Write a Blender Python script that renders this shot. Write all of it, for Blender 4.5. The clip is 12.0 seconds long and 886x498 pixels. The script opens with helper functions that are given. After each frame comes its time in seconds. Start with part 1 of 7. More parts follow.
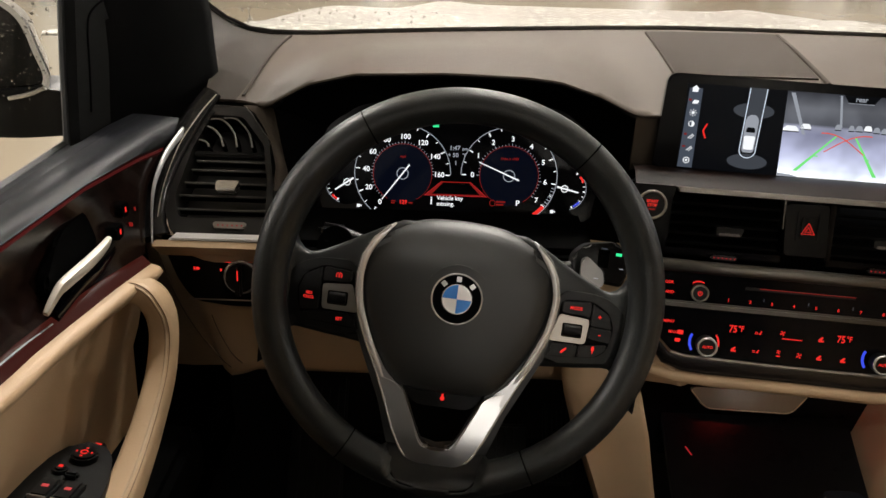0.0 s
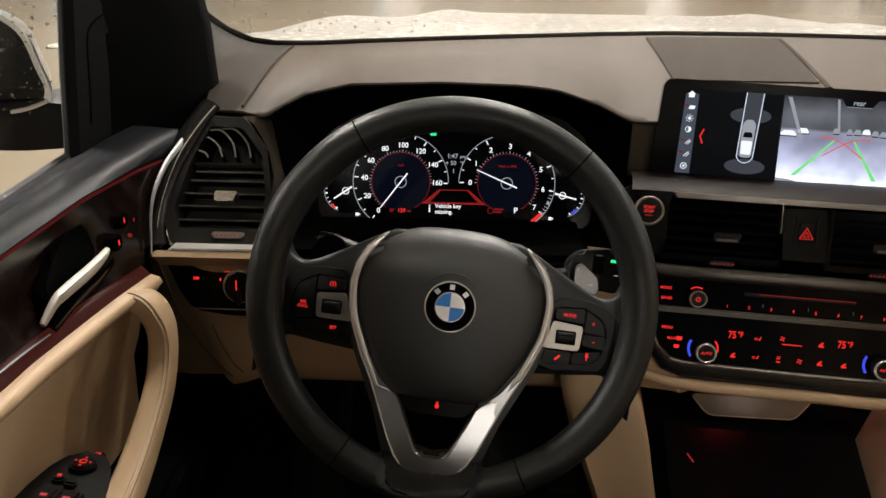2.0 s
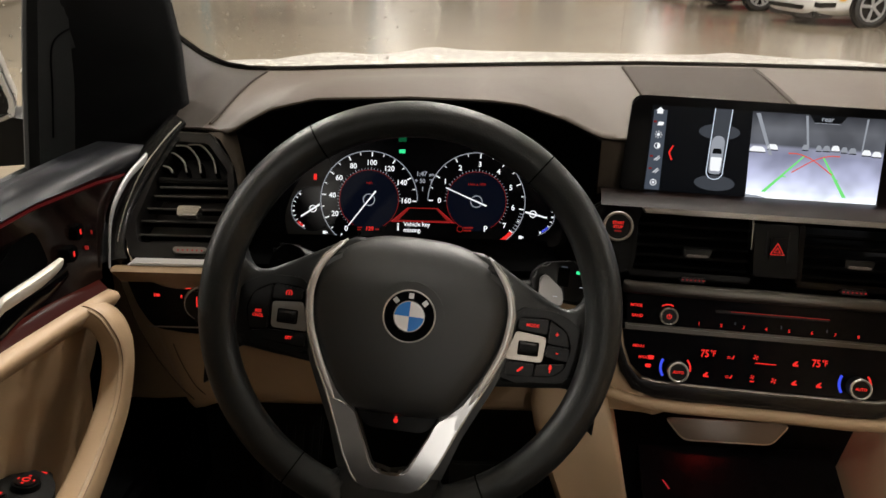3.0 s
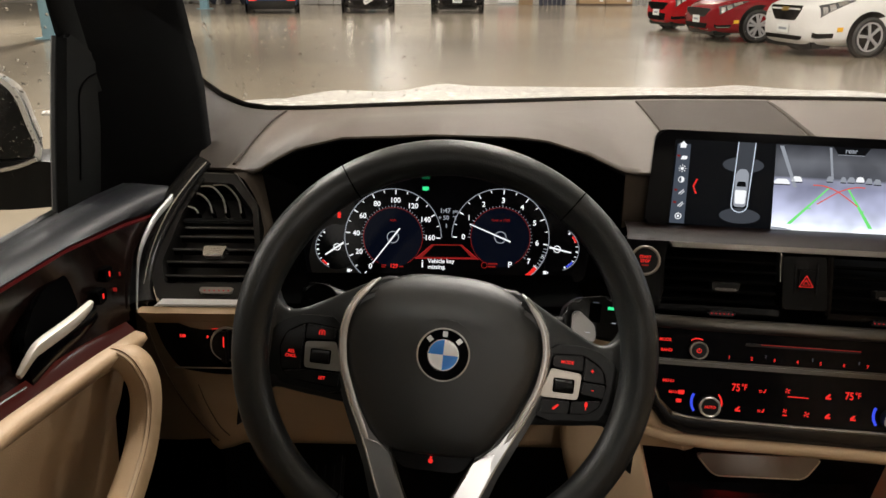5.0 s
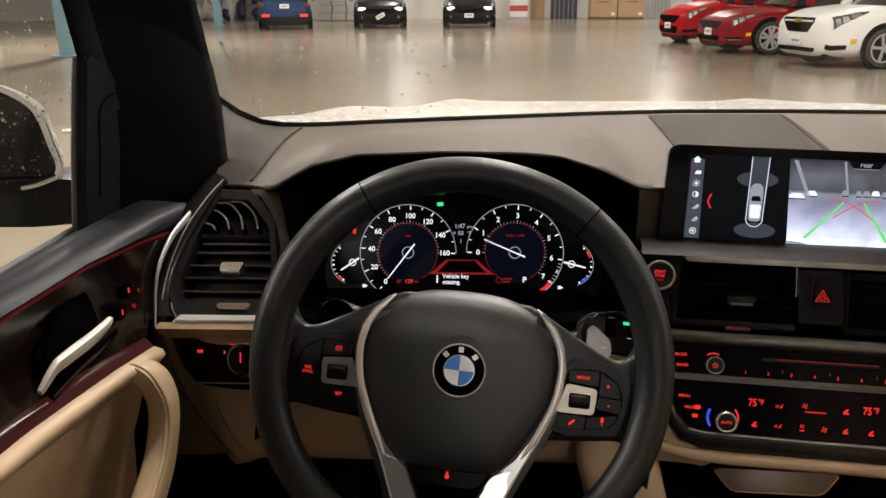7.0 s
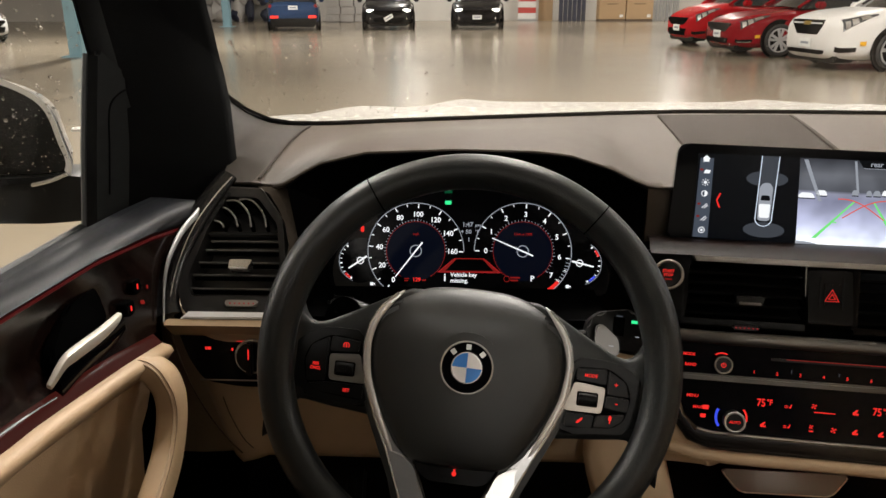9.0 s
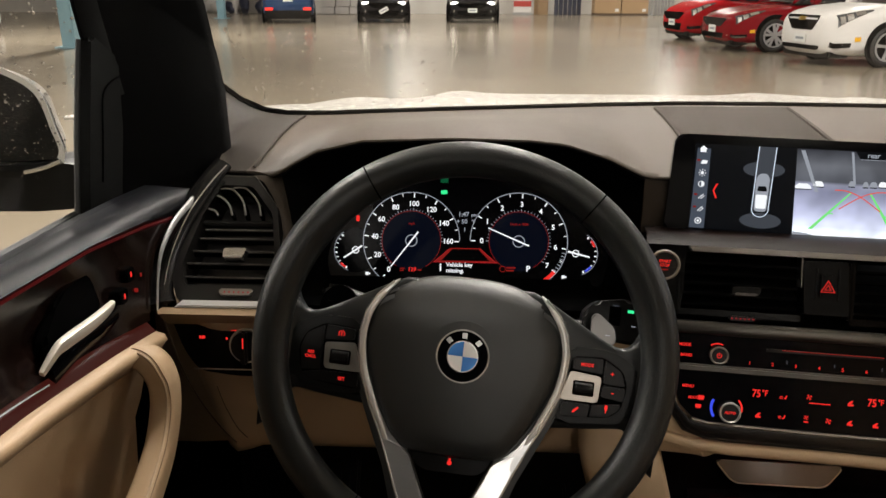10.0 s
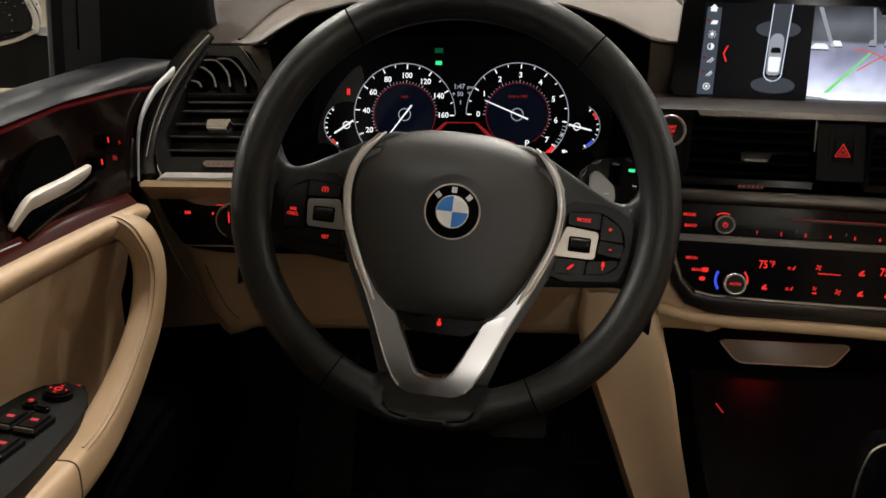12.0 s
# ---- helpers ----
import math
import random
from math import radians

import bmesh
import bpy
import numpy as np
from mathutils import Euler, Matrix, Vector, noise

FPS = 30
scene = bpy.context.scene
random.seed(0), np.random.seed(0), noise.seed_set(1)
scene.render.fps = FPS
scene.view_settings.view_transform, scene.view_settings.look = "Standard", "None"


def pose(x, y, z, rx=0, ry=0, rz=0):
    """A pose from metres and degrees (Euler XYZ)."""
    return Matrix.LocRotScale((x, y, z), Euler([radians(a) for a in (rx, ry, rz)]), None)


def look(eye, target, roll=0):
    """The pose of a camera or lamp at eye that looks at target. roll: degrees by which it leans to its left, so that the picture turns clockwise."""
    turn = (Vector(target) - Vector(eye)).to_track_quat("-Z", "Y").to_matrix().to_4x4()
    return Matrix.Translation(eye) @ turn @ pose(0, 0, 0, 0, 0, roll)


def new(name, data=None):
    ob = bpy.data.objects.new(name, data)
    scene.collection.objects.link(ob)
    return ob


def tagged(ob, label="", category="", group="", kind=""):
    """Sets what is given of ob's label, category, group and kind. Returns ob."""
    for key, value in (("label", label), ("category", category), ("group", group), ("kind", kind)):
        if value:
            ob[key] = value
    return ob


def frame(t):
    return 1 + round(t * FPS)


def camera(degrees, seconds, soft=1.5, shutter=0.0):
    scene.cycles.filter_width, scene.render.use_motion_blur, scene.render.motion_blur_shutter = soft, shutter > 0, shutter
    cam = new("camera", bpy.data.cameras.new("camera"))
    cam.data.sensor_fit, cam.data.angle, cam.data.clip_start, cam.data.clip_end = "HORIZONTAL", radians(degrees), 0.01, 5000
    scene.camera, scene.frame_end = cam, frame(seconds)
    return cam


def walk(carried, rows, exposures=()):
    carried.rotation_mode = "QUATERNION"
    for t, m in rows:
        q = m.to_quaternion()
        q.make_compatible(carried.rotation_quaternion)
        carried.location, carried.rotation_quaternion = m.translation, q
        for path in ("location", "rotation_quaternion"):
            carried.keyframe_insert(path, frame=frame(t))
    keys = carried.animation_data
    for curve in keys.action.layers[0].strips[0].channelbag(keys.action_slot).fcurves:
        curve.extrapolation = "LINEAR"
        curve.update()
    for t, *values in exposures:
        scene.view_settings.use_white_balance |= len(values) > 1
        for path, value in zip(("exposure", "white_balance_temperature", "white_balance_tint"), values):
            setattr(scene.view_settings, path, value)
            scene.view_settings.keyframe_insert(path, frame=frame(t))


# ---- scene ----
cam = camera(59.2, 12.0, shutter=0.5)
METRES, EYE, TILT, LEAN, TURN = 0.218, 1.35, -26.3, 0.0, 0.0
PATH = [
    (0, (0.05, 0.044, 1.312), (0.027, 1.843, 0.438), 1.6),
    (0.5, (0.049, 0.044, 1.312), (0.023, 1.845, 0.443), 1.6),
    (1, (0.054, 0.044, 1.313), (0.026, 1.846, 0.445), 1.4),
    (1.5, (0.06, 0.044, 1.315), (0.024, 1.846, 0.449), 1.1),
    (2, (0.07, 0.043, 1.314), (0.01, 1.849, 0.456), 0.6),
    (2.5, (0.085, 0.043, 1.303), (0.025, 1.864, 0.478), 0.7),
    (3, (0.101, 0.045, 1.273), (0.056, 1.901, 0.529), 1.0),
    (3.5, (0.092, 0.047, 1.261), (0.053, 1.922, 0.567), 0.9),
    (5.5, (0.071, 0.046, 1.279), (0.014, 1.932, 0.617), -0.0),
    (6, (0.069, 0.046, 1.278), (0.012, 1.933, 0.618), -0.0),
    (6.5, (0.071, 0.044, 1.279), (-0.001, 1.932, 0.625), -0.3),
    (7, (0.071, 0.042, 1.28), (-0.015, 1.938, 0.649), -0.4),
    (9, (0.07, 0.041, 1.276), (-0.034, 1.938, 0.649), -0.3),
    (9.5, (0.07, 0.043, 1.274), (-0.022, 1.94, 0.648), -0.0),
    (10, (0.068, 0.043, 1.27), (-0.021, 1.935, 0.628), 0.1),
    (10.5, (0.07, 0.042, 1.27), (-0.03, 1.926, 0.608), -0.3),
    (11, (0.074, 0.042, 1.257), (-0.03, 1.919, 0.574), -0.1),
    (11.5, (0.084, 0.05, 1.203), (-0.022, 1.901, 0.454), 0.4),
    (12, (0.087, 0.054, 1.189), (-0.028, 1.885, 0.393), -0.5),
]
walk(cam, [(t, look(eye, target, roll)) for t, eye, target, roll in PATH])

# ---- light ----
world = bpy.data.worlds.new("world")
scene.world = world
world.use_nodes = True
world.node_tree.nodes["Background"].inputs[0].default_value = (0.9, 0.85, 0.78, 1)
world.node_tree.nodes["Background"].inputs[1].default_value = 0.02


def lamp(name, place, target, size, watts, colour, spread=180):
    data = bpy.data.lights.new(name, "AREA")
    data.shape, data.size, data.energy, data.color, data.spread = "DISK", size, watts, colour, radians(spread)
    ob = new(name, data)
    ob.matrix_world = look(place, target)
    return ob


WARM = (1.0, 0.94, 0.86)
# No hall lamp is in view; these are added, several placed for the cabin.
ADDED_BAYS = [(1.6, 8.2), (-4.5, 4.2), (8.8, 8.2), (2.3, -15.0), (14.0, -1.2), (14.5, 4.0), (-13.0, 2.0), (-3.0, -13.0), (-9.0, 20.0), (0.5, 22.0), (10.0, 22.0), (-3.0, 34.0), (8.0, 34.0), (0.3, -4.2), (1.35, 3.3)]
LAMP_Z = 6.6
for i, (lx, ly) in enumerate(ADDED_BAYS):
    lamp("added_bay_lamp", (lx, ly, LAMP_Z - 0.12), (lx, ly, 0), 0.55, {0: 540, 1: 700, 3: 400, 2: 420, 4: 400, 5: 420, 6: 1300, 7: 450, 8: 1400, 13: 50, 14: 285}.get(i, 520), WARM)


# ---- materials ----
def material(name, colour=(0.5, 0.5, 0.5), rough=0.5, metal=0.0, coat=0.0, spec=0.5):
    m = bpy.data.materials.new(name)
    m.use_nodes = True
    p = m.node_tree.nodes["Principled BSDF"]
    p.inputs["Base Color"].default_value = (*colour, 1)
    p.inputs["Roughness"].default_value = rough
    p.inputs["Metallic"].default_value = metal
    p.inputs["Coat Weight"].default_value = coat
    p.inputs["Coat Roughness"].default_value = 0.04
    p.inputs["Specular IOR Level"].default_value = spec
    return m


def textured(m, scale, amount=0.12, bump=0.0, fine=None, rough_var=0.0, kind="noise", stretch=(1, 1, 1), bump_distance=0.001):
    """Colour variation and relief at two scales on a principled material."""
    t = m.node_tree
    p = t.nodes["Principled BSDF"]
    base = tuple(p.inputs["Base Color"].default_value)
    co = t.nodes.new("ShaderNodeTexCoord")
    mp = t.nodes.new("ShaderNodeMapping")
    mp.inputs["Scale"].default_value = stretch
    t.links.new(co.outputs["Object"], mp.inputs["Vector"])
    n = t.nodes.new("ShaderNodeTexNoise")
    n.inputs["Scale"].default_value = scale
    n.inputs["Detail"].default_value = 5
    t.links.new(mp.outputs[0], n.inputs["Vector"])
    mix = t.nodes.new("ShaderNodeMix")
    mix.data_type = "RGBA"
    mix.inputs[6].default_value = tuple(c * (1 - amount) for c in base[:3]) + (1,)
    mix.inputs[7].default_value = tuple(min(1, c * (1 + amount)) for c in base[:3]) + (1,)
    t.links.new(n.outputs["Fac"], mix.inputs[0])
    t.links.new(mix.outputs[2], p.inputs["Base Color"])
    if rough_var:
        r = p.inputs["Roughness"].default_value
        mr = t.nodes.new("ShaderNodeMapRange")
        mr.inputs["To Min"].default_value = max(0.02, r - rough_var)
        mr.inputs["To Max"].default_value = r + rough_var
        t.links.new(n.outputs["Fac"], mr.inputs["Value"])
        t.links.new(mr.outputs[0], p.inputs["Roughness"])
    if bump:
        if kind == "voronoi":
            f = t.nodes.new("ShaderNodeTexVoronoi")
            f.inputs["Scale"].default_value = fine or scale * 10
            out = f.outputs["Distance"]
        else:
            f = t.nodes.new("ShaderNodeTexNoise")
            f.inputs["Scale"].default_value = fine or scale * 10
            f.inputs["Detail"].default_value = 3
            out = f.outputs["Fac"]
        t.links.new(mp.outputs[0], f.inputs["Vector"])
        b = t.nodes.new("ShaderNodeBump")
        b.inputs["Strength"].default_value = bump
        b.inputs["Distance"].default_value = bump_distance
        t.links.new(out, b.inputs["Height"])
        t.links.new(b.outputs[0], p.inputs["Normal"])
    return m


def glowing(name, colour, strength):
    m = bpy.data.materials.new(name)
    m.use_nodes = True
    p = m.node_tree.nodes["Principled BSDF"]
    p.inputs["Base Color"].default_value = (0.002, 0.002, 0.002, 1)
    p.inputs["Roughness"].default_value = 0.3
    p.inputs["Specular IOR Level"].default_value = 0.03
    p.inputs["Emission Color"].default_value = (*colour, 1)
    p.inputs["Emission Strength"].default_value = strength
    return m


def glassy(name, tint=(1, 1, 1), rough=0.0, ior=1.45):
    m = material(name, tint, rough)
    p = m.node_tree.nodes["Principled BSDF"]
    p.inputs["Transmission Weight"].default_value = 1.0
    p.inputs["IOR"].default_value = ior
    return m


leather = textured(material("black_leather", (0.0105, 0.0115, 0.0117), 0.37, spec=0.36), 9, 0.2, 0.35, 900, 0.05, "voronoi", bump_distance=0.0004)
soft_black = textured(material("soft_black_plastic", (0.011, 0.0116, 0.0110), 0.42, spec=0.62), 14, 0.15, 0.25, 1400, 0.04, bump_distance=0.0003)
black_plastic = textured(material("satin_black_plastic", (0.0035, 0.0035, 0.0035), 0.36, spec=0.2), 20, 0.15, 0.1, 1500, 0.05, bump_distance=0.0002)
piano = textured(material("gloss_black_trim", (0.0025, 0.0025, 0.003), 0.08, spec=0.06), 40, 0.2, 0, None, 0.03)
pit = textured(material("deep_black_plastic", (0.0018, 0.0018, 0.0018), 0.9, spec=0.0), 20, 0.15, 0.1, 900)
grey_plastic = textured(material("dark_grey_plastic", (0.008, 0.0079, 0.0076), 0.6, spec=0.12), 20, 0.12, 0.2, 1300, bump_distance=0.0003)
chrome = textured(material("satin_chrome", (0.80, 0.78, 0.75), 0.24, 0.94), 30, 0.05, 0.0, None, 0.04)
dull_chrome = textured(material("dull_silver_trim", (0.42, 0.385, 0.345), 0.36, 0.9), 30, 0.08, 0.05, 500, 0.05)
bright_chrome = material("polished_chrome", (0.8, 0.79, 0.77), 0.27, 0.7)
dark_silver = textured(material("dark_brushed_silver", (0.26, 0.25, 0.235), 0.4, 0.85), 30, 0.08, 0.0, None, 0.05)
bezel_grey = textured(material("warm_grey_bezel", (0.014, 0.013, 0.012), 0.5, spec=0.2), 30, 0.1)
tan = textured(material("tan_leather", (0.45, 0.315, 0.19), 0.5), 7, 0.08, 0.3, 700, 0.05, "voronoi", bump_distance=0.0004)
tan_plastic = textured(material("tan_soft_plastic", (0.45, 0.325, 0.205), 0.55), 7, 0.1, 0.3, 900, 0.05, bump_distance=0.0004)
dash_brown = textured(material("brown_dashboard_skin", (0.049, 0.0380, 0.0285), 0.50, spec=0.13), 6, 0.1, 0.35, 800, 0.06, "voronoi", bump_distance=0.0005)
dash_mat = textured(material("brown_speaker_cloth", (0.025, 0.0190, 0.0142), 0.8, spec=0.1), 6, 0.1, 0.5, 1500, 0.05, "voronoi", bump_distance=0.0005)
wood = textured(material("dark_wood_veneer", (0.0075, 0.0038, 0.003), 0.16, coat=0.08, spec=0.2), 60, 0.5, 0.05, 300, 0.03, stretch=(6, 1, 6))
carpet = textured(material("black_carpet", (0.012, 0.012, 0.0125), 0.95, spec=0.1), 40, 0.3, 0.6, 900)
pedal_rubber = textured(material("pedal_rubber", (0.006, 0.006, 0.006), 0.5, spec=0.12), 40, 0.2, 0.2, 400)
headliner = textured(material("dark_headliner", (0.07, 0.067, 0.063), 0.9), 20, 0.08, 0.4, 900)
stitch = material("tan_thread", (0.42, 0.28, 0.15), 0.7)
screen_black = material("black_screen_glass", (0.003, 0.003, 0.004), 0.15, spec=0.03)
groove = material("dark_gap", (0.002, 0.002, 0.002), 0.9, spec=0.0)
emblem_blue = material("emblem_blue", (0.03, 0.20, 0.62), 0.25, coat=0.5)
emblem_white = material("emblem_white", (0.8, 0.8, 0.8), 0.25, coat=0.5)
emblem_grey = material("emblem_grey", (0.55, 0.55, 0.55), 0.3, 0.8)
red_line = glowing("red_ambient_light", (1.0, 0.06, 0.06), 0.05)
dim_red = glowing("dim_red_light", (1.0, 0.05, 0.04), 0.2)
faint_red = glowing("faint_red_strip", (0.8, 0.13, 0.09), 0.05)
lit_red = glowing("red_backlight", (0.85, 0.028, 0.022), 1.0)
lit_white = glowing("white_light", (0.95, 0.97, 1.0), 1.0)
lit_grey = glowing("grey_light", (0.7, 0.75, 0.85), 0.45)
lit_dim = glowing("dim_grey_light", (0.55, 0.62, 0.75), 0.085)
lit_green = glowing("green_light", (0.05, 0.95, 0.35), 0.9)
lit_green_dim = glowing("dim_green_light", (0.02, 0.5, 0.18), 0.13)
lit_blue = glowing("blue_light", (0.06, 0.10, 1.0), 0.8)
dial_face = glowing("navy_dial_face", (0.03, 0.05, 0.14), 0.045)
pink_red = glowing("pale_red_light", (0.9, 0.10, 0.10), 0.6)
mid_red = glowing("mid_red_light", (0.9, 0.04, 0.05), 0.42)
panel_black = glowing("black_screen", (0.02, 0.03, 0.05), 0.06)
side_bar = glowing("slate_screen_bar", (0.22, 0.27, 0.36), 0.26)
lit_sky = glowing("pale_screen_light", (0.75, 0.85, 1.0), 1.0)
guide_green = glowing("green_guide_line", (0.20, 0.85, 0.22), 0.95)
guide_red = glowing("red_guide_line", (0.95, 0.12, 0.08), 0.8)
lamp_glow = glowing("lamp_glow", (1.0, 0.9, 0.75), 9.0)
clear = glassy("window_glass", ior=1.14)
drop_glass = glassy("water_drop", ior=1.33)
mirror_glass = material("mirror_glass", (0.035, 0.037, 0.04), 0.08, 1.0)
rubber = textured(material("black_rubber", (0.018, 0.018, 0.018), 0.65), 30, 0.2, 0.2, 500)
white_paint = textured(material("white_paint", (0.78, 0.77, 0.74), 0.3, coat=0.7), 5, 0.03, 0.0, None, 0.03)
concrete = textured(material("polished_concrete", (0.235, 0.199, 0.146), 0.2), 0.35, 0.3, 0.0, None, 0.07)
wall_paint = textured(material("pale_wall_paint", (0.55, 0.53, 0.49), 0.7), 1.2, 0.08, 0.1, 40)
ceiling_paint = textured(material("pale_ceiling", (0.68, 0.66, 0.62), 0.8), 1.0, 0.1)
column_blue = textured(material("light_blue_paint", (0.20, 0.34, 0.40), 0.45), 3, 0.08, 0.05, 60)
cardboard = textured(material("brown_cardboard", (0.42, 0.28, 0.15), 0.8), 3, 0.1, 0.2, 120)
tape = material("white_label", (0.75, 0.73, 0.7), 0.6)
print_dark = material("dark_print", (0.12, 0.08, 0.05), 0.8)
grey_wrap = textured(material("grey_wrapped_goods", (0.45, 0.43, 0.41), 0.5), 4, 0.2, 0.3, 30)
dark_blue = textured(material("dark_blue_sheet", (0.02, 0.025, 0.05), 0.5), 4, 0.2, 0.1, 30)
zinc = textured(material("galvanised_sheet", (0.4, 0.41, 0.41), 0.4, 0.8), 6, 0.2, 0.1, 30)
red_paint_wall = textured(material("red_sign_paint", (0.5, 0.05, 0.04), 0.5), 4, 0.1)


def wet(m):
    """Water beads on paint: fine relief with patches."""
    t = m.node_tree
    p = t.nodes["Principled BSDF"]
    co = t.nodes.new("ShaderNodeTexCoord")
    v = t.nodes.new("ShaderNodeTexNoise")
    v.inputs["Scale"].default_value = 130
    v.inputs["Detail"].default_value = 4
    v.inputs["Roughness"].default_value = 0.65
    t.links.new(co.outputs["Object"], v.inputs["Vector"])
    beads = t.nodes.new("ShaderNodeMapRange")
    beads.inputs["From Min"].default_value, beads.inputs["From Max"].default_value = 0.48, 0.66
    t.links.new(v.outputs["Fac"], beads.inputs["Value"])
    b = t.nodes.new("ShaderNodeBump")
    b.inputs["Strength"].default_value = 0.7
    b.inputs["Distance"].default_value = 0.004
    t.links.new(beads.outputs[0], b.inputs["Height"])
    t.links.new(b.outputs[0], p.inputs["Normal"])
    return m


wet_white = wet(textured(material("wet_white_paint", (0.80, 0.77, 0.71), 0.25, coat=0.3, spec=0.5), 55, 0.24, 0.0, None, 0.1))


# ---- mesh tools ----
def finish(bm, angle=38):
    bmesh.ops.recalc_face_normals(bm, faces=bm.faces[:])
    me = bpy.data.meshes.new("m")
    bm.to_mesh(me)
    bm.free()
    for f in me.polygons:
        f.use_smooth = True
    me.set_sharp_from_angle(angle=radians(angle))
    return me


def part(name, bm, mat, parent=None, label="", m=None, angle=38):
    ob = new(name, finish(bm, angle) if isinstance(bm, bmesh.types.BMesh) else bm)
    if not ob.data.materials:
        ob.data.materials.append(mat)
    if parent:
        ob.parent = parent
    if m is not None:
        ob.matrix_basis = m
    if label:
        ob["label"] = label
    return ob


def thing(name, m, label, category, group="", kind=""):
    ob = new(name)
    ob.empty_display_size = 0.05
    ob.matrix_basis = m
    return tagged(ob, label, category, group, kind)


def panel(o, tilt, turn=0.0, roll=0.0):
    """A frame on a panel that leans back by tilt and turns towards the driver: x along it, y up it, z out of it."""
    a, b, c = radians(tilt), radians(turn), radians(roll)
    x = Vector((math.cos(b), math.sin(b), 0))
    n = Vector((math.sin(b), -math.cos(b), 0)) * math.cos(a) + Vector((0, 0, 1)) * math.sin(a)
    u = n.cross(x)
    x, u = x * math.cos(c) + u * math.sin(c), -x * math.sin(c) + u * math.cos(c)
    m = Matrix((x, u, n)).transposed().to_4x4()
    m.translation = o
    return m


def prism(outline, z0, z1, bev=0.0, seg=2, bm=None):
    bm = bm or bmesh.new()
    lo = [bm.verts.new((x, y, z0)) for x, y in outline]
    hi = [bm.verts.new((x, y, z1)) for x, y in outline]
    n = len(outline)
    top = bm.faces.new(hi)
    bm.faces.new(lo[::-1])
    for i in range(n):
        bm.faces.new((lo[i], lo[(i + 1) % n], hi[(i + 1) % n], hi[i]))
    if bev:
        bmesh.ops.bevel(bm, geom=list(top.edges), offset=bev, segments=seg, affect="EDGES", clamp_overlap=True)
    return bm


def mirrored(points):
    """An outline closed by its mirror image over x = 0; the points run down the right side."""
    return points + [(-x, y) for x, y in reversed(points) if abs(x) > 1e-6]


def fillet(points, r, n=5):
    """The outline with its corners rounded."""
    out, k = [], len(points)
    for i in range(k):
        p, a, b = (Vector(points[j % k]) for j in (i, i - 1, i + 1))
        u, v = a - p, b - p
        d = min(r, u.length * 0.45, v.length * 0.45)
        s, e = p + u.normalized() * d, p + v.normalized() * d
        for j in range(n + 1):
            t = j / n
            q = s * (1 - t) ** 2 + p * 2 * t * (1 - t) + e * t * t
            out.append((q.x, q.y))
    return out


def curve(points, n=8, closed=False):
    """A smooth line through the points."""
    P = [Vector(p) for p in points]
    k, out = len(P), []
    for i in range(k if closed else k - 1):
        a, b, c, d = (P[j % k] if closed else P[max(0, min(k - 1, j))] for j in (i - 1, i, i + 1, i + 2))
        for j in range(n):
            t = j / n
            out.append(0.5 * (2 * b + (c - a) * t + (2 * a - 5 * b + 4 * c - d) * t * t + (3 * b - a - 3 * c + d) * t ** 3))
    if not closed:
        out.append(P[-1])
    return out


def smooth2(points, n=6, closed=True):
    return [(p.x, p.y) for p in curve([(x, y, 0) for x, y in points], n, closed)]


def box(x0, x1, y0, y1, z0, z1, bev=0.0, bm=None, seg=2):
    bm = bm or bmesh.new()
    made = bmesh.ops.create_cube(bm, size=1, matrix=Matrix.LocRotScale(((x0 + x1) / 2, (y0 + y1) / 2, (z0 + z1) / 2), None, (abs(x1 - x0), abs(y1 - y0), abs(z1 - z0))))
    if bev:
        edges = {e for v in made["verts"] for e in v.link_edges}
        bmesh.ops.bevel(bm, geom=list(edges), offset=bev, segments=seg, affect="EDGES")
    return bm


def disc(x, y, r, z0, z1, n=40, bev=0.0):
    return prism([(x + r * math.cos(2 * math.pi * i / n), y + r * math.sin(2 * math.pi * i / n)) for i in range(n)], z0, z1, bev)


def band(x, y, r0, r1, a0, a1, z0, z1, n=40, bm=None):
    """A piece of a flat ring between the angles a0 and a1, in degrees."""
    bm = bm or bmesh.new()
    closed = abs(a1 - a0) >= 360
    rows = []
    for i in range(n if closed else n + 1):
        a = radians(a0 + (a1 - a0) * i / n)
        c, s = math.cos(a), math.sin(a)
        rows.append([bm.verts.new((x + r * c, y + r * s, z)) for r, z in ((r0, z0), (r0, z1), (r1, z1), (r1, z0))])
    k = len(rows)
    for i in range(k if closed else k - 1):
        p, q = rows[i], rows[(i + 1) % k]
        for j in range(4):
            bm.faces.new((p[j], p[(j + 1) % 4], q[(j + 1) % 4], q[j]))
    if not closed:
        bm.faces.new(rows[0])
        bm.faces.new(rows[-1][::-1])
    return bm


def torus(R, r, place=(0, 0, 0), n=72, m=16, flat=1.0, grip=None):
    bm = bmesh.new()
    rows = []
    for i in range(n):
        a = 2 * math.pi * i / n
        rr = r if grip is None else r * grip(a)
        rows.append([bm.verts.new(((R + rr * math.cos(b)) * math.cos(a) + place[0], (R + rr * math.cos(b)) * math.sin(a) + place[1], rr * flat * math.sin(b) + place[2]))
                     for b in (2 * math.pi * j / m for j in range(m))])
    for i in range(n):
        p, q = rows[i], rows[(i + 1) % n]
        for j in range(m):
            bm.faces.new((p[j], p[(j + 1) % m], q[(j + 1) % m], q[j]))
    return bm


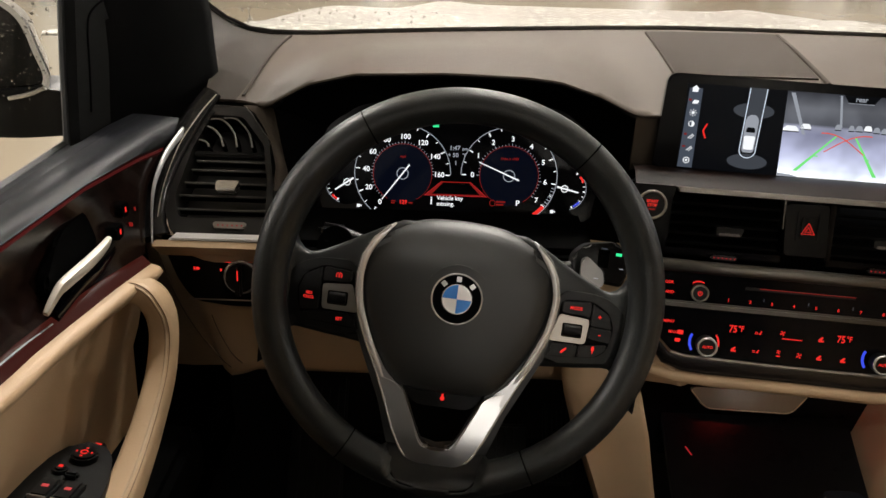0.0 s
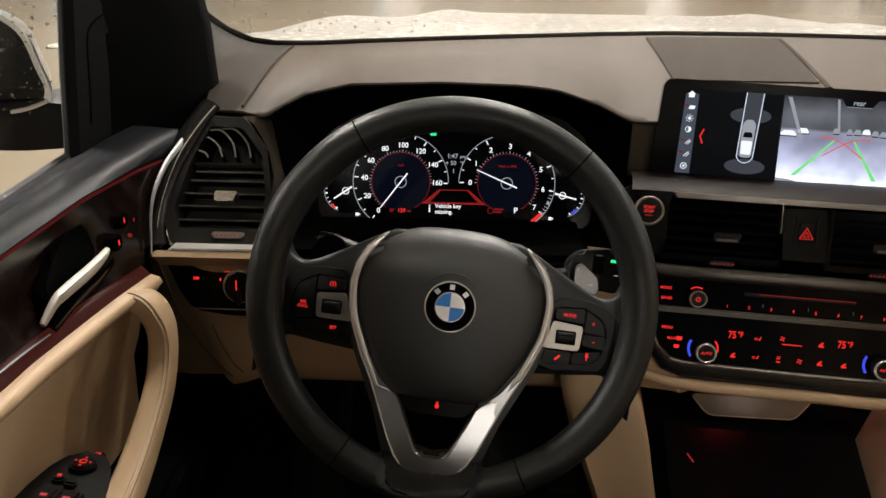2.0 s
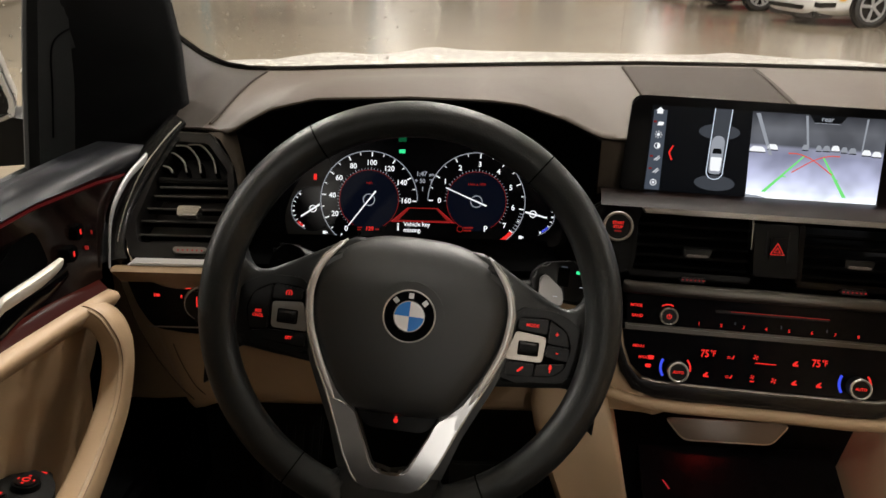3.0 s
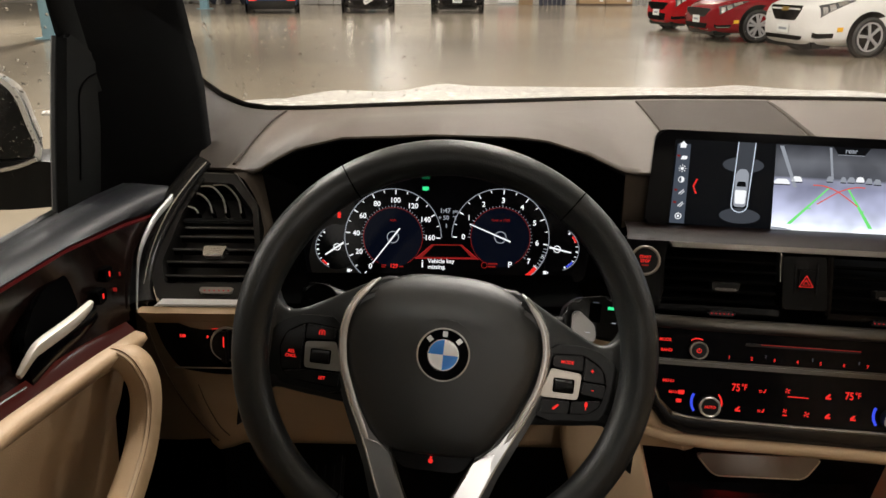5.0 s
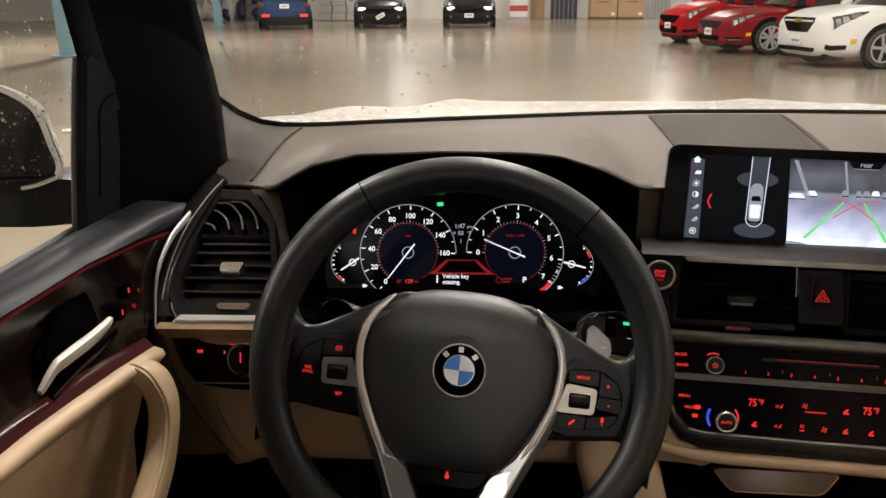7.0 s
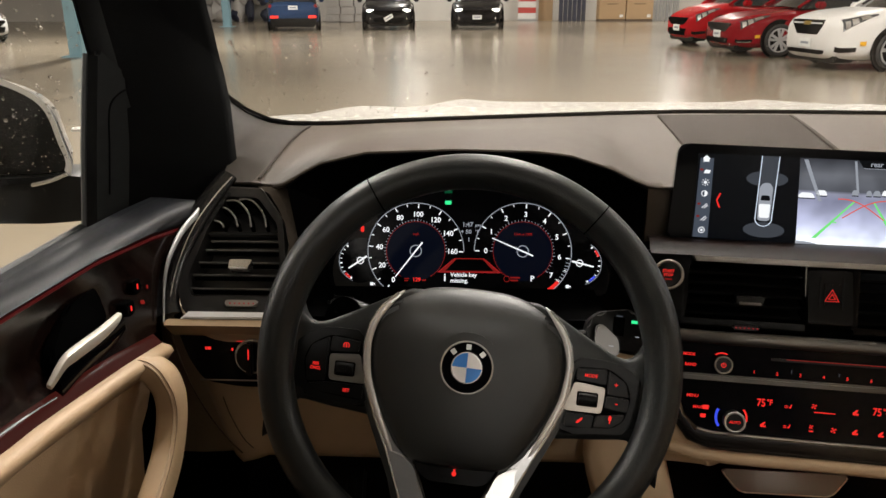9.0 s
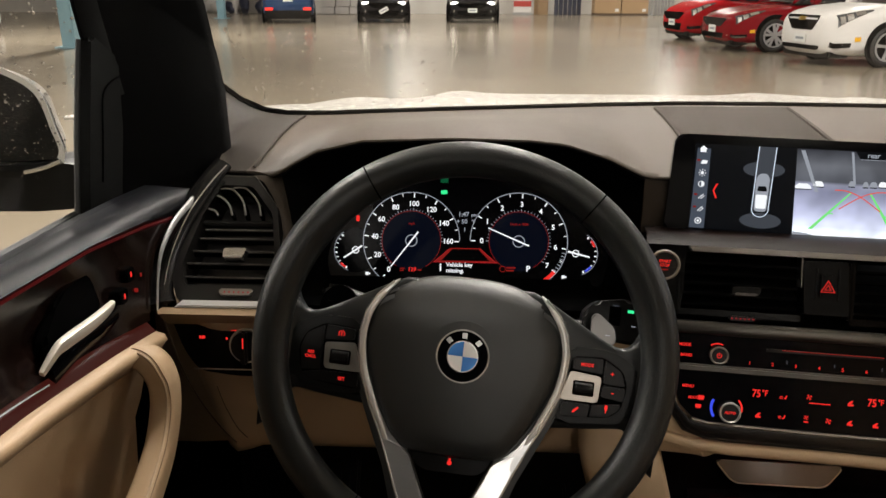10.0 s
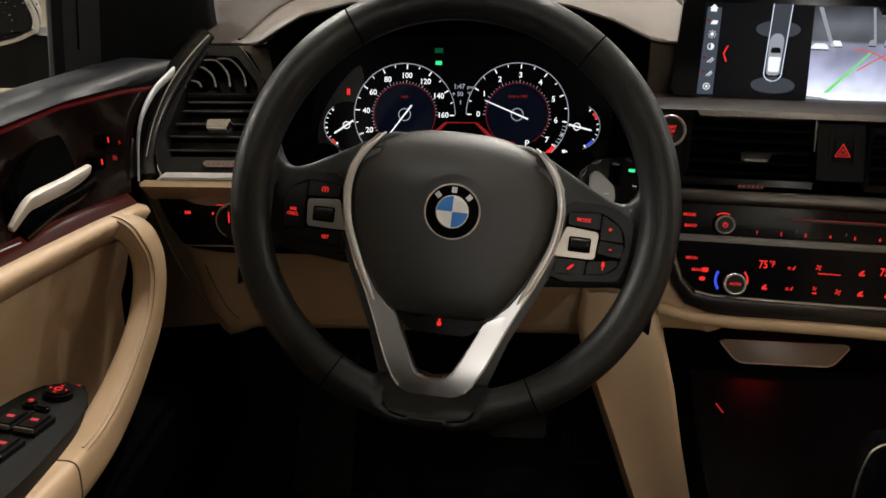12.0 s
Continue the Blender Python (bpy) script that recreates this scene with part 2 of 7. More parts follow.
def sweep(path, section, up=(0, 0, 1), caps=True, sizes=None, bm=None):
    """A section (points across, points up) drawn along a line."""
    bm = bm or bmesh.new()
    path = [Vector(p) for p in path]
    rows = []
    for i, p in enumerate(path):
        d = (path[min(i + 1, len(path) - 1)] - path[max(i - 1, 0)]).normalized()
        side = d.cross(Vector(up)).normalized()
        top = side.cross(d)
        k = sizes(i / (len(path) - 1)) if sizes else 1.0
        rows.append([bm.verts.new(p + side * a * k + top * b * k) for a, b in section])
    n = len(section)
    for p, q in zip(rows, rows[1:]):
        for j in range(n):
            bm.faces.new((p[j], p[(j + 1) % n], q[(j + 1) % n], q[j]))
    if caps:
        bm.faces.new(rows[0][::-1])
        bm.faces.new(rows[-1])
    return bm


def oval(a, b, n=12, e=1.0):
    out = []
    for i in range(n):
        c, s = math.cos(2 * math.pi * i / n), math.sin(2 * math.pi * i / n)
        out.append((a * math.copysign(abs(c) ** e, c), b * math.copysign(abs(s) ** e, s)))
    return out


def sheet(rows, thick=0.0, direction=(0, 0, -1)):
    """A skin over rows of points, closed to a slab where thick is given."""
    bm = bmesh.new()
    v = [[bm.verts.new(p) for p in r] for r in rows]
    for a, b in zip(v, v[1:]):
        for i in range(len(a) - 1):
            bm.faces.new((a[i], a[i + 1], b[i + 1], b[i]))
    if thick:
        d = Vector(direction) * thick
        w = [[bm.verts.new(Vector(p) + d) for p in r] for r in rows]
        for a, b in zip(w, w[1:]):
            for i in range(len(a) - 1):
                bm.faces.new((a[i], b[i], b[i + 1], a[i + 1]))
        ring = lambda g: g[0] + [r[-1] for r in g[1:]] + g[-1][-2::-1] + [r[0] for r in g[-2:0:-1]]
        a, b = ring(v), ring(w)
        for i in range(len(a)):
            j = (i + 1) % len(a)
            bm.faces.new((a[i], b[i], b[j], a[j]))
    return bm


def lerp(x, table):
    """Values between the given (x, value) pairs."""
    return float(np.interp(x, [a for a, _ in table], [b for _, b in table]))


LETTERS = {}


def write(text, size, x, y, z, mat, parent, name="lettering", turn=0.0, wide=1.0, align="CENTER"):
    """Lettering that lies on a panel."""
    key = (text, size, mat.name, align)
    if key not in LETTERS:
        c = bpy.data.curves.new("text", "FONT")
        c.body, c.size, c.align_x, c.align_y, c.resolution_u, c.offset = text, size, align, "CENTER", 3, size * 0.022
        ob = new("text", c)
        me = bpy.data.meshes.new_from_object(ob.evaluated_get(bpy.context.evaluated_depsgraph_get()))
        bpy.data.objects.remove(ob)
        me.materials.clear()
        me.materials.append(mat)
        LETTERS[key] = me
    ob = part(name, LETTERS[key], mat, parent)
    ob.matrix_basis = Matrix.Translation((x, y, z)) @ Matrix.Rotation(radians(turn), 4, "Z") @ Matrix.Diagonal((wide, 1, 1, 1))
    return ob


def bars(x, y, z, w, h, parent, mat, n=2, name="marking"):
    """Unreadable writing: plain bars."""
    for i in range(n):
        part(name, box(x - w / 2, x + w / 2 - (0.2 * w if i else 0), y + h * (0.5 - (i + 0.8) / n), y + h * (0.5 - (i + 0.2) / n), z, z + 0.0003), mat, parent)


def wpart(name, bm, mat, parent, label="", angle=38):
    """A part whose points are given in the room."""
    return part(name, bm, mat, parent, label, parent.matrix_basis.inverted(), angle)


def at(x, y, z, rz=0.0):
    return pose(x, y, z, 0, 0, rz)


# ---- the hall ----
def structure(name, bm, mat, label):
    return tagged(part(name, bm, mat), label, name.split("_")[0], kind="structure")


structure("ground", box(-26, 26, -16, 42, -0.3, 0.0), concrete, "polished grey-brown concrete warehouse floor with soft reflections")
structure("wall_north", box(-26, 26, 38.0, 38.3, 0, 7), wall_paint, "pale painted back wall of the warehouse")
structure("wall_south", box(-26, 26, -16.3, -16.0, 0, 7), wall_paint, "plain pale warehouse wall")
structure("wall_west", box(-26.3, -26, -16, 42, 0, 7), wall_paint, "plain pale warehouse wall")
structure("wall_east", box(26, 26.3, -16, 42, 0, 7), wall_paint, "plain pale warehouse wall")
structure("ceiling", box(-26, 26, -16, 42, 7.0, 7.2), ceiling_paint, "grey warehouse ceiling")
# fixtures for the added lamps, all out of view
for lx, ly in ADDED_BAYS:
    t = thing("added_bay_light", at(lx, ly, LAMP_Z), "round high-bay light, added unseen under the ceiling", "lamp", "high-bay lights")
    part("shade", band(0, 0, 0.30, 0.33, 0, 360, -0.05, 0.2, 32), zinc, t)
    part("housing", disc(0, 0, 0.3, 0.16, 0.4, 24), zinc, t)
    part("lens", disc(0, 0, 0.29, 0.12, 0.15, 24), lamp_glow, t)


def column(x, y):
    t = thing("steel_column", at(x, y, 0), "light blue painted steel column on the floor", "column", "steel columns")
    part("shaft", box(-0.14, 0.14, -0.14, 0.14, 0, 7.0, 0.02), column_blue, t)
    part("base_plate", box(-0.25, 0.25, -0.25, 0.25, 0, 0.03, 0.005), column_blue, t)


column(-10.0, 31.0)
column(-8.55, 16.6)
column(-3.9, 34.5)


def carton(x, y, w, h, d, mat=cardboard):
    t = thing("cardboard_carton", at(x, y, 0), "large brown cardboard carton with a white label against the wall", "box", "cardboard cartons")
    part("carton", box(-w / 2, w / 2, 0, d, 0.1, h, 0.01), mat, t)
    part("pallet", box(-w / 2, w / 2, 0, d, 0, 0.09, 0.005), print_dark, t)
    part("label_sticker", box(w * 0.28, w * 0.42, -0.004, 0, 0.18, 0.3), tape, t)
    part("printed_mark", box(-0.12, 0.12, -0.004, 0, 1.0, 1.22), print_dark, t)
    part("printed_line", box(-0.25, 0.25, -0.004, 0, 0.72, 0.76), print_dark, t)


for i in range(2):
    carton(5.55 + 1.18 * i, 35.9, 1.14, 1.5, 0.9)
t = thing("corrugated_sheet_stack", at(7.9, 36.6, 0), "galvanised corrugated sheets standing against the wall", "metal sheets")
for i in range(9):
    part("rib", box(-0.65 + 0.15 * i, -0.54 + 0.15 * i, -0.03 * (i % 2), 0.08, 0, 1.9, 0.01), zinc, t)
t = thing("wrapped_goods", at(-6.2, 36.6, 0), "stack of grey wrapped packages on the floor", "goods")
for r in range(4):
    for c in range(3):
        part("package", box(-1.0 + 0.66 * c + 0.05 * (r % 2), -0.38 + 0.66 * c + 0.05 * (r % 2), -0.02 * ((r + c) % 2), 0.6, 0.02 + 0.33 * r, 0.32 + 0.33 * r, 0.02), grey_wrap, t)
t = thing("bundled_sheeting", at(-11.4, 36.7, 0), "untidy bundles of grey plastic sheeting along the wall", "goods")
heap = random.Random(11)
for i in range(26):
    w, d, h = 0.25 + 0.25 * heap.random(), 0.2 + 0.2 * heap.random(), 0.3 + 0.45 * heap.random()
    bm = bmesh.new()
    bmesh.ops.create_icosphere(bm, subdivisions=2, radius=1.0)
    for v in bm.verts:
        v.co *= 0.85 + 0.3 * heap.random()
    bmesh.ops.scale(bm, vec=(w, d, h), verts=bm.verts)
    part("bundle", bm, grey_wrap if i % 4 else dark_blue, t, m=Matrix.Translation((-1.7 + 3.4 * heap.random(), 0.1 + 0.3 * heap.random(), h * 0.9 + (0.0 if i < 14 else 0.75))) @ Matrix.Rotation(heap.random() * 3, 4, "Z"))
t = thing("folded_dark_screens", at(3.9, 36.6, 0), "dark blue folded screens leaning at the wall", "screens")
for i in range(6):
    part("screen_panel", box(-0.6 + 0.2 * i, -0.43 + 0.2 * i, -0.04 * (i % 2), 0.1, 0, 1.9, 0.01), dark_blue, t)
t = thing("striped_barrier", at(1.9, 37.0, 0), "red and white striped barrier board by the wall", "barrier")
for i in range(6):
    part("stripe", box(-0.4, 0.4, 0, 0.06, 0.1 + 0.25 * i, 0.34 + 0.25 * i, 0.004), red_paint_wall if i % 2 else tape, t)
part("foot", box(-0.42, 0.42, -0.1, 0.2, 0, 0.1, 0.01), zinc, t)
t = thing("wooden_door_leaf", at(2.75, 37.2, 0), "tan wooden board standing at the wall", "board")
part("board", box(-0.32, 0.32, 0, 0.06, 0, 2.0, 0.01), cardboard, t)
t = thing("waste_bin", at(-4.9, 36.9, 0), "dark blue plastic bin beside the goods", "bin")
part("tub", box(-0.3, 0.3, 0, 0.6, 0, 1.0, 0.04), dark_blue, t)
part("lid", box(-0.32, 0.32, -0.02, 0.62, 1.0, 1.06, 0.02), dark_blue, t)


# ---- parked cars ----
head_glass = material("headlight_glass", (0.10, 0.105, 0.11), 0.1, 0.3, coat=0.7)
reflector = material("lamp_reflector", (0.8, 0.8, 0.8), 0.2, 0.9)
tail_red = glowing("tail_light_red", (1.0, 0.05, 0.03), 1.6)
tail_glass = material("red_lamp_glass", (0.25, 0.02, 0.02), 0.15, coat=0.5)
amber = material("amber_lens", (0.85, 0.45, 0.02), 0.25, coat=0.5)
car_glass = material("dark_car_glass", (0.02, 0.022, 0.025), 0.06, coat=0.5)
plate_white = material("plate_white", (0.75, 0.76, 0.74), 0.5)
plate_bar = material("plate_bar", (0.25, 0.27, 0.3), 0.6)
alloy = material("alloy_wheel", (0.6, 0.6, 0.61), 0.35, 0.6)
head_lit = glowing("headlight_gleam", (1.0, 0.95, 0.85), 8.0)


def paint(name, colour):
    return textured(material(name, colour, 0.26, coat=0.15, spec=0.06), 4, 0.06, 0, None, 0.04)


def wheel(parent, x, y, r, spokes=10):
    """One wheel; its face looks along y's sign."""
    s = 1 if y > 0 else -1
    m = Matrix.Translation((x, y, r)) @ Matrix.Rotation(radians(-90 * s), 4, "X")
    w = part("wheel", torus(r * 0.835, r * 0.165, n=44, m=14, flat=1.7), rubber, parent, "black tyre on an alloy rim", m)
    part("rim", band(0, 0, r * 0.64, r * 0.715, 0, 360, -0.05, 0.086, 40), alloy, w)
    part("brake_disc", disc(0, 0, r * 0.66, -0.06, -0.02, 28), black_plastic, w)
    part("hub_cap", disc(0, 0, r * 0.14, 0.05, 0.092, 16, 0.008), alloy, w)
    for i in range(spokes):
        a = 2 * math.pi * i / spokes + (0.09 if i % 2 else -0.09)
        part("spoke", prism([(0.08 * r, -0.06 * r), (0.67 * r, -0.085 * r), (0.67 * r, 0.085 * r), (0.08 * r, 0.06 * r)], 0.066, 0.086, 0.005), alloy, w, m=Matrix.Rotation(a, 4, "Z"))


def make_car(place, heading, paint_mat, label, L=4.5, W=1.8, H=1.46, hood=0.92, rear=False, lights="grey", r=0.33, grille_mat=None, suv=False, badge=None, plate_tilt=0.0, spokes=10, fog_mat=None, grille_h=0.17, low_grille=0.42, drop=0.34, over=0.75, grille_w=0.55):
    """A parked car; x runs forwards from its middle."""
    t = thing("parked_car", Matrix.Translation(place) @ Matrix.Rotation(radians(heading), 4, "Z"), label, "car", "parked cars")
    h, f = W / 2, L / 2
    width = [(-f, 0.80 * h), (-f + 0.12, 0.90 * h), (-f + 0.5, 0.98 * h), (-0.4, h), (f - 1.0, 0.99 * h), (f - 0.45, 0.94 * h), (f - 0.15, 0.82 * h), (f, 0.62 * h)]
    low = [(-f, 0.40), (-f + 0.15, 0.22), (-f + 0.5, 0.17), (f - 0.5, 0.15), (f - 0.12, 0.17), (f, 0.27)]
    back = 1.0 if suv else 0.98
    top = [(-f, back - 0.12), (-f + 0.15, back), (-f + 0.8, 0.98), (0.35, 0.95), (f - 1.05, hood), (f - 0.5, hood - 0.26 * drop), (f - 0.15, hood - 0.65 * drop), (f, hood - drop)]
    g = hood - drop + 0.01

    def skin(x, a, out=0.0):
        hw, zb, zt = lerp(x, width), lerp(x, low), lerp(x, top)
        c, s = math.cos(a), math.sin(a)
        e = 0.42
        return Vector((x, (hw + out) * math.copysign(abs(c) ** e, c), (zb + zt) / 2 + ((zt - zb) / 2 + out) * math.copysign(abs(s) ** e, s)))

    xs = [-f + L * i / 44 for i in range(45)]
    angles = [-math.pi / 2 + 2 * math.pi * i / 40 for i in range(41)]
    rows = [[skin(x, a) for a in angles] for x in xs]
    bm = bmesh.new()
    v = [[bm.verts.new(p) for p in q[:-1]] for q in rows]
    for a, b in zip(v, v[1:]):
        for i in range(40):
            bm.faces.new((a[i], a[(i + 1) % 40], b[(i + 1) % 40], b[i]))
    bm.faces.new(v[0])
    bm.faces.new(v[-1][::-1])
    body = part("body", bm, paint_mat, t, angle=50)

    def patch(x0, x1, a0, a1, out, nx=6, na=6, taper=0.0):
        rr = []
        for i in range(nx + 1):
            u = i / nx
            k = taper * (1 - u)
            rr.append([skin(x0 + (x1 - x0) * u, a0 + (a1 - a0) * j / na * (1 - k), out) for j in range(na + 1)])
        return sheet(rr)

    # cabin
    cab = [(-f + (0.15 if suv else 0.75), 0.97, 0.80 * h), (-f + (0.55 if suv else 1.35), H - 0.03, 0.66 * h), (-0.2, H, 0.68 * h), (0.25, H - 0.05, 0.67 * h), (1.0, 0.95, 0.80 * h)]
    path = curve([(a, b, c) for a, b, c in cab], 6)
    bm = bmesh.new()
    rr = []
    for p in path:
        z, hw = p.y, p.z
        rr.append([bm.verts.new(q) for q in ((p.x, -0.9 * h, 0.93), (p.x, -hw - 0.02, max(0.94, z - 0.06)), (p.x, -hw * 0.8, z), (p.x, 0, z + 0.02), (p.x, hw * 0.8, z), (p.x, hw + 0.02, max(0.94, z - 0.06)), (p.x, 0.9 * h, 0.93))])
    for a, b in zip(rr, rr[1:]):
        for i in range(6):
            bm.faces.new((a[i], a[i + 1], b[i + 1], b[i]))
    part("cabin_glass", bm, car_glass, t, "dark tinted window glass", angle=50)
    part("roof", sheet([[(x, y * 0.62 * h, H + 0.012 + 0.02 * (1 - y * y)) for y in (-1, -0.5, 0, 0.5, 1)] for x in (-f + (0.6 if suv else 1.4), -0.6, -0.1, 0.25)], 0.02), paint_mat, t)
    for s in (1, -1):
        part("pillar", sweep(curve([(1.02, s * 0.82 * h, 0.95), (0.55, s * 0.75 * h, 1.24), (0.2, s * 0.66 * h, H - 0.02)], 4), oval(0.03, 0.03, 8)), paint_mat, t)
        part("door_mirror", box(0.62, 0.78, s * h, s * (h + 0.18), 0.93, 1.06, 0.03), paint_mat, t)
        part("door_seam", sheet([[skin(0.95, a * s if s > 0 else math.pi - a, 0.002) for a in (-0.9, -0.5, 0, 0.5, 0.9)], [skin(0.962, a * s if s > 0 else math.pi - a, 0.002) for a in (-0.9, -0.5, 0, 0.5, 0.9)]]), groove, t)
        for x in (f - over, -f + 0.82):
            part("wheel_arch", disc(0, 0, r * 1.16, -0.05, 0.004, 36), pit, t, m=Matrix.Translation((x, s * (lerp(x, width) - 0.003), r + 0.02)) @ Matrix.Rotation(radians(-90 * s), 4, "X"))
            wheel(t, x, s * (lerp(x, width) - 0.062), r, spokes)
    flip = lambda a, s: a if s > 0 else math.pi - a
    for s in (1, -1):
        hl = part("headlight", patch(f - 0.70, f - 0.14, flip(0.74, s), flip(0.06, s), 0.006, 12, 6, taper=0.85), head_glass, t, "clear headlight")
        for x0, x1, a0, a1 in ((f - 0.56, f - 0.40, 0.68, 0.42), (f - 0.36, f - 0.27, 0.62, 0.22), (f - 0.24, f - 0.17, 0.52, 0.10)):
            part("reflector", patch(x0, x1, flip(a0, s), flip(a1, s), 0.009, 4, 4, taper=0.2), reflector, hl)
        part("fog_light_recess", patch(f - 0.36, f - 0.08, flip(-0.10, s), flip(-0.33, s), 0.006, 6, 4, taper=0.3), pit, t)
        part("fog_light_blade", patch(f - 0.34, f - 0.10, flip(-0.20, s), flip(-0.24, s), 0.010, 6, 1), fog_mat or pit, t)
        part("side_marker", patch(f - 0.50, f - 0.40, flip(-0.010, s), flip(-0.07, s), 0.007, 3, 3), amber, t)
        part("tail_light", patch(-f + 0.02, -f + 0.3, flip(0.62, s), flip(0.2, s), 0.006), tail_glass, t, "dark red tail light")
    part("front_valance", box(f - 0.5, f - 0.10, -0.72 * h, 0.72 * h, 0.13, 0.30, 0.03), black_plastic, t)
    part("rear_valance", box(-f + 0.06, -f + 0.5, -0.8 * h, 0.8 * h, 0.15, 0.34, 0.03), black_plastic, t)
    wg = grille_w * h
    if lights == "lit":
        for s in (1, -1):
            part("lit_lamp", prism([(s * 0.66 * h + a, g - 0.005 + b) for a, b in oval(0.14, 0.05, 20)], -0.22, -0.05, 0.01), head_lit, t, "lit headlight", Matrix(((0, 0, 1, f), (1, 0, 0, 0), (0, 1, 0, 0), (0, 0, 0, 1))))
            part("fog_lamp", prism([(s * 0.64 * h + a, 0.40 + b) for a, b in oval(0.05, 0.05, 16)], -0.2, -0.03, 0.01), reflector, t, "", Matrix(((0, 0, 1, f), (1, 0, 0, 0), (0, 1, 0, 0), (0, 0, 0, 1))))
    part("grille", prism(fillet([(-wg * 0.7, g - grille_h), (wg * 0.7, g - grille_h), (wg * 1.1, g - 0.05), (wg * 1.05, g), (-wg * 1.05, g), (-wg * 1.1, g - 0.05)], 0.03), -0.03, 0.012, 0.004), grille_mat or pit, t, "black grille", Matrix(((0, 0, 1, f - 0.004), (1, 0, 0, 0), (0, 1, 0, 0), (0, 0, 0, 1))))
    turn = Matrix(((0, 0, 1, f - 0.02), (1, 0, 0, 0), (0, 1, 0, 0), (0, 0, 0, 1)))
    part("lower_grille", prism(fillet([(-0.5 * h, 0.26), (0.5 * h, 0.26), (0.58 * h, low_grille), (-0.58 * h, low_grille)], 0.04), 0, 0.03, 0.005), pit, t, "", turn)
    n = part("number_plate", box(-0.16, 0.16, 0.36, 0.5, 0.03, 0.045, 0.003), plate_white, t, "white number plate", turn @ Matrix.Translation((0, 0.43, 0)) @ Matrix.Rotation(radians(plate_tilt), 4, "Z") @ Matrix.Translation((0, -0.43, 0)))
    part("plate_marking", box(-0.11, 0.11, 0.41, 0.45, 0.045, 0.047), plate_bar, n)
    if badge:
        part("grille_bar", prism(fillet([(-wg, g - 0.07), (wg, g - 0.07), (wg, g - 0.045), (-wg, g - 0.045)], 0.01), 0.012, 0.03, 0.004), paint_mat, t, "", turn)
        part("emblem", prism(fillet([(-0.09, g - 0.09), (0.07, g - 0.09), (0.09, g - 0.025), (-0.07, g - 0.025)], 0.01), 0.02, 0.045, 0.004), badge, t, "gold emblem", turn)
    tb = Matrix(((0, 0, -1, -f + 0.02), (-1, 0, 0, 0), (0, 1, 0, 0), (0, 0, 0, 1)))
    n = part("rear_plate", box(-0.16, 0.16, 0.72, 0.86, 0.0, 0.03, 0.003), plate_white, t, "pale number plate", tb)
    part("plate_marking", box(-0.11, 0.11, 0.77, 0.81, 0.03, 0.032), plate_bar, n)
    part("rear_bumper", box(-0.85 * h, 0.85 * h, 0.26, 0.44, 0.0, 0.03, 0.01), black_plastic, t, "", tb)
    for s in (1, -1):
        part("bumper_reflector", box(s * 0.55 * h, s * 0.85 * h, 0.44, 0.53, 0.0, 0.034, 0.01), tail_red, t, "lit red rear lamp", tb)
    return t


gold = material("gold_emblem", (0.6, 0.42, 0.12), 0.3, 0.9)


def nose_at(x, y, heading, L=4.5):
    a = radians(heading)
    return (x - math.cos(a) * L / 2, y - math.sin(a) * L / 2, 0)


make_car(nose_at(5.52, 14.1, 193, 4.6), 193, paint("car_white", (0.76, 0.75, 0.73)), "white sedan parked in a row of cars", L=4.6, W=1.8, hood=1.0, badge=gold, spokes=5, grille_h=0.24, low_grille=0.33, drop=0.2, over=0.98, grille_w=0.44)
make_car(nose_at(4.89, 17.18, 188, 4.6), 188, paint("car_dark_red", (0.22, 0.003, 0.008)), "dark red sedan parked between two cars", L=4.6, W=1.8, hood=0.90, grille_mat=black_plastic, fog_mat=reflector, low_grille=0.36, drop=0.26, over=0.9)
make_car(nose_at(4.72, 20.1, 192, 3.9), 192, paint("car_bright_red", (0.40, 0.003, 0.008)), "bright red compact car parked in a row of cars", L=3.9, W=1.72, H=1.42, hood=1.0)
make_car((-7.05, 30.0, 0), 102, paint("car_blue", (0.02, 0.045, 0.11)), "dark blue sport utility car seen from behind", L=4.6, W=1.85, H=1.7, suv=True)
make_car(nose_at(-3.35, 28.4, -83, 4.6), -83, paint("car_black", (0.012, 0.012, 0.013)), "black sedan with a tilted white plate facing the hall", L=4.6, W=1.9, hood=1.0, lights="lit", plate_tilt=28)
make_car(nose_at(-0.25, 28.5, -90, 4.7), -90, paint("car_jet_black", (0.010, 0.010, 0.011)), "black car with clear headlights facing the hall", L=4.7, W=1.9, hood=1.0, H=1.6, suv=True, lights="lit")
make_car((-15.5, 22.0, 0), -20, paint("car_silver", (0.55, 0.55, 0.54)), "silver car parked across the hall", L=4.6, W=1.8)


# ---- the car that the camera sits in: shell ----
MID = 0.44


def base_y(x):
    """The lower edge of the windscreen, seen from above."""
    return lerp(x, [(-0.40, 1.285), (-0.36, 1.30), (-0.274, 1.345), (-0.12, 1.395), (0.019, 1.434), (0.3, 1.50), (0.437, 1.523), (0.6, 1.525), (0.81, 1.513), (1.0, 1.47), (1.2, 1.36), (1.3, 1.28)])


def base_z(x):
    return sum(base_line(x + 0.008 * i) for i in range(-3, 4)) / 7


def base_line(x):
    return lerp(x, [(-0.40, 1.16), (-0.36, 1.125), (-0.33, 1.09), (-0.30, 1.072), (-0.274, 1.064), (-0.2, 1.06), (1.08, 1.06), (1.16, 1.07), (1.22, 1.10), (1.28, 1.16)])


xs = [-0.62 + 2.12 * i / 60 for i in range(61)]


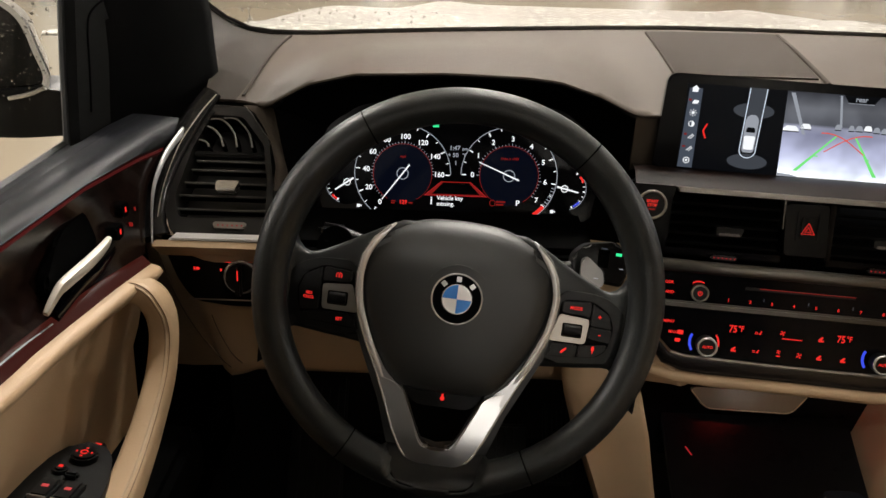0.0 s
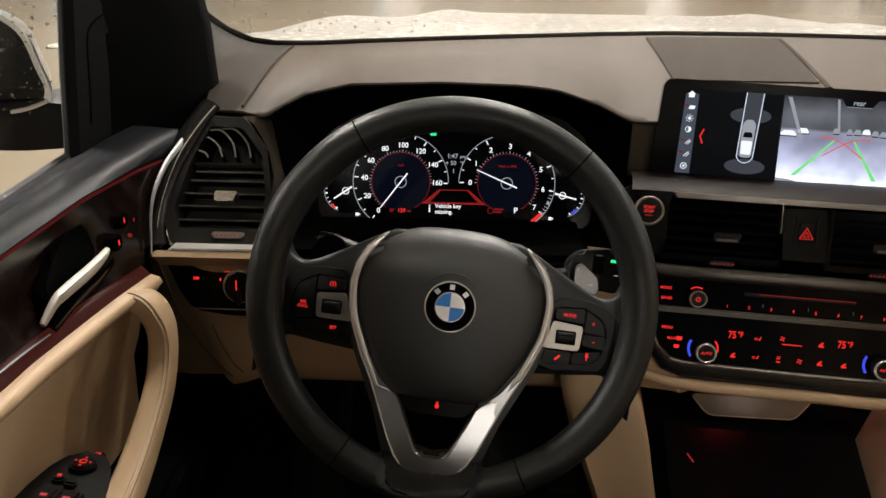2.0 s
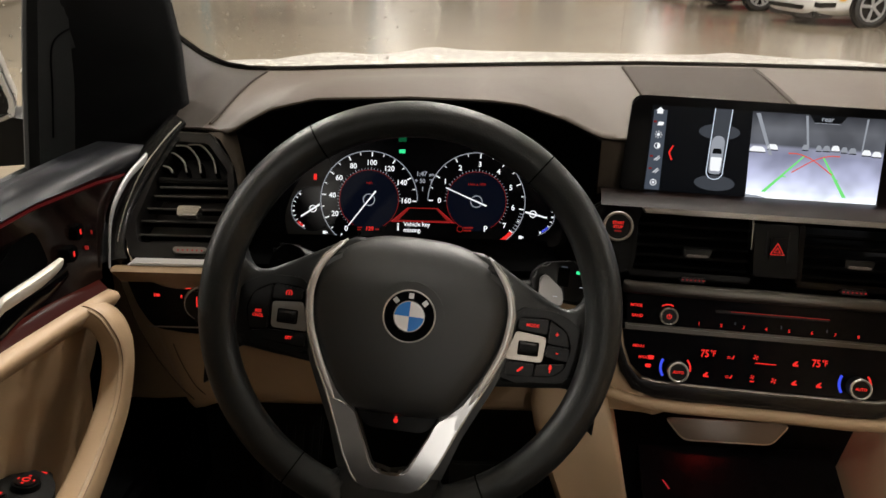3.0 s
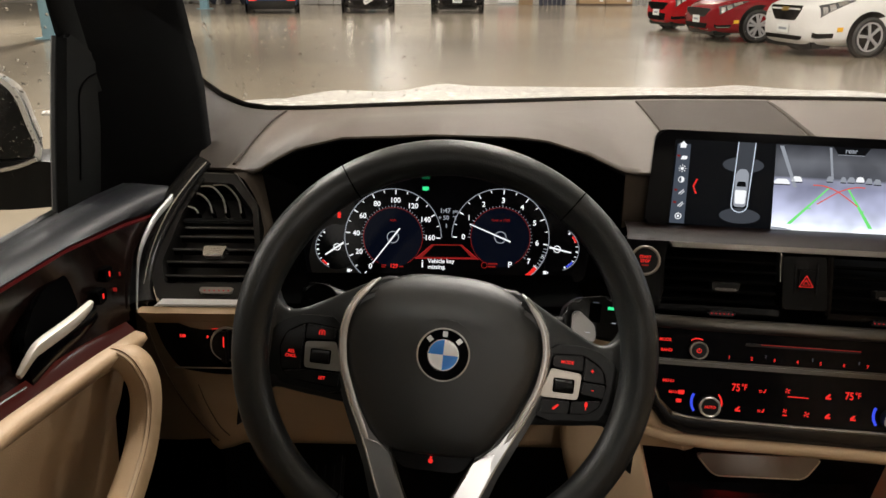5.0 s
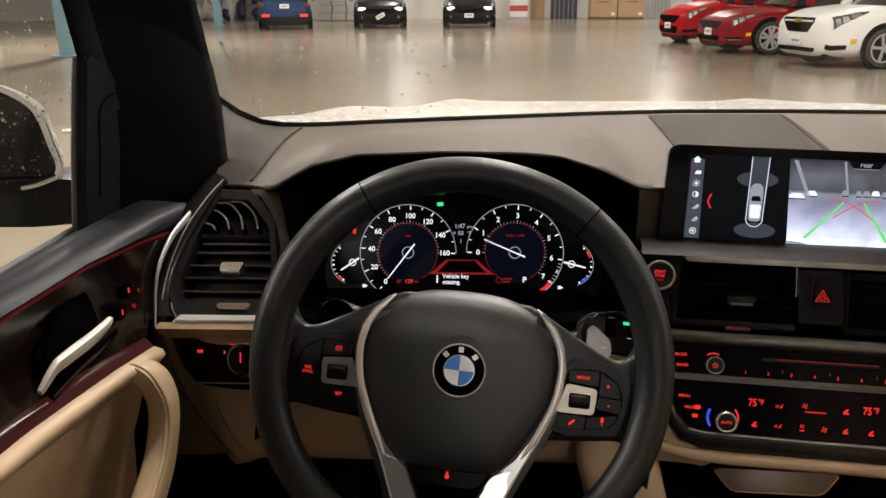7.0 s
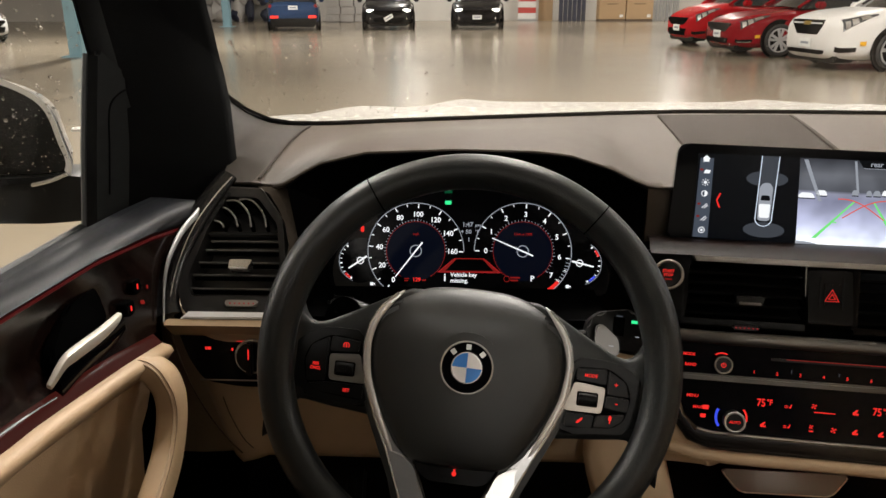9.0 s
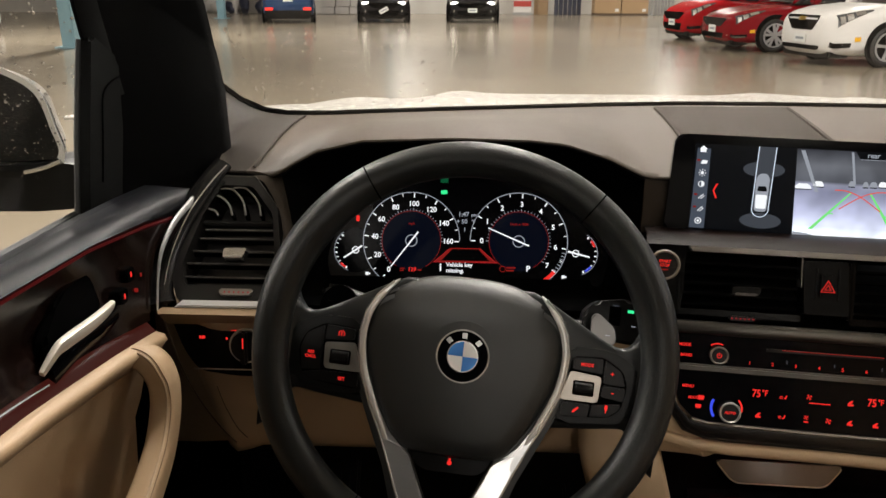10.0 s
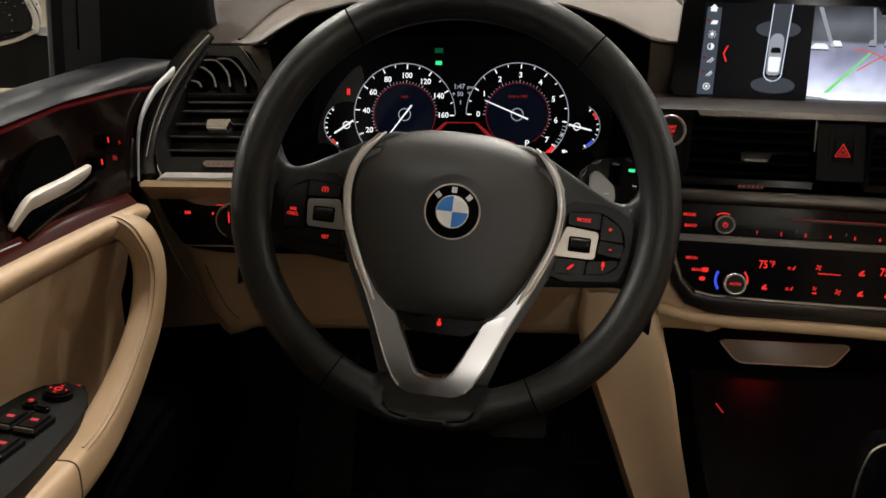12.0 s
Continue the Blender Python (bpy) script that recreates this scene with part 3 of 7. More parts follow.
def bonnet_z(x, y):
    s = max(0.0, min(1.0, (y - base_y(x) - 0.022) / 0.35))
    w = s * s * (3 - 2 * s)
    return (min(base_z(x), 1.066) - 0.002) * (1 - w) + bonnet_form(x, y) * w


def bonnet_form(x, y):
    d = abs(x - MID)
    z = 1.062 - 0.108 * (y - 1.5)
    z -= 0.013 * min(1.0, max(0.0, (d - 0.30) / 0.25)) ** 2
    z += 0.012 * math.exp(-((d - 0.44) / 0.07) ** 2) - 0.004 * math.exp(-((d - 0.62) / 0.06) ** 2)
    z -= 0.5 * max(0, d - 0.72) ** 2 * 2.2
    z -= max(0, y - 2.38) ** 2 * 3.0
    return z


t = thing("bonnet", at(MID, 2.0, 0.9), "wet white car bonnet with two raised ridges and water beads", "car bonnet")
wpart("bonnet_skin", sheet([[(x, base_y(x) + 0.016, min(base_z(x), 1.075) - 0.015) for x in xs]] + [[(x, y, bonnet_z(x, y)) for x, y in ((x, (base_y(x) + 0.022) * (1 - k) + 2.76 * k) for x in xs)] for k in (i / 40 for i in range(41))], 0.002), wet_white, t, angle=80)
wpart("cowl_cover", sheet([[(x, base_y(x) + 0.012, 1.03) for x in xs[6:-6]], [(x, base_y(x) + 0.03, 1.0) for x in xs[6:-6]], [(x, 1.6, 0.95) for x in xs[6:-6]]], 0.01), black_plastic, t, "black plastic cowl")
wx = [-0.36 + 1.62 * i / 48 for i in range(49)]
structure("windshield_frame", sweep([(x, base_y(x) + 0.004, base_z(x) + 0.001) for x in wx], oval(0.008, 0.006, 8)), groove, "black lower edge of the windscreen")


def screen_pt(x, s):
    """A point of the windscreen, s from its lower edge to its upper one."""
    c = (x - MID) / 0.8
    return Vector((MID + (x - MID) * (1 - 0.12 * s), base_y(x) * (1 - s) + (0.42 - 0.05 * c * c) * s, base_z(x) * (1 - s) + 1.53 * s + 0.09 * s * (1 - s)))


glass = part("window_windshield", sheet([[screen_pt(x, s / 12) for x in wx] for s in range(13)], 0.004, (0, -0.7, -0.7)), clear)
tagged(glass, "clear windscreen with rain drops near its edge", "windscreen", kind="structure")
glass.visible_shadow = False

rnd = random.Random(4)
bm = bmesh.new()
for i in range(340):
    x = -0.290 + 0.33 * rnd.random() ** 1.9
    s = 0.03 + 0.25 * rnd.random()
    p = screen_pt(x, s) + Vector((0, 0.0035, 0.0035))
    r = 0.0007 + 0.0022 * rnd.random() ** 3
    bmesh.ops.create_icosphere(bm, subdivisions=1, radius=r, matrix=Matrix.Translation(p) @ Matrix.Diagonal((1, 0.8, 0.9, 1)))
for i in range(90):
    x = 0.0 + 1.1 * rnd.random()
    p = screen_pt(x, 0.02 + 0.45 * rnd.random()) + Vector((0, 0.0035, 0.0035))
    bmesh.ops.create_icosphere(bm, subdivisions=1, radius=0.0005 + 0.0006 * rnd.random(), matrix=Matrix.Translation(p))
drops = tagged(part("rain_drops", bm, drop_glass), "small rain drops on the windscreen glass", "water", kind="stuff")
drops.visible_shadow = False

# roof with an added, unseen glass panel for light, plain walls behind the seats
ROOF = 1.56
lining = sheet([[(x, y, ROOF + 0.02 - 0.14 * (x - MID) ** 2) for x in (-0.26, -0.12, 0.02, 0.23, MID, 0.65, 0.86, 1.0, 1.14)] for y in (-1.0, -0.75, -0.2, 0.22, 0.42)])
bmesh.ops.delete(lining, geom=[f for f in lining.faces if 0.02 < f.calc_center_median().x < 0.86 and -0.75 < f.calc_center_median().y < 0.22], context="FACES")
structure("ceiling_headliner", lining, headliner, "dark cloth headliner round an added glass opening")
pane = tagged(part("window_added_roof", box(0.02, 0.86, -0.75, 0.22, ROOF + 0.02, ROOF + 0.026), clear), "unseen glass roof panel, added to let light in", "window", kind="structure")
pane.visible_shadow = False
structure("wall_rear", box(-0.45, 1.33, -1.63, -1.6, 0.3, 1.12), soft_black, "plain rear wall of the cabin")
# Unseen blocks, sized and toned to keep rear light off the dashboard and wheel.
structure("wall_seat_driver", box(-0.38, 0.22, -0.62, -0.5, 0.3, 1.49, 0.05), pit, "unseen dark block for seat and driver, added to stop rear light")
structure("wall_seat_passenger", box(0.62, 1.24, -0.62, -0.5, 0.3, 1.40, 0.05), tan, "unseen tan passenger seat back, raised to stop rear light")
structure("wall_seat_middle", box(0.22, 0.62, -0.66, -0.56, 0.3, 1.26, 0.03), soft_black, "unseen dark block between the seats, added to stop rear light")
structure("wall_pillar_driver", box(-0.44, -0.36, -1.6, -0.12, 1.05, 1.5, 0.01), pit, "unseen dark side block, added to stop rear light")
structure("wall_pillar_passenger", box(1.22, 1.30, -1.6, -0.25, 1.05, 1.5, 0.01), pit, "unseen dark side block, added to stop rear light")
structure("wall_side_rear", box(-0.46, -0.36, -1.6, 0.18, 0.25, 1.05, 0.01), soft_black, "plain dark side wall of the cabin")
structure("wall_side_passenger", box(1.2, 1.3, -1.6, 1.25, 0.25, 1.05, 0.01), tan_plastic, "tan passenger side wall of the cabin")
structure("floor", box(-0.45, 1.32, -1.6, 1.3, 0.26, 0.30), carpet, "black carpet in the footwell")
structure("wall_firewall", box(-0.45, 1.32, 1.28, 1.32, 0.26, 1.0), carpet, "black carpeted bulkhead of the footwell")
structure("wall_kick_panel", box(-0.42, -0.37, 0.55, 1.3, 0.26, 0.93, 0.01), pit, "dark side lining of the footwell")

# windscreen pillar
edge = [(-0.278, 0.93), (-0.283, 0.985), (-0.287, 1.018), (-0.289, 1.09), (-0.290, 1.141), (-0.295, 1.166), (-0.301, 1.207), (-0.311, 1.264), (-0.325, 1.40), (-0.345, 1.56)]
left = [(-0.42, 0.93), (-0.42, 0.985), (-0.412, 1.03), (-0.398, 1.13), (-0.392, 1.20), (-0.402, 1.264), (-0.43, 1.40), (-0.46, 1.56)]


def along(line, z):
    return lerp(z, [(b, a) for a, b in line])


rows = []
for i in range(20):
    z = 0.93 + 0.63 * i / 19
    a, b = along(edge, z), along(left, z)
    rows.append([(a - 0.035, 1.17, z), (a + 0.0, 1.135, z), (a - 0.004, 1.112, z), (a * 0.6 + b * 0.4, 1.07, z), (b + 0.01, 1.012, z), (b, 1.0, z), (b - 0.02, 1.03, z)])
pillar_cloth = textured(material("black_pillar_cloth", (0.0022, 0.0022, 0.0022), 0.75, spec=0.03), 20, 0.2, 0.2, 900)
t = thing("windscreen_pillar", at(-0.34, 1.1, 1.0), "black trimmed windscreen pillar", "car pillar")
wpart("pillar_trim", sheet(rows), pillar_cloth, t, angle=60)

# ---- driver's door ----
sill_skin = textured(material("dark_sill_skin", (0.006, 0.0062, 0.0075), 0.36, spec=0.09), 14, 0.15, 0.2, 1400, 0.04, bump_distance=0.0003)
gap_brown = material("brown_gap_thread", (0.20, 0.13, 0.075), 0.8)
corner_brown = material("brown_joint_thread", (0.10, 0.065, 0.04), 0.8)
door = thing("driver_door", at(-0.36, 0.6, 0.4), "closed driver's door with tan leather, dark wood trim and a red light line", "car door")


def zline(table):
    return lambda y: lerp(y, table)


sill = zline([(0.2, 1.046), (0.45, 1.043), (0.61, 1.041), (0.747, 1.040), (0.9, 1.034), (1.0, 1.027)])
sill_out = zline([(0.2, 1.014), (0.6, 1.012), (0.75, 1.011), (0.916, 1.011), (1.0, 1.008)])
redz = zline([(0.2, 1.030), (0.45, 1.027), (0.6, 1.025), (0.737, 1.026), (0.85, 1.017), (0.93, 1.006), (1.0, 0.985)])
woodz = zline([(0.2, 0.985), (0.45, 0.957), (0.56, 0.941), (0.66, 0.932), (0.74, 0.924), (0.815, 0.914), (0.9, 0.90)])


def front(z):
    """How far forward the door lining reaches at a height."""
    return lerp(z, [(0.3, 0.80), (0.80, 0.81), (0.88, 0.82), (0.92, 0.826), (0.957, 0.837), (0.978, 0.847), (0.993, 0.863), (1.009, 0.893), (1.02, 0.938), (1.034, 0.992), (1.1, 0.992)])


def door_strip(lines, n=60, y0=0.2, flush=False):
    """A skin between lines (x, z) that are functions of y, trimmed at the door's front edge."""
    rows = []
    for i in range(n + 1):
        row = []
        for fx, fz in lines:
            y1 = 0.99
            for _ in range(4):
                y1 = front(fz(y1))
            y = y0 + (y1 - y0) * i / n
            x = fx(y) if callable(fx) else fx
            if flush:
                # the hollow fills up towards the front edge
                x += (inner(0)(y) - x) * max(0.0, i / n - 0.82) / 0.18
            row.append((x, y, fz(y)))
        rows.append(row)
    return sheet(rows, 0.012, (-1, 0, 0))


off = lambda f, d: (lambda y: f(y) + d)
mixz = lambda a, b, k: (lambda y: a(y) * (1 - k) + b(y) * k)
inner = lambda d: (lambda y: -0.313 + d + lerp(y, [(0.6, 0.0), (0.99, 0.030)]))
wpart("sill_pad", door_strip([(-0.400, sill_out), (-0.37, mixz(sill_out, sill, 0.45)), (-0.34, off(sill, 0.002)), (inner(-0.008), off(sill, 0.000)), (inner(-0.002), off(sill, -0.008)), (inner(0.0), mixz(sill, redz, 0.6)), (inner(-0.004), off(redz, 0.002))]), sill_skin, door, "dark soft sill pad", 60)
wpart("light_line", door_strip([(inner(-0.003), off(redz, 0.0020)), (inner(-0.0015), off(redz, 0.0002)), (inner(-0.004), off(redz, -0.0016))]), red_line, door, "glowing red ambient light line")
wpart("wood_trim", door_strip([(inner(-0.005), off(redz, -0.002)), (inner(-0.014), mixz(redz, woodz, 0.3)), (inner(-0.020), mixz(redz, woodz, 0.6)), (inner(-0.012), mixz(redz, woodz, 0.9)), (inner(-0.006), off(woodz, 0.002))], flush=True), wood, door, "glossy dark wood trim", 60)
# Reflected red light on this strip is put in as weak emission.
wpart("red_lit_strip", door_strip([(inner(-0.006), off(woodz, 0.002)), (inner(0.000), off(woodz, -0.004)), (inner(0.006), off(woodz, -0.010))]), faint_red, door, "strip whose reflected red light is set as a glow", 60)
wpart("tan_ledge", door_strip([(inner(0.006), off(woodz, -0.010)), (inner(0.016), off(woodz, -0.013)), (inner(0.019), off(woodz, -0.019)), (inner(0.012), off(woodz, -0.029)), (inner(-0.006), off(woodz, -0.045))]), tan, door, "tan leather ledge", 70)
wpart("lower_panel", door_strip([(inner(-0.006), off(woodz, -0.045)), (inner(-0.016), off(woodz, -0.09)), (inner(-0.024), lambda y: 0.80), (inner(-0.03), lambda y: 0.70), (-0.35, lambda y: 0.55), (-0.36, lambda y: 0.32)]), tan, door, "tan leather door panel", 70)
wpart("panel_seam", sweep(curve([(-0.326, 0.40, 0.925), (-0.326, 0.55, 0.906), (-0.327, 0.62, 0.893), (-0.329, 0.71, 0.858)], 8), oval(0.0016, 0.0016, 6)), stitch, door, "stitched seam")
blade_silver = textured(material("pale_blade_silver", (0.48, 0.48, 0.48), 0.40, 0.5), 30, 0.05)
# chrome blade at the door's front edge
blade = curve([(inner(0.007)(y), y, z) for y, z in ((1.005, 1.035), (0.945, 1.0215), (0.897, 1.0105), (0.866, 0.995), (0.850, 0.980), (0.840, 0.960), (0.830, 0.925))], 8)
wpart("chrome_blade", sweep(blade, oval(0.0046, 0.0030, 10, 0.8), up=(1, 0, 0), sizes=lambda s: 1.1 - 0.8 * s), blade_silver, door, "satin chrome blade")
# opener recess and lever
satin_lever = textured(material("satin_silver_lever", (0.70, 0.65, 0.58), 0.42, 0.5), 30, 0.05)
cup = smooth2([(0.700, 1.000), (0.78, 0.995), (0.835, 0.965), (0.842, 0.935), (0.78, 0.925), (0.71, 0.935), (0.66, 0.945), (0.655, 0.965), (0.675, 0.985)], 6)
side = Matrix(((0, 0, 1, -0.3245), (1, 0, 0, 0), (0, 1, 0, 0), (0, 0, 0, 1)))
part("handle_recess", prism(cup, 0, 0.010, 0.003), pit, door, "dark opener recess", door.matrix_basis.inverted() @ side)
wpart("door_lever", sweep(curve([(-0.304, 0.762, 0.960), (-0.302, 0.740, 0.9605), (-0.301, 0.71, 0.9615), (-0.301, 0.665, 0.9645), (-0.303, 0.650, 0.9625), (-0.307, 0.630, 0.950)], 6), oval(0.0040, 0.0068, 12, 0.55), up=(0.35, 0, 1), sizes=lambda s: 0.45 + 0.65 * math.sin(math.pi * min(1, 0.08 + s * 0.9)) ** 0.6), satin_lever, door, "satin chrome opener lever")
wpart("lever_back", sweep(curve([(-0.309, 0.775, 0.947), (-0.308, 0.74, 0.944), (-0.309, 0.69, 0.945), (-0.312, 0.65, 0.938)], 6), oval(0.004, 0.011, 10, 0.7)), piano, door)
wpart("silver_line", sweep(curve([(-0.3085, 0.640, 0.934), (-0.3115, 0.60, 0.9385), (-0.3130, 0.55, 0.944), (-0.3130, 0.45, 0.957)], 6), oval(0.0009, 0.0009, 6)), bright_chrome, door, "thin silver line under the wood trim")
side2 = Matrix(((0, 0, 1, -0.3125), (1, 0, 0, 0), (0, 1, 0, 0), (0, 0, 0, 1)))
for y, z, hgt in ((0.838, 0.981, 0.004), (0.800, 0.979, 0.0055), (0.780, 0.962, 0.0055)):
    k = part("memory_button", prism(fillet([(y - 0.008, z - 0.0075), (y + 0.008, z - 0.0075), (y + 0.008, z + 0.0075), (y - 0.008, z + 0.0075)], 0.003), 0.0, 0.0140, 0.0015), pit, door, "black seat memory button", door.matrix_basis.inverted() @ side2)
    part("icon", box(y - 0.0012, y + 0.0012, z - hgt / 2, z + hgt / 2, 0.0140, 0.0145), lit_red, k)
for y, z in ((0.823, 0.970), (0.810, 0.957)):
    part("icon", box(y - 0.0008, y + 0.0008, z - 0.002, z + 0.002, 0.010, 0.0145), dim_red, door, "", door.matrix_basis.inverted() @ side2)
# grab handle that runs into the armrest
arm = curve([(-0.320, 0.783, 0.880), (-0.303, 0.779, 0.891), (-0.288, 0.778, 0.894), (-0.275, 0.777, 0.886), (-0.267, 0.776, 0.866), (-0.265, 0.769, 0.838), (-0.265, 0.746, 0.806), (-0.265, 0.709, 0.783), (-0.265, 0.664, 0.764), (-0.263, 0.614, 0.756), (-0.262, 0.565, 0.757), (-0.262, 0.50, 0.766), (-0.264, 0.40, 0.778), (-0.266, 0.22, 0.792)], 10)


def on_handle(i, a, b):
    """A point round the handle's line: a times its half width across it, b times its half depth out of it."""
    k = min(max(i, 1), len(arm) - 2)
    d = (arm[k + 1] - arm[k - 1]).normalized()
    w = min(1.0, max(0.0, (i - 14) / 26))
    across = Vector((0, 1, -0.3)) * (1 - w) - d.cross(Vector((1, 0, 0))) * w
    across = (across - d * across.dot(d)).normalized()
    out = across.cross(d)
    wide = lerp(i, [(0, 0.022), (20, 0.021), (45, 0.0170), (70, 0.0165), (95, 0.019), (130, 0.024)])
    deep = lerp(i, [(0, 0.012), (40, 0.013), (70, 0.014), (100, 0.017), (130, 0.022)])
    return arm[i] + across * a * wide + out * b * deep


form = oval(1.0, 1.0, 28, 0.5)
bm = bmesh.new()
rings = [[bm.verts.new(on_handle(i, a, b)) for a, b in form] for i in range(len(arm))]
for p, q in zip(rings, rings[1:]):
    for i in range(len(form)):
        bm.faces.new((p[i], p[(i + 1) % len(form)], q[(i + 1) % len(form)], q[i]))
bm.faces.new(rings[0])
bm.faces.new(rings[-1][::-1])
wpart("grab_handle", bm, tan, door, "tan leather grab handle and armrest", 70)
face = 1 if on_handle(60, 0, 1).x > arm[60].x else -1
wpart("handle_piping", sweep([on_handle(i, -0.97, face * 0.62) for i in range(6, 100)], oval(0.0013, 0.0013, 6), up=(1, 0, 0.1)), tan_plastic, door, "piped inner seam")
wpart("piping_gap", sweep([on_handle(i, -0.86, face * 0.86) for i in range(6, 100)], oval(0.0004, 0.0005, 6), up=(1, 0, 0.1)), gap_brown, door, "dark gap beside the piping")
wpart("handle_stitching", sweep([on_handle(i, 0.90, face * 0.82) for i in range(40, 125)], oval(0.0005, 0.0005, 6), up=(1, 0, 0.1)), stitch, door, "stitched seam")
wpart("handle_joint", sweep([on_handle(103, a * 1.004, b * 1.004) for a, b in form + form[:1]], oval(0.0009, 0.0009, 6), up=(0, 1, 0.1)), corner_brown, door, "joint in the armrest cover")
# window switches
swm = Matrix.Translation((-0.292, 0.565, 0.795)) @ Matrix.Rotation(radians(-12), 4, "X") @ Matrix.Rotation(radians(8), 4, "Y")
plate = part("switch_plate", prism(fillet([(-0.046, -0.20), (0.043, -0.20), (0.038, -0.06), (0.026, 0.037), (0.010, 0.085), (-0.012, 0.108), (-0.034, 0.100), (-0.046, 0.06)], 0.02), -0.03, 0.0, 0.003), grey_plastic, door, "dark grey window switch plate", door.matrix_basis.inverted() @ swm)
k = part("mirror_knob", disc(-0.0129, 0.0709, 0.0128, 0.0, 0.008, 32, 0.002), black_plastic, plate, "round mirror adjuster")
part("icon", band(-0.0129, 0.0709, 0.0026, 0.0038, 20, 340, 0.0082, 0.0086, 20), lit_red, k)
for a in range(4):
    part("icon", box(-0.0012, 0.0012, 0.0066, 0.0080, 0.0082, 0.0086), lit_red, k, m=Matrix.Translation((-0.0129, 0.0709, 0)) @ Matrix.Rotation(a * math.pi / 2, 4, "Z"))
k = part("fold_button", disc(-0.0229, 0.0446, 0.0070, 0.0, 0.006, 24, 0.002), black_plastic, plate)
part("icon", box(-0.0248, -0.0210, 0.0428, 0.0464, 0.0062, 0.0066), lit_red, k)
part("toggle", box(-0.0150, -0.0020, 0.0330, 0.0400, 0, 0.007, 0.002), black_plastic, plate)
for row in range(2):
    for col in range(2):
        x0, y0 = -0.0285 + 0.0205 * col, -0.008 - 0.044 * row
        k = part("window_switch", prism([(x0, y0), (x0 + 0.019, y0), (x0 + 0.019, y0 + 0.032), (x0, y0 + 0.032)], 0, 0.008, 0.003), black_plastic, plate, "black window switch")
        part("chrome_edge", box(x0 + 0.001, x0 + 0.018, y0 - 0.001, y0 + 0.001, 0.004, 0.008, 0.0005), dull_chrome, k)
        part("icon", box(x0 + 0.0065, x0 + 0.0125, y0 + 0.0142, y0 + 0.0180, 0.0081, 0.0086), pink_red, k)
k = part("lock_button", box(-0.022, -0.008, 0.102, 0.114, -0.02, -0.004, 0.002), black_plastic, plate)
part("icon", box(-0.018, -0.012, 0.1065, 0.1095, -0.0038, -0.0034), lit_red, k)
wpart("pocket_lining", box(-0.345, -0.25, 0.2, 0.80, 0.62, 0.70, 0.01), pit, door)
# window frame and sail panel
sail_black = textured(material("dark_sail_plastic", (0.0020, 0.0020, 0.0018), 0.65, spec=0.05), 20, 0.12, 0.2, 1300, bump_distance=0.0003)
sail = fillet([(0.868, 0.99), (0.896, 1.09), (0.937, 1.216), (0.960, 1.204), (0.996, 1.184), (0.985, 1.10), (0.950, 0.99)], 0.008)
sm = Matrix(((0, 0, 1, -0.385), (1, 0, 0, 0), (0, 1, 0, 0), (0, 0, 0, 1)))
part("sail_panel", prism(sail, 0, 0.012, 0.004), sail_black, door, "dark triangular panel behind the mirror", door.matrix_basis.inverted() @ sm)
wpart("sail_groove", sweep(curve([(-0.3725, 0.992, 1.163), (-0.3725, 0.970, 1.160), (-0.3725, 0.949, 1.152), (-0.3725, 0.939, 1.136), (-0.3725, 0.930, 1.10), (-0.3725, 0.915, 1.05)], 5), oval(0.0012, 0.0012, 6), up=(1, 0, 0)), groove, door)
fr = [((0.972, 1.140), (1.012, 1.140)), ((0.9325, 1.215), (0.996, 1.187)), ((0.910, 1.266), (0.958, 1.266)), ((0.865, 1.335), (0.915, 1.345)), ((0.70, 1.435), (0.73, 1.475)), ((0.45, 1.495), (0.46, 1.54)), ((0.15, 1.515), (0.15, 1.56))]
wpart("window_frame", sheet([[(-0.381 + 0.10 * max(0, a[1] - 1.22), *a), (-0.375 + 0.10 * max(0, a[1] - 1.22), a[0] * 0.8 + b[0] * 0.2, a[1] * 0.8 + b[1] * 0.2), (-0.375 + 0.10 * max(0, b[1] - 1.22), a[0] * 0.15 + b[0] * 0.85, a[1] * 0.15 + b[1] * 0.85), (-0.382 + 0.10 * max(0, b[1] - 1.22), *b)] for a, b in fr], 0.004, (-1, 0, 0)), sail_black, door, "dark grey window frame")
wpart("rubber_seal", sweep([(-0.400, 0.896, 0.98), (-0.400, 0.929, 1.10), (-0.399, 0.950, 1.17), (-0.397, 0.960, 1.208)], oval(0.0062, 0.008, 10), up=(0, 1, 0)), rubber, door, "wet black rubber seal")
wpart("glass_seal", sweep([(-0.404, 0.15, 1.016), (-0.404, 0.45, 1.015), (-0.404, 0.6, 1.014), (-0.404, 0.75, 1.013), (-0.404, 0.93, 1.012)], oval(0.007, 0.006, 8)), rubber, door, "black window seal")
w = tagged(part("window_driver", sheet([[(-0.412 + 0.05 * s * s, y, 0.98 + 0.50 * s) for s in (0, 0.25, 0.5, 0.75, 1)] for y in (0.15, 0.4, 0.6, 0.8, 0.97)], 0.004, (-1, 0, 0)), clear), "driver's window glass with rain drops", "window", kind="structure")
w.visible_shadow = False
bm = bmesh.new()
for i in range(520):
    y, z = 0.62 + 0.34 * rnd.random(), 1.06 + 0.26 * rnd.random() ** 0.7
    s = (z - 1.02) / 0.46
    bmesh.ops.create_icosphere(bm, subdivisions=1, radius=0.0006 + 0.0017 * rnd.random() ** 3, matrix=Matrix.Translation((-0.4165 + 0.05 * s * s, y, z)))
d = tagged(part("rain_drops", bm, drop_glass), "rain drops on the driver's window glass", "water", kind="stuff")
d.visible_shadow = False

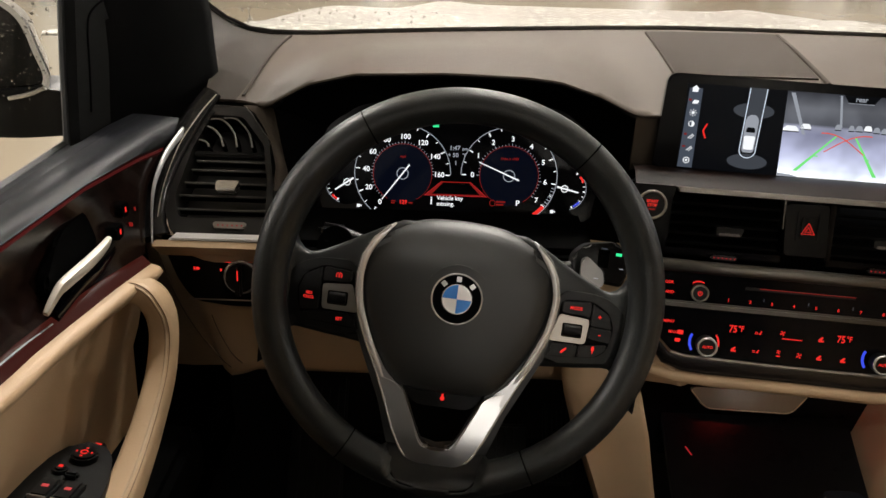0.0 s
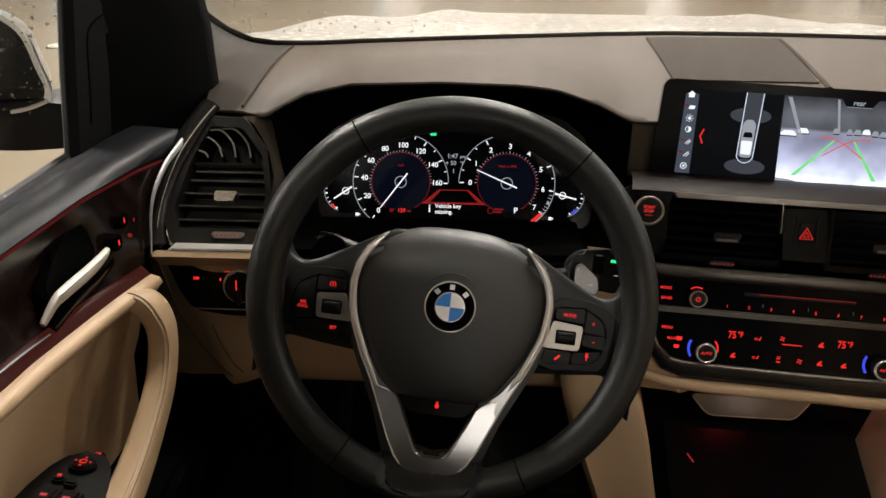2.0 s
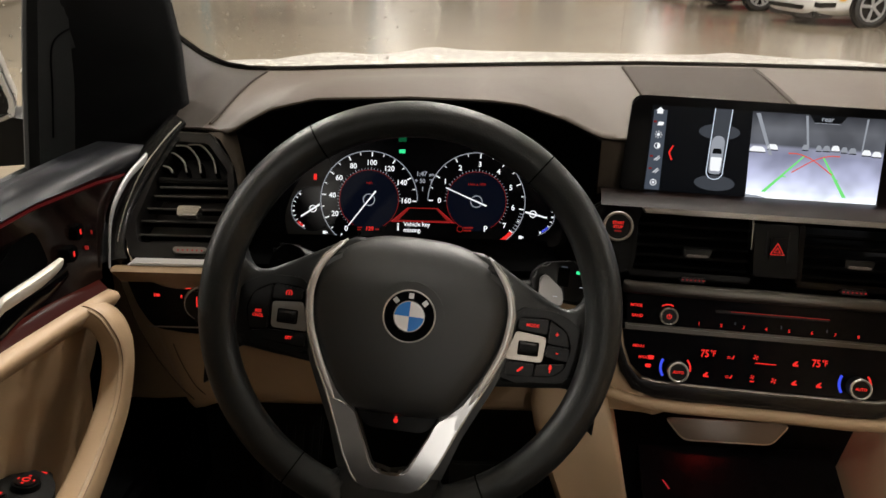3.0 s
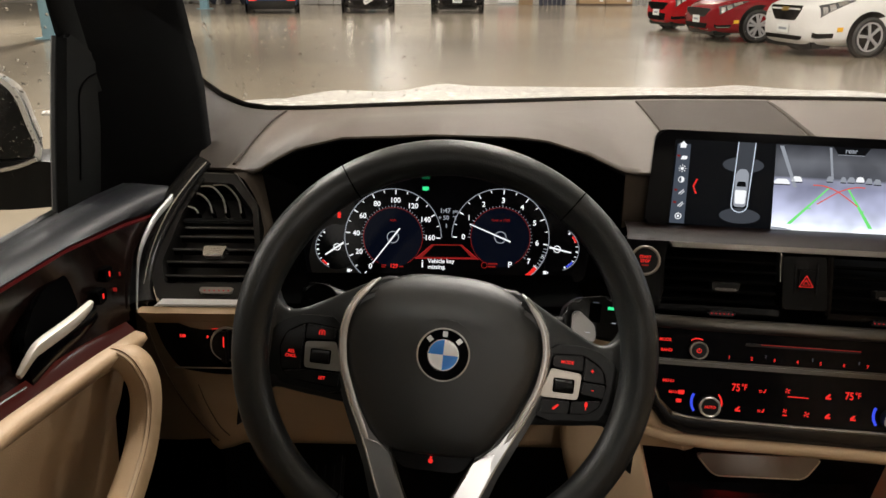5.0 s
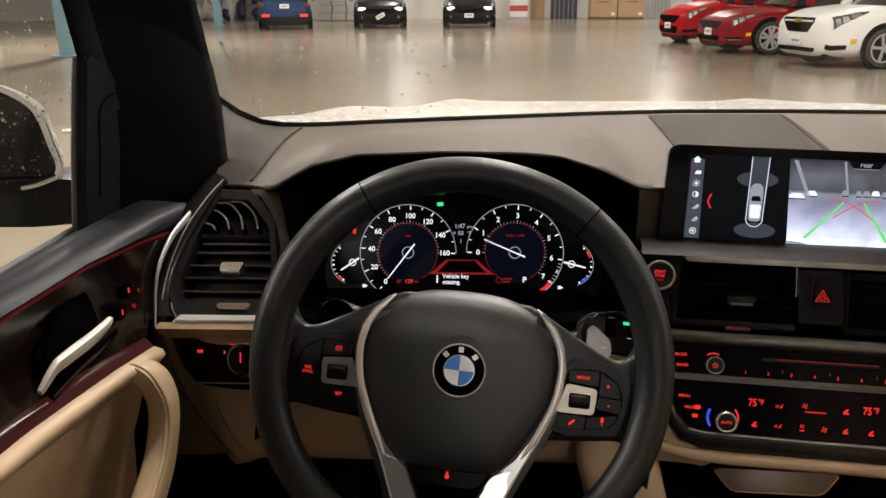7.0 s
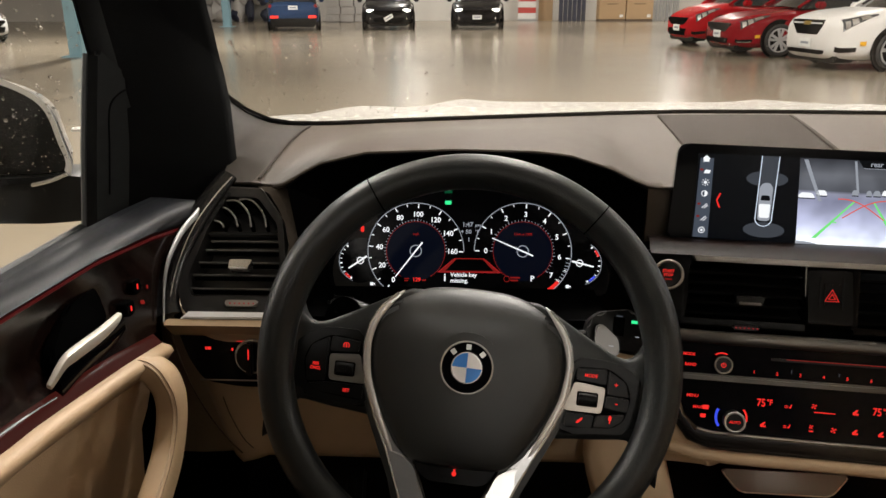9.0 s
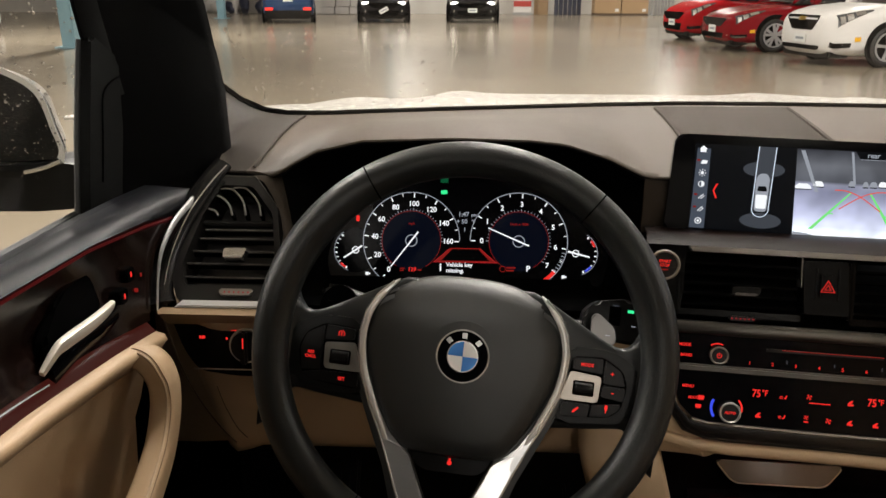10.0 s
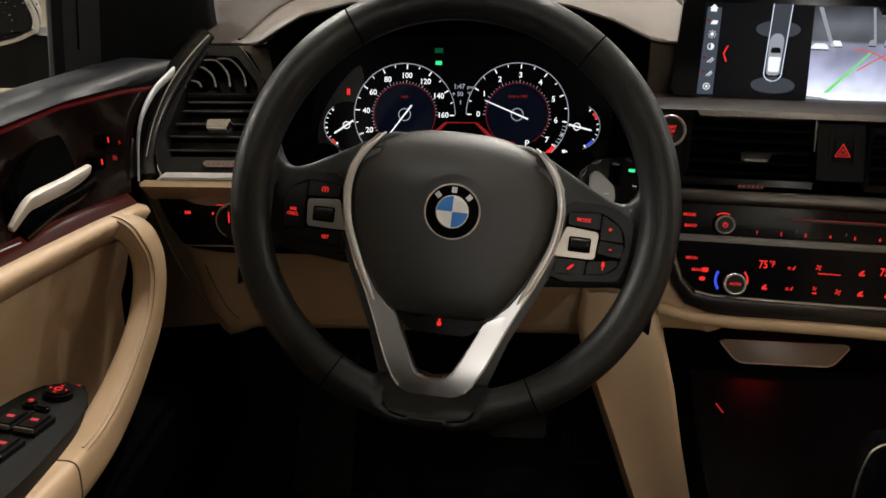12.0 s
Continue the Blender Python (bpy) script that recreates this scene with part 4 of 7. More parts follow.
# door mirror
t = thing("door_mirror", at(-0.44, 1.0, 1.0), "white door mirror with wet dark glass and black base", "car mirror")
shell = smooth2([(-0.66, 1.183), (-0.56, 1.184), (-0.513, 1.177), (-0.468, 1.149), (-0.453, 1.10), (-0.447, 1.066), (-0.47, 1.052), (-0.56, 1.046), (-0.66, 1.046), (-0.69, 1.11)], 6)
hole = [(-0.568 + (x + 0.568) * 0.935, 1.112 + (z - 1.112) * 0.885) for x, z in shell]
bm = bmesh.new()
a = [bm.verts.new((x, 0.972, z)) for x, z in shell]
b = [bm.verts.new((x, 0.974, z)) for x, z in hole]
c = [bm.verts.new((-0.61 + (x + 0.61) * 0.80, 1.04, 1.105 + (z - 1.105) * 0.80)) for x, z in shell]
d0 = [bm.verts.new((x, 0.992, z)) for x, z in hole]
e = [bm.verts.new((-0.63 + (x + 0.63) * 0.45, 1.08, 1.10 + (z - 1.10) * 0.45)) for x, z in shell]
for i in range(len(a)):
    j = (i + 1) % len(a)
    for p, q in ((a, b), (b, d0), (a, c), (c, e)):
        bm.faces.new((p[i], p[j], q[j], q[i]))
bm.faces.new(e)
cap = wpart("mirror_cap", bm, white_paint, t, "white painted mirror cap", 50)
cap.data.materials.append(black_plastic)
for f in cap.data.polygons:
    if f.center.z < 1.062 and f.center.x > -0.66:
        f.material_index = 1
o = wpart("mirror_pane", prism([(x, z) for x, z in hole], 0, 0.004), mirror_glass, t, "dark wet mirror glass")
o.matrix_basis = t.matrix_basis.inverted() @ Matrix(((1, 0, 0, 0), (0, 0, 1, 0.986), (0, 1, 0, 0), (0, 0, 0, 1)))
o = wpart("mirror_base", prism(fillet([(-0.72, 1.056), (-0.455, 1.056), (-0.415, 1.05), (-0.412, 1.0), (-0.50, 0.992), (-0.72, 0.990)], 0.012), 0, 0.07, 0.006), black_plastic, t, "black mirror base")
o.matrix_basis = t.matrix_basis.inverted() @ Matrix(((1, 0, 0, 0), (0, 0, 1, 0.985), (0, 1, 0, 0), (0, 0, 0, 1)))
wpart("turn_signal", sweep(curve([(-0.50, 0.972, 1.047), (-0.475, 0.970, 1.053), (-0.452, 0.970, 1.062)], 5), oval(0.004, 0.003, 8)), bright_chrome, t, "glinting lens")
bm = bmesh.new()
for i in range(420):
    x, z = -0.62 + 0.17 * rnd.random(), 1.06 + 0.115 * rnd.random()
    bmesh.ops.create_icosphere(bm, subdivisions=1, radius=0.0005 + 0.0011 * rnd.random() ** 3, matrix=Matrix.Translation((x, 0.985, z)))
tagged(part("rain_drops", bm, drop_glass), "rain drops on the mirror glass", "water", kind="stuff")


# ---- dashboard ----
# Dash skin darkened in colour for the shade at the corner and front face.
shaded_skin = textured(material("shaded_dash_skin", (0.020, 0.0155, 0.012), 0.6, spec=0.1), 6, 0.1, 0.35, 800, 0.05, "voronoi", bump_distance=0.0005)
dash = thing("dashboard", at(MID, 1.1, 0.75), "brown dashboard over a tan lower panel", "dashboard")
FRONT = [(-0.37, 1.17, 1.06), (-0.30, 1.14, 1.045), (-0.280, 1.04, 1.041), (-0.265, 1.02, 1.041), (-0.225, 1.012, 1.043), (-0.195, 0.985, 1.046), (-0.178, 0.953, 1.053), (-0.15, 0.947, 1.070), (-0.125, 0.945, 1.084), (-0.07, 0.945, 1.097), (0.037, 0.945, 1.101), (0.13, 0.945, 1.099), (0.169, 0.945, 1.095), (0.22, 0.945, 1.079), (0.250, 0.947, 1.064), (0.268, 0.955, 1.056), (0.29, 0.968, 1.052), (0.34, 0.985, 1.048), (0.6, 0.99, 1.045), (1.25, 0.99, 1.045)]
fy = lambda x: lerp(x, [(a, b) for a, b, c in FRONT])
fz = lambda x: lerp(x, [(a, c) for a, b, c in FRONT])
dx = [-0.37 + 1.57 * i / 136 for i in range(137)]
rows = []
for k in range(26):
    s = k / 25
    r = []
    for x in dx:
        e = 3 * s * s - 2 * s ** 3
        yb, zb = base_y(x) - 0.004, base_z(x) - 0.001
        r.append((x, fy(x) * (1 - s) + yb * s, fz(x) * (1 - e) + zb * e + 0.004 * math.sin(math.pi * s)))
    rows.append(r)
lip = [[(x, fy(x) + 0.003, fz(x) - 0.0045) for x in dx], [(x, fy(x) - 0.001, fz(x) - 0.002) for x in dx]]
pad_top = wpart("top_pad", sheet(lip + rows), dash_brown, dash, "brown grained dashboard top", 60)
pad_top.data.materials.append(shaded_skin)
# faces left of the seam take the tone with shade in it
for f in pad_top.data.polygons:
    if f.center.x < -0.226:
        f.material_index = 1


def top_at(x, s):
    e = 3 * s * s - 2 * s ** 3
    return Vector((x, fy(x) * (1 - s) + (base_y(x) - 0.004) * s, fz(x) * (1 - e) + (base_z(x) - 0.001) * e + 0.004 * math.sin(math.pi * s)))


wpart("speaker_cover", sheet([[top_at(0.365 + 0.005 * k + (0.205 + 0.025 * k / 4) * i / 10, 0.35 + 0.145 * k) + Vector((0, 0, 0.0025)) for i in range(11)] for k in range(5)], 0.002), dash_mat, dash, "darker brown centre cover")
for x0, x1 in ((0.362, 0.383), (0.575, 0.618)):
    wpart("raised_seam", sweep([top_at(x0 + (x1 - x0) * k / 8, 0.3 + 0.62 * k / 8) + Vector((0, 0, 0.001)) for k in range(9)], oval(0.004, 0.003, 8)), dash_mat, dash)
wpart("corner_seam", sweep([top_at(-0.2245 - 0.004 * math.sin(math.pi * k / 10), 0.04 + 0.90 * k / 10) + Vector((0, 0, 0.0012)) for k in range(11)], oval(0.0022, 0.0018, 8)), dash_mat, dash, "seam of the corner trim")
for name, x0, x1, skin in (("front_cheek", 0.256, 0.305, dash_brown), ("front_face", 0.303, 1.3, shaded_skin)):
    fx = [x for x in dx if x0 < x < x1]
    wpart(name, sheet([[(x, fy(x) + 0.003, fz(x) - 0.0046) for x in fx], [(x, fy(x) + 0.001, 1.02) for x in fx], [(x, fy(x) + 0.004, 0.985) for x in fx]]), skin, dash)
flank = []
for y, z in ((0.992, 1.0435), (0.984, 1.036), (0.970, 1.022), (0.955, 1.007), (0.935, 0.985), (0.912, 0.962)):
    x0 = lerp(z, [(0.962, -0.167), (0.985, -0.166), (1.012, -0.176), (1.036, -0.199), (1.0435, -0.215)])
    x1 = lerp(z, [(0.962, -0.156), (1.0, -0.157), (1.0435, -0.166)])
    flank.append([(x0 + (x1 - x0) * k, y - 0.006 + 0.020 * k ** 4, z) for k in (0, 0.3, 0.6, 0.8, 0.92, 1.0)] + [(x1 + 0.003, y + 0.04, z), (x1 + 0.004, y + 0.08, z)])
wpart("hood_flank", sheet(flank), dash_brown, dash, "brown skin beside the air vent", 60)

# instrument hood
CL = panel((0.052, 0.976, 0.9635), 20)
F = [(-0.167, 1.054), (-0.15, 1.068), (-0.123, 1.082), (-0.07, 1.095), (0.037, 1.099), (0.13, 1.097), (0.169, 1.093), (0.22, 1.077), (0.262, 1.055), (0.260, 1.0), (0.245, 0.93), (0.15, 0.885), (0.05, 0.875), (-0.08, 0.885), (-0.150, 0.92), (-0.158, 0.99)]
B = [(-0.166, 0.055), (-0.14, 0.075), (-0.12, 0.086), (-0.07, 0.094), (0, 0.096), (0.06, 0.095), (0.10, 0.092), (0.135, 0.084), (0.165, 0.06), (0.182, 0.0), (0.172, -0.05), (0.1, -0.085), (0, -0.092), (-0.1, -0.085), (-0.172, -0.055), (-0.182, 0.0)]
ro = [[Vector((x, 0.944, z)) for x, z in F + F[:1]]]
back = [CL @ Vector((u, v, -0.006)) for u, v in B + B[:1]]
for k in (0.3, 0.7, 1.0):
    ro.append([a.lerp(b, k) for a, b in zip(ro[0], back)])
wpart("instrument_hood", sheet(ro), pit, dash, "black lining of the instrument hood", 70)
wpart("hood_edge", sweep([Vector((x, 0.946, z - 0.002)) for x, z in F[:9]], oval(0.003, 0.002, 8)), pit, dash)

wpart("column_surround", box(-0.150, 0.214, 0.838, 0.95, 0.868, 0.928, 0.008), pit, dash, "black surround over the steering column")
# lower tan panel
lx = [-0.305 + 0.585 * i / 40 for i in range(41)]
prof = [(0.90, 0.917), (0.866, 0.914), (0.858, 0.906), (0.864, 0.897), (0.872, 0.86), (0.878, 0.80), (0.883, 0.740), (0.886, 0.724), (0.894, 0.714), (0.93, 0.708), (1.1, 0.708)]
rows = []
for y, z in prof:
    r = []
    for x in lx:
        sh = lerp(x, [(-0.305, 0.03), (-0.28, 0.006), (-0.24, 0.0), (0.2, 0.0), (0.33, -0.03)])
        low = lerp(z, [(0.708, 1.0), (0.9, 0.0)])
        k = x + (0.055 * low if x < -0.2 else 0) * lerp(x, [(-0.305, 1.0), (-0.2, 0.0)])
        dz = low * lerp(x, [(-0.305, -0.022), (-0.2, 0.0)])
        r.append((k, y + sh, z + dz))
    rows.append(r)
wpart("lower_panel", sheet(rows), tan_plastic, dash, "tan knee panel", 60)
wpart("side_lining", sheet([[(-0.29, 0.90, 0.915), (-0.33, 0.94, 0.92), (-0.37, 1.0, 0.92)], [(-0.285, 0.90, 0.84), (-0.32, 0.94, 0.82), (-0.37, 1.0, 0.80)], [(-0.245, 0.90, 0.715), (-0.30, 0.93, 0.692), (-0.37, 0.98, 0.66)]]), tan_plastic, dash, "tan side lining", 60)
wpart("panel_crease", sweep(curve([(-0.246, 0.8745, 0.807), (-0.240, 0.8765, 0.781), (-0.228, 0.8800, 0.747), (-0.217, 0.8835, 0.730)], 5), oval(0.0006, 0.0007, 6)), corner_brown, dash)
wpart("cheek_seam", sweep(curve([(-0.312, 0.898, 0.880), (-0.293, 0.886, 0.828), (-0.271, 0.8795, 0.784), (-0.248, 0.8805, 0.745), (-0.232, 0.8840, 0.722)], 6), oval(0.0008, 0.0010, 6)), corner_brown, dash, "dark seam beside the knee panel")

# ---- outer air vent ----
VM = panel((-0.22, 0.90, 0.965), 45)
satin_edge = material("satin_edge_highlight", (0.05, 0.047, 0.043), 0.35, 0.2)
fin_glint = material("dull_fin_highlight", (0.16, 0.15, 0.135), 0.35, 0.3)
strip_silver = textured(material("pale_strip_silver", (0.80, 0.79, 0.78), 0.42, 0.45), 30, 0.05)
smoked = material("smoked_gloss_trim", (0.008, 0.0075, 0.0075), 0.2, spec=0.4)
vent_frame_mat = textured(material("brown_black_plastic", (0.010, 0.009, 0.0082), 0.4, spec=0.3), 14, 0.15, 0.2, 1400, bump_distance=0.0003)
vent = thing("air_vent", VM, "black outer air vent with slats and a silver slider", "air vent")
frame_out = fillet([(-0.040, 0.114), (0.011, 0.111), (0.044, 0.067), (0.056, 0.0), (0.060, -0.056), (-0.058, -0.056), (-0.072, -0.02), (-0.060, 0.06)], 0.006)
frame_in = fillet([(-0.030, 0.099), (0.009, 0.097), (0.038, 0.060), (0.047, 0.012), (0.050, -0.036), (-0.052, -0.037), (-0.060, -0.01), (-0.047, 0.055)], 0.006)
bm = bmesh.new()
rings = [[bm.verts.new((x, y, z)) for x, y in ring] for ring, z in ((frame_out, -0.03), (frame_out, 0.0), (frame_in, 0.0), (frame_in, -0.045))]
n = len(frame_out)
for p, q in zip(rings, rings[1:]):
    for i in range(n):
        bm.faces.new((p[i], p[(i + 1) % n], q[(i + 1) % n], q[i]))
bm.faces.new(rings[-1])
part("frame", bm, vent_frame_mat, vent, "black frame", angle=50)
for i, v in enumerate((0.0405, 0.0285, 0.0115, -0.0050, -0.0228)):
    x0 = -0.058 + max(0, v) * 0.35
    x1 = lerp(v, [(-0.036, 0.0490), (0.012, 0.0460), (0.060, 0.0370)])
    part("slat", prism([(x0, -0.0055), (x1, -0.0055), (x1, 0.002), (x0, 0.002)], -0.0012, 0.0012, 0.0006), pit, vent, m=Matrix.Translation((0, v, -0.014)) @ Matrix.Rotation(radians(58), 4, "X"))
    # a paler strip paints the light caught on the slat's edge
    part("slat_highlight", box(x0, x1, v - 0.0012, v + 0.0012, -0.012, -0.009, 0.0005), satin_edge, vent)
part("cross_bar", box(-0.048, 0.039, 0.047, 0.054, -0.02, -0.008, 0.002), black_plastic, vent)
for (xa, ya), (xb, yb), (xc, yc) in (((0.000, 0.0957), (0.0171, 0.0774), (0.0235, 0.058)), ((-0.0166, 0.0939), (-0.0012, 0.0771), (0.0048, 0.058)), ((-0.0313, 0.0839), (-0.0182, 0.0729), (-0.0119, 0.058)), ((-0.0418, 0.0662), (-0.0330, 0.0630), (-0.0291, 0.057))):
    arch = curve([(xa - 0.016, ya + 0.001, -0.004), (xa, ya, -0.004), (xb, yb, -0.004), (xc, yc, -0.004)], 6)
    part("fin", sweep([p - Vector((0, 0, 0.011)) for p in arch], oval(0.0016, 0.010, 8, 0.6), up=(0, 0, 1)), pit, vent)
    # a paler line paints the highlight along the fin
    part("fin_highlight", sweep(arch, oval(0.0013, 0.0011, 6), up=(0, 0, 1)), fin_glint, vent)
part("frame_edge", sweep(curve([(-0.030, 0.1115, 0.0), (0.006, 0.1105, 0.0), (0.0135, 0.1075, 0.0005), (0.030, 0.0860, 0.0005), (0.0435, 0.0675, 0.0)], 6), oval(0.0008, 0.0008, 6), up=(0, 0, 1)), satin_edge, vent, "thin satin edge of the frame")
for i in range(5):
    part("fin_end", box(-0.0035, 0.0035, -0.0040, 0.0040, -0.006, 0.0015, 0.0012), grey_plastic, vent, m=Matrix.Translation((-0.0300 - 0.0062 * i, 0.1010 - 0.0125 * i, 0)) @ Matrix.Rotation(radians(-28), 4, "Z"))
lever = part("slider", prism(fillet([(-0.012, -0.002), (0.011, -0.002), (0.015, 0.010), (-0.012, 0.010)], 0.002), -0.010, 0.004, 0.0015), chrome, vent, "silver slider")
part("slider_lip", box(-0.010, 0.010, -0.0035, -0.001, -0.004, 0.006, 0.001), bright_chrome, lever)
lowbar = part("lower_bar", prism(fillet([(-0.056, -0.054), (0.064, -0.054), (0.062, -0.035), (-0.056, -0.035)], 0.004), -0.03, -0.004, 0.001), piano, vent, "gloss black lower bar")
k = part("thumb_wheel", prism(fillet([(-0.008, -0.050), (0.028, -0.050), (0.030, -0.042), (-0.010, -0.042)], 0.003), -0.004, 0.003, 0.002), dark_silver, vent, "dark silver thumb wheel with red dots")
for i in range(6):
    part("dot", box(-0.0036 + 0.0055 * i, -0.0020 + 0.0055 * i, -0.0472, -0.0456, 0.003, 0.0034), mid_red, k)
part("chrome_strip", prism([(-0.058, -0.066), (0.068, -0.065), (0.068, -0.057), (-0.050, -0.057)], -0.02, 0.004, 0.0015), strip_silver, vent, "satin chrome strip")
part("tan_strip", prism(fillet([(-0.078, -0.0745), (0.070, -0.0745), (0.070, -0.0665), (-0.076, -0.0665)], 0.004), -0.03, 0.002, 0.003), tan, vent, "tan strip")
part("side_cheek", sweep(curve([(-0.033, 0.130, 0.0), (-0.052, 0.09, 0.002), (-0.070, 0.045, 0.002), (-0.082, 0.0, 0.0), (-0.084, -0.04, -0.004), (-0.078, -0.062, -0.006)], 6), oval(0.016, 0.010, 14), up=(0, 0, 1), sizes=lambda s: 0.75 + 0.45 * s), smoked, vent, "gloss black cheek")
part("chrome_arc", sweep(curve([(-0.027, 0.124, 0.004), (-0.042, 0.095, 0.008), (-0.060, 0.05, 0.011), (-0.071, 0.0, 0.009), (-0.074, -0.04, 0.004)], 6), oval(0.0013, 0.0016, 8), up=(0, 0, 1), sizes=lambda s: 1.2 - 0.6 * s), chrome, vent, "chrome arc")

# ---- light switch panel ----
LP = panel((-0.235, 0.868, 0.872), 12)
ls = thing("light_switch_panel", LP, "gloss black light switch panel with red symbols", "switch panel")
part("panel_face", prism(fillet([(-0.062, 0.043), (0.14, 0.043), (0.14, -0.042), (0.02, -0.042), (-0.024, -0.036), (-0.042, -0.010)], 0.012), -0.015, 0.004, 0.001), piano, ls)
knob = part("rotary_knob", disc(0.035, -0.004, 0.0175, 0.004, 0.014, 40, 0.003), black_plastic, ls, "rotary light switch with a silver ring")
part("knob_ring", torus(0.019, 0.0022, (0.035, -0.004, 0.008), 40, 10), bright_chrome, knob)
part("grip", box(0.031, 0.039, -0.024, 0.016, 0.015, 0.024, 0.002), black_plastic, knob)
part("pointer", box(0.0343, 0.0357, -0.004, 0.008, 0.0241, 0.0245), lit_red, knob)
part("edge_line", box(-0.03, 0.06, -0.035, -0.0335, 0.004, 0.0045), dull_chrome, ls)
for x, y, w in ((-0.018, 0.004, 0.0046), (0.010, 0.003, 0.002), (0.020, 0.014, 0.0046), (0.032, 0.018, 0.0046), (0.045, 0.015, 0.0046)):
    part("icon", prism(fillet([(x - w / 2, y - 0.0017), (x + w / 2, y - 0.0017), (x + w / 2, y + 0.0017), (x - w / 2, y + 0.0017)], 0.001, 2), 0.004, 0.0046), lit_red, ls)
    if w > 0.004:
        part("icon", box(x - w / 2 - 0.0022, x - w / 2 - 0.0006, y - 0.0018, y + 0.0018, 0.004, 0.0046), lit_red, ls)

# ---- steering wheel ----
foot_grey = textured(material("dark_grey_spoke_plastic", (0.0058, 0.0058, 0.0058), 0.45, spec=0.22), 14, 0.12, 0.2, 1400, 0.04, bump_distance=0.0003)
ridge_silver = textured(material("satin_ridge_silver", (0.82, 0.81, 0.80), 0.34, 0.65), 30, 0.05, 0.0, None, 0.03)
paddle_silver = textured(material("grey_paddle_metal", (0.16, 0.155, 0.15), 0.35, 0.85), 30, 0.06)
spoke_silver = textured(material("brushed_spoke_silver", (0.66, 0.66, 0.665), 0.29, 1.0), 30, 0.06, 0.0, None, 0.04)
WM = panel((0.056, 0.677, 0.953), 22.4, 0, -6.0)
sw = thing("steering_wheel", WM, "black leather steering wheel with silver spokes, turned slightly", "steering wheel")
RC = (0.0, 0.004, 0.006)
grip = lambda a: 1.0 + 0.05 * math.exp(-((abs(math.degrees(math.atan2(math.cos(a), math.sin(a)))) - 62) / 22) ** 2)
# the foot of the lower spokes lies in a flat of the rim: half width and height by distance below the hub
FOOT = [(0.1465, 0.0475, -0.0085), (0.151, 0.0460, -0.0045), (0.1555, 0.0443, -0.0010), (0.160, 0.0425, 0.0022), (0.164, 0.0408, 0.0066), (0.168, 0.0384, 0.0118), (0.1700, 0.0366, 0.0146), (0.1720, 0.0343, 0.0172), (0.1735, 0.0315, 0.0186), (0.1745, 0.0288, 0.0190), (0.1755, 0.0280, 0.0130)]
rim = torus(0.1740, 0.0163, RC, 288, 26, 0.98, grip)
for v in rim.verts:
    if -0.1748 < v.co.y < -0.14 and abs(v.co.x) < lerp(-v.co.y, [(d, h) for d, h, z in FOOT]):
        v.co.z = min(v.co.z, lerp(-v.co.y, [(d, z) for d, h, z in FOOT]) - 0.0022)
part("rim", rim, leather, sw, "smooth black leather rim", angle=80)
for a in (90 - 35.3, 90 + 35.3, 270 - 29.5, 270 + 29.5):
    c, s = math.cos(radians(a)), math.sin(radians(a))
    ring = [(RC[0] + (0.174 + 0.0166 * math.cos(b)) * c, RC[1] + (0.174 + 0.0166 * math.cos(b)) * s, RC[2] + 0.0163 * math.sin(b)) for b in [2 * math.pi * i / 28 for i in range(29)]]
    part("rim_seam", sweep(ring, oval(0.0007, 0.0007, 6), up=(-s, c, 0)), groove, sw)

pad = mirrored([(0.0, 0.0720), (0.03, 0.0705), (0.050, 0.0655), (0.066, 0.057), (0.0785, 0.0445), (0.0875, 0.029), (0.0908, 0.012), (0.0893, -0.006), (0.0850, -0.0235), (0.0735, -0.050), (0.0580, -0.0745), (0.0470, -0.0870), (0.036, -0.0912), (0.02, -0.0925), (0.0, -0.0928)])
pad = smooth2(pad, 5)
bm = bmesh.new()
rings = []
crown = lambda y: 0.017 * max(0.0, (y - 0.022) / 0.050) ** 2
for k, z in ((1.0, -0.030), (1.0, -0.0135), (0.988, -0.0095), (0.962, -0.0068), (0.90, -0.0045), (0.78, -0.003), (0.6, -0.0021), (0.4, -0.0018), (0.24, -0.0018)):
    rings.append([bm.verts.new((x * k, -0.003 + (y + 0.003) * k, z - (crown(-0.003 + (y + 0.003) * k) if z > -0.02 else 0))) for x, y in pad])
n = len(pad)
for p, q in zip(rings, rings[1:]):
    for i in range(n):
        bm.faces.new((p[i], p[(i + 1) % n], q[(i + 1) % n], q[i]))
bm.faces.new(rings[-1])
airbag = part("airbag_cover", bm, soft_black, sw, "matt black airbag cover", angle=70)
bars(-0.057, 0.027, -0.0044, 0.010, 0.004, airbag, grey_plastic, 2)
# emblem: plain shapes
em = part("emblem", disc(0, 0, 0.0235, -0.0022, 0.0006, 56, 0.0008), piano, sw, "round emblem with blue and white quarters")
part("emblem_ring", torus(0.0235, 0.0009, (0, 0, 0.0003), 56, 8), bright_chrome, em)
part("emblem_seat", band(0, 0, 0.0245, 0.032, 0, 360, -0.004, -0.0012, 56), soft_black, em)
for i in range(4):
    part("quarter", prism([(0, 0)] + [(0.0136 * math.cos(radians(90 * i + a * 9)), 0.0136 * math.sin(radians(90 * i + a * 9))) for a in range(11)], 0.0006, 0.0011), emblem_white if i % 2 == 0 else emblem_blue, em)
part("quarter_ring", band(0, 0, 0.0134, 0.0142, 0, 360, 0.0006, 0.0013, 48), bright_chrome, em)
for a in (135, 90, 45):
    part("emblem_mark", box(-0.0022, 0.0022, 0.0163, 0.0212, 0.0006, 0.0010), emblem_grey, em, m=Matrix.Rotation(radians(a - 90), 4, "Z"))

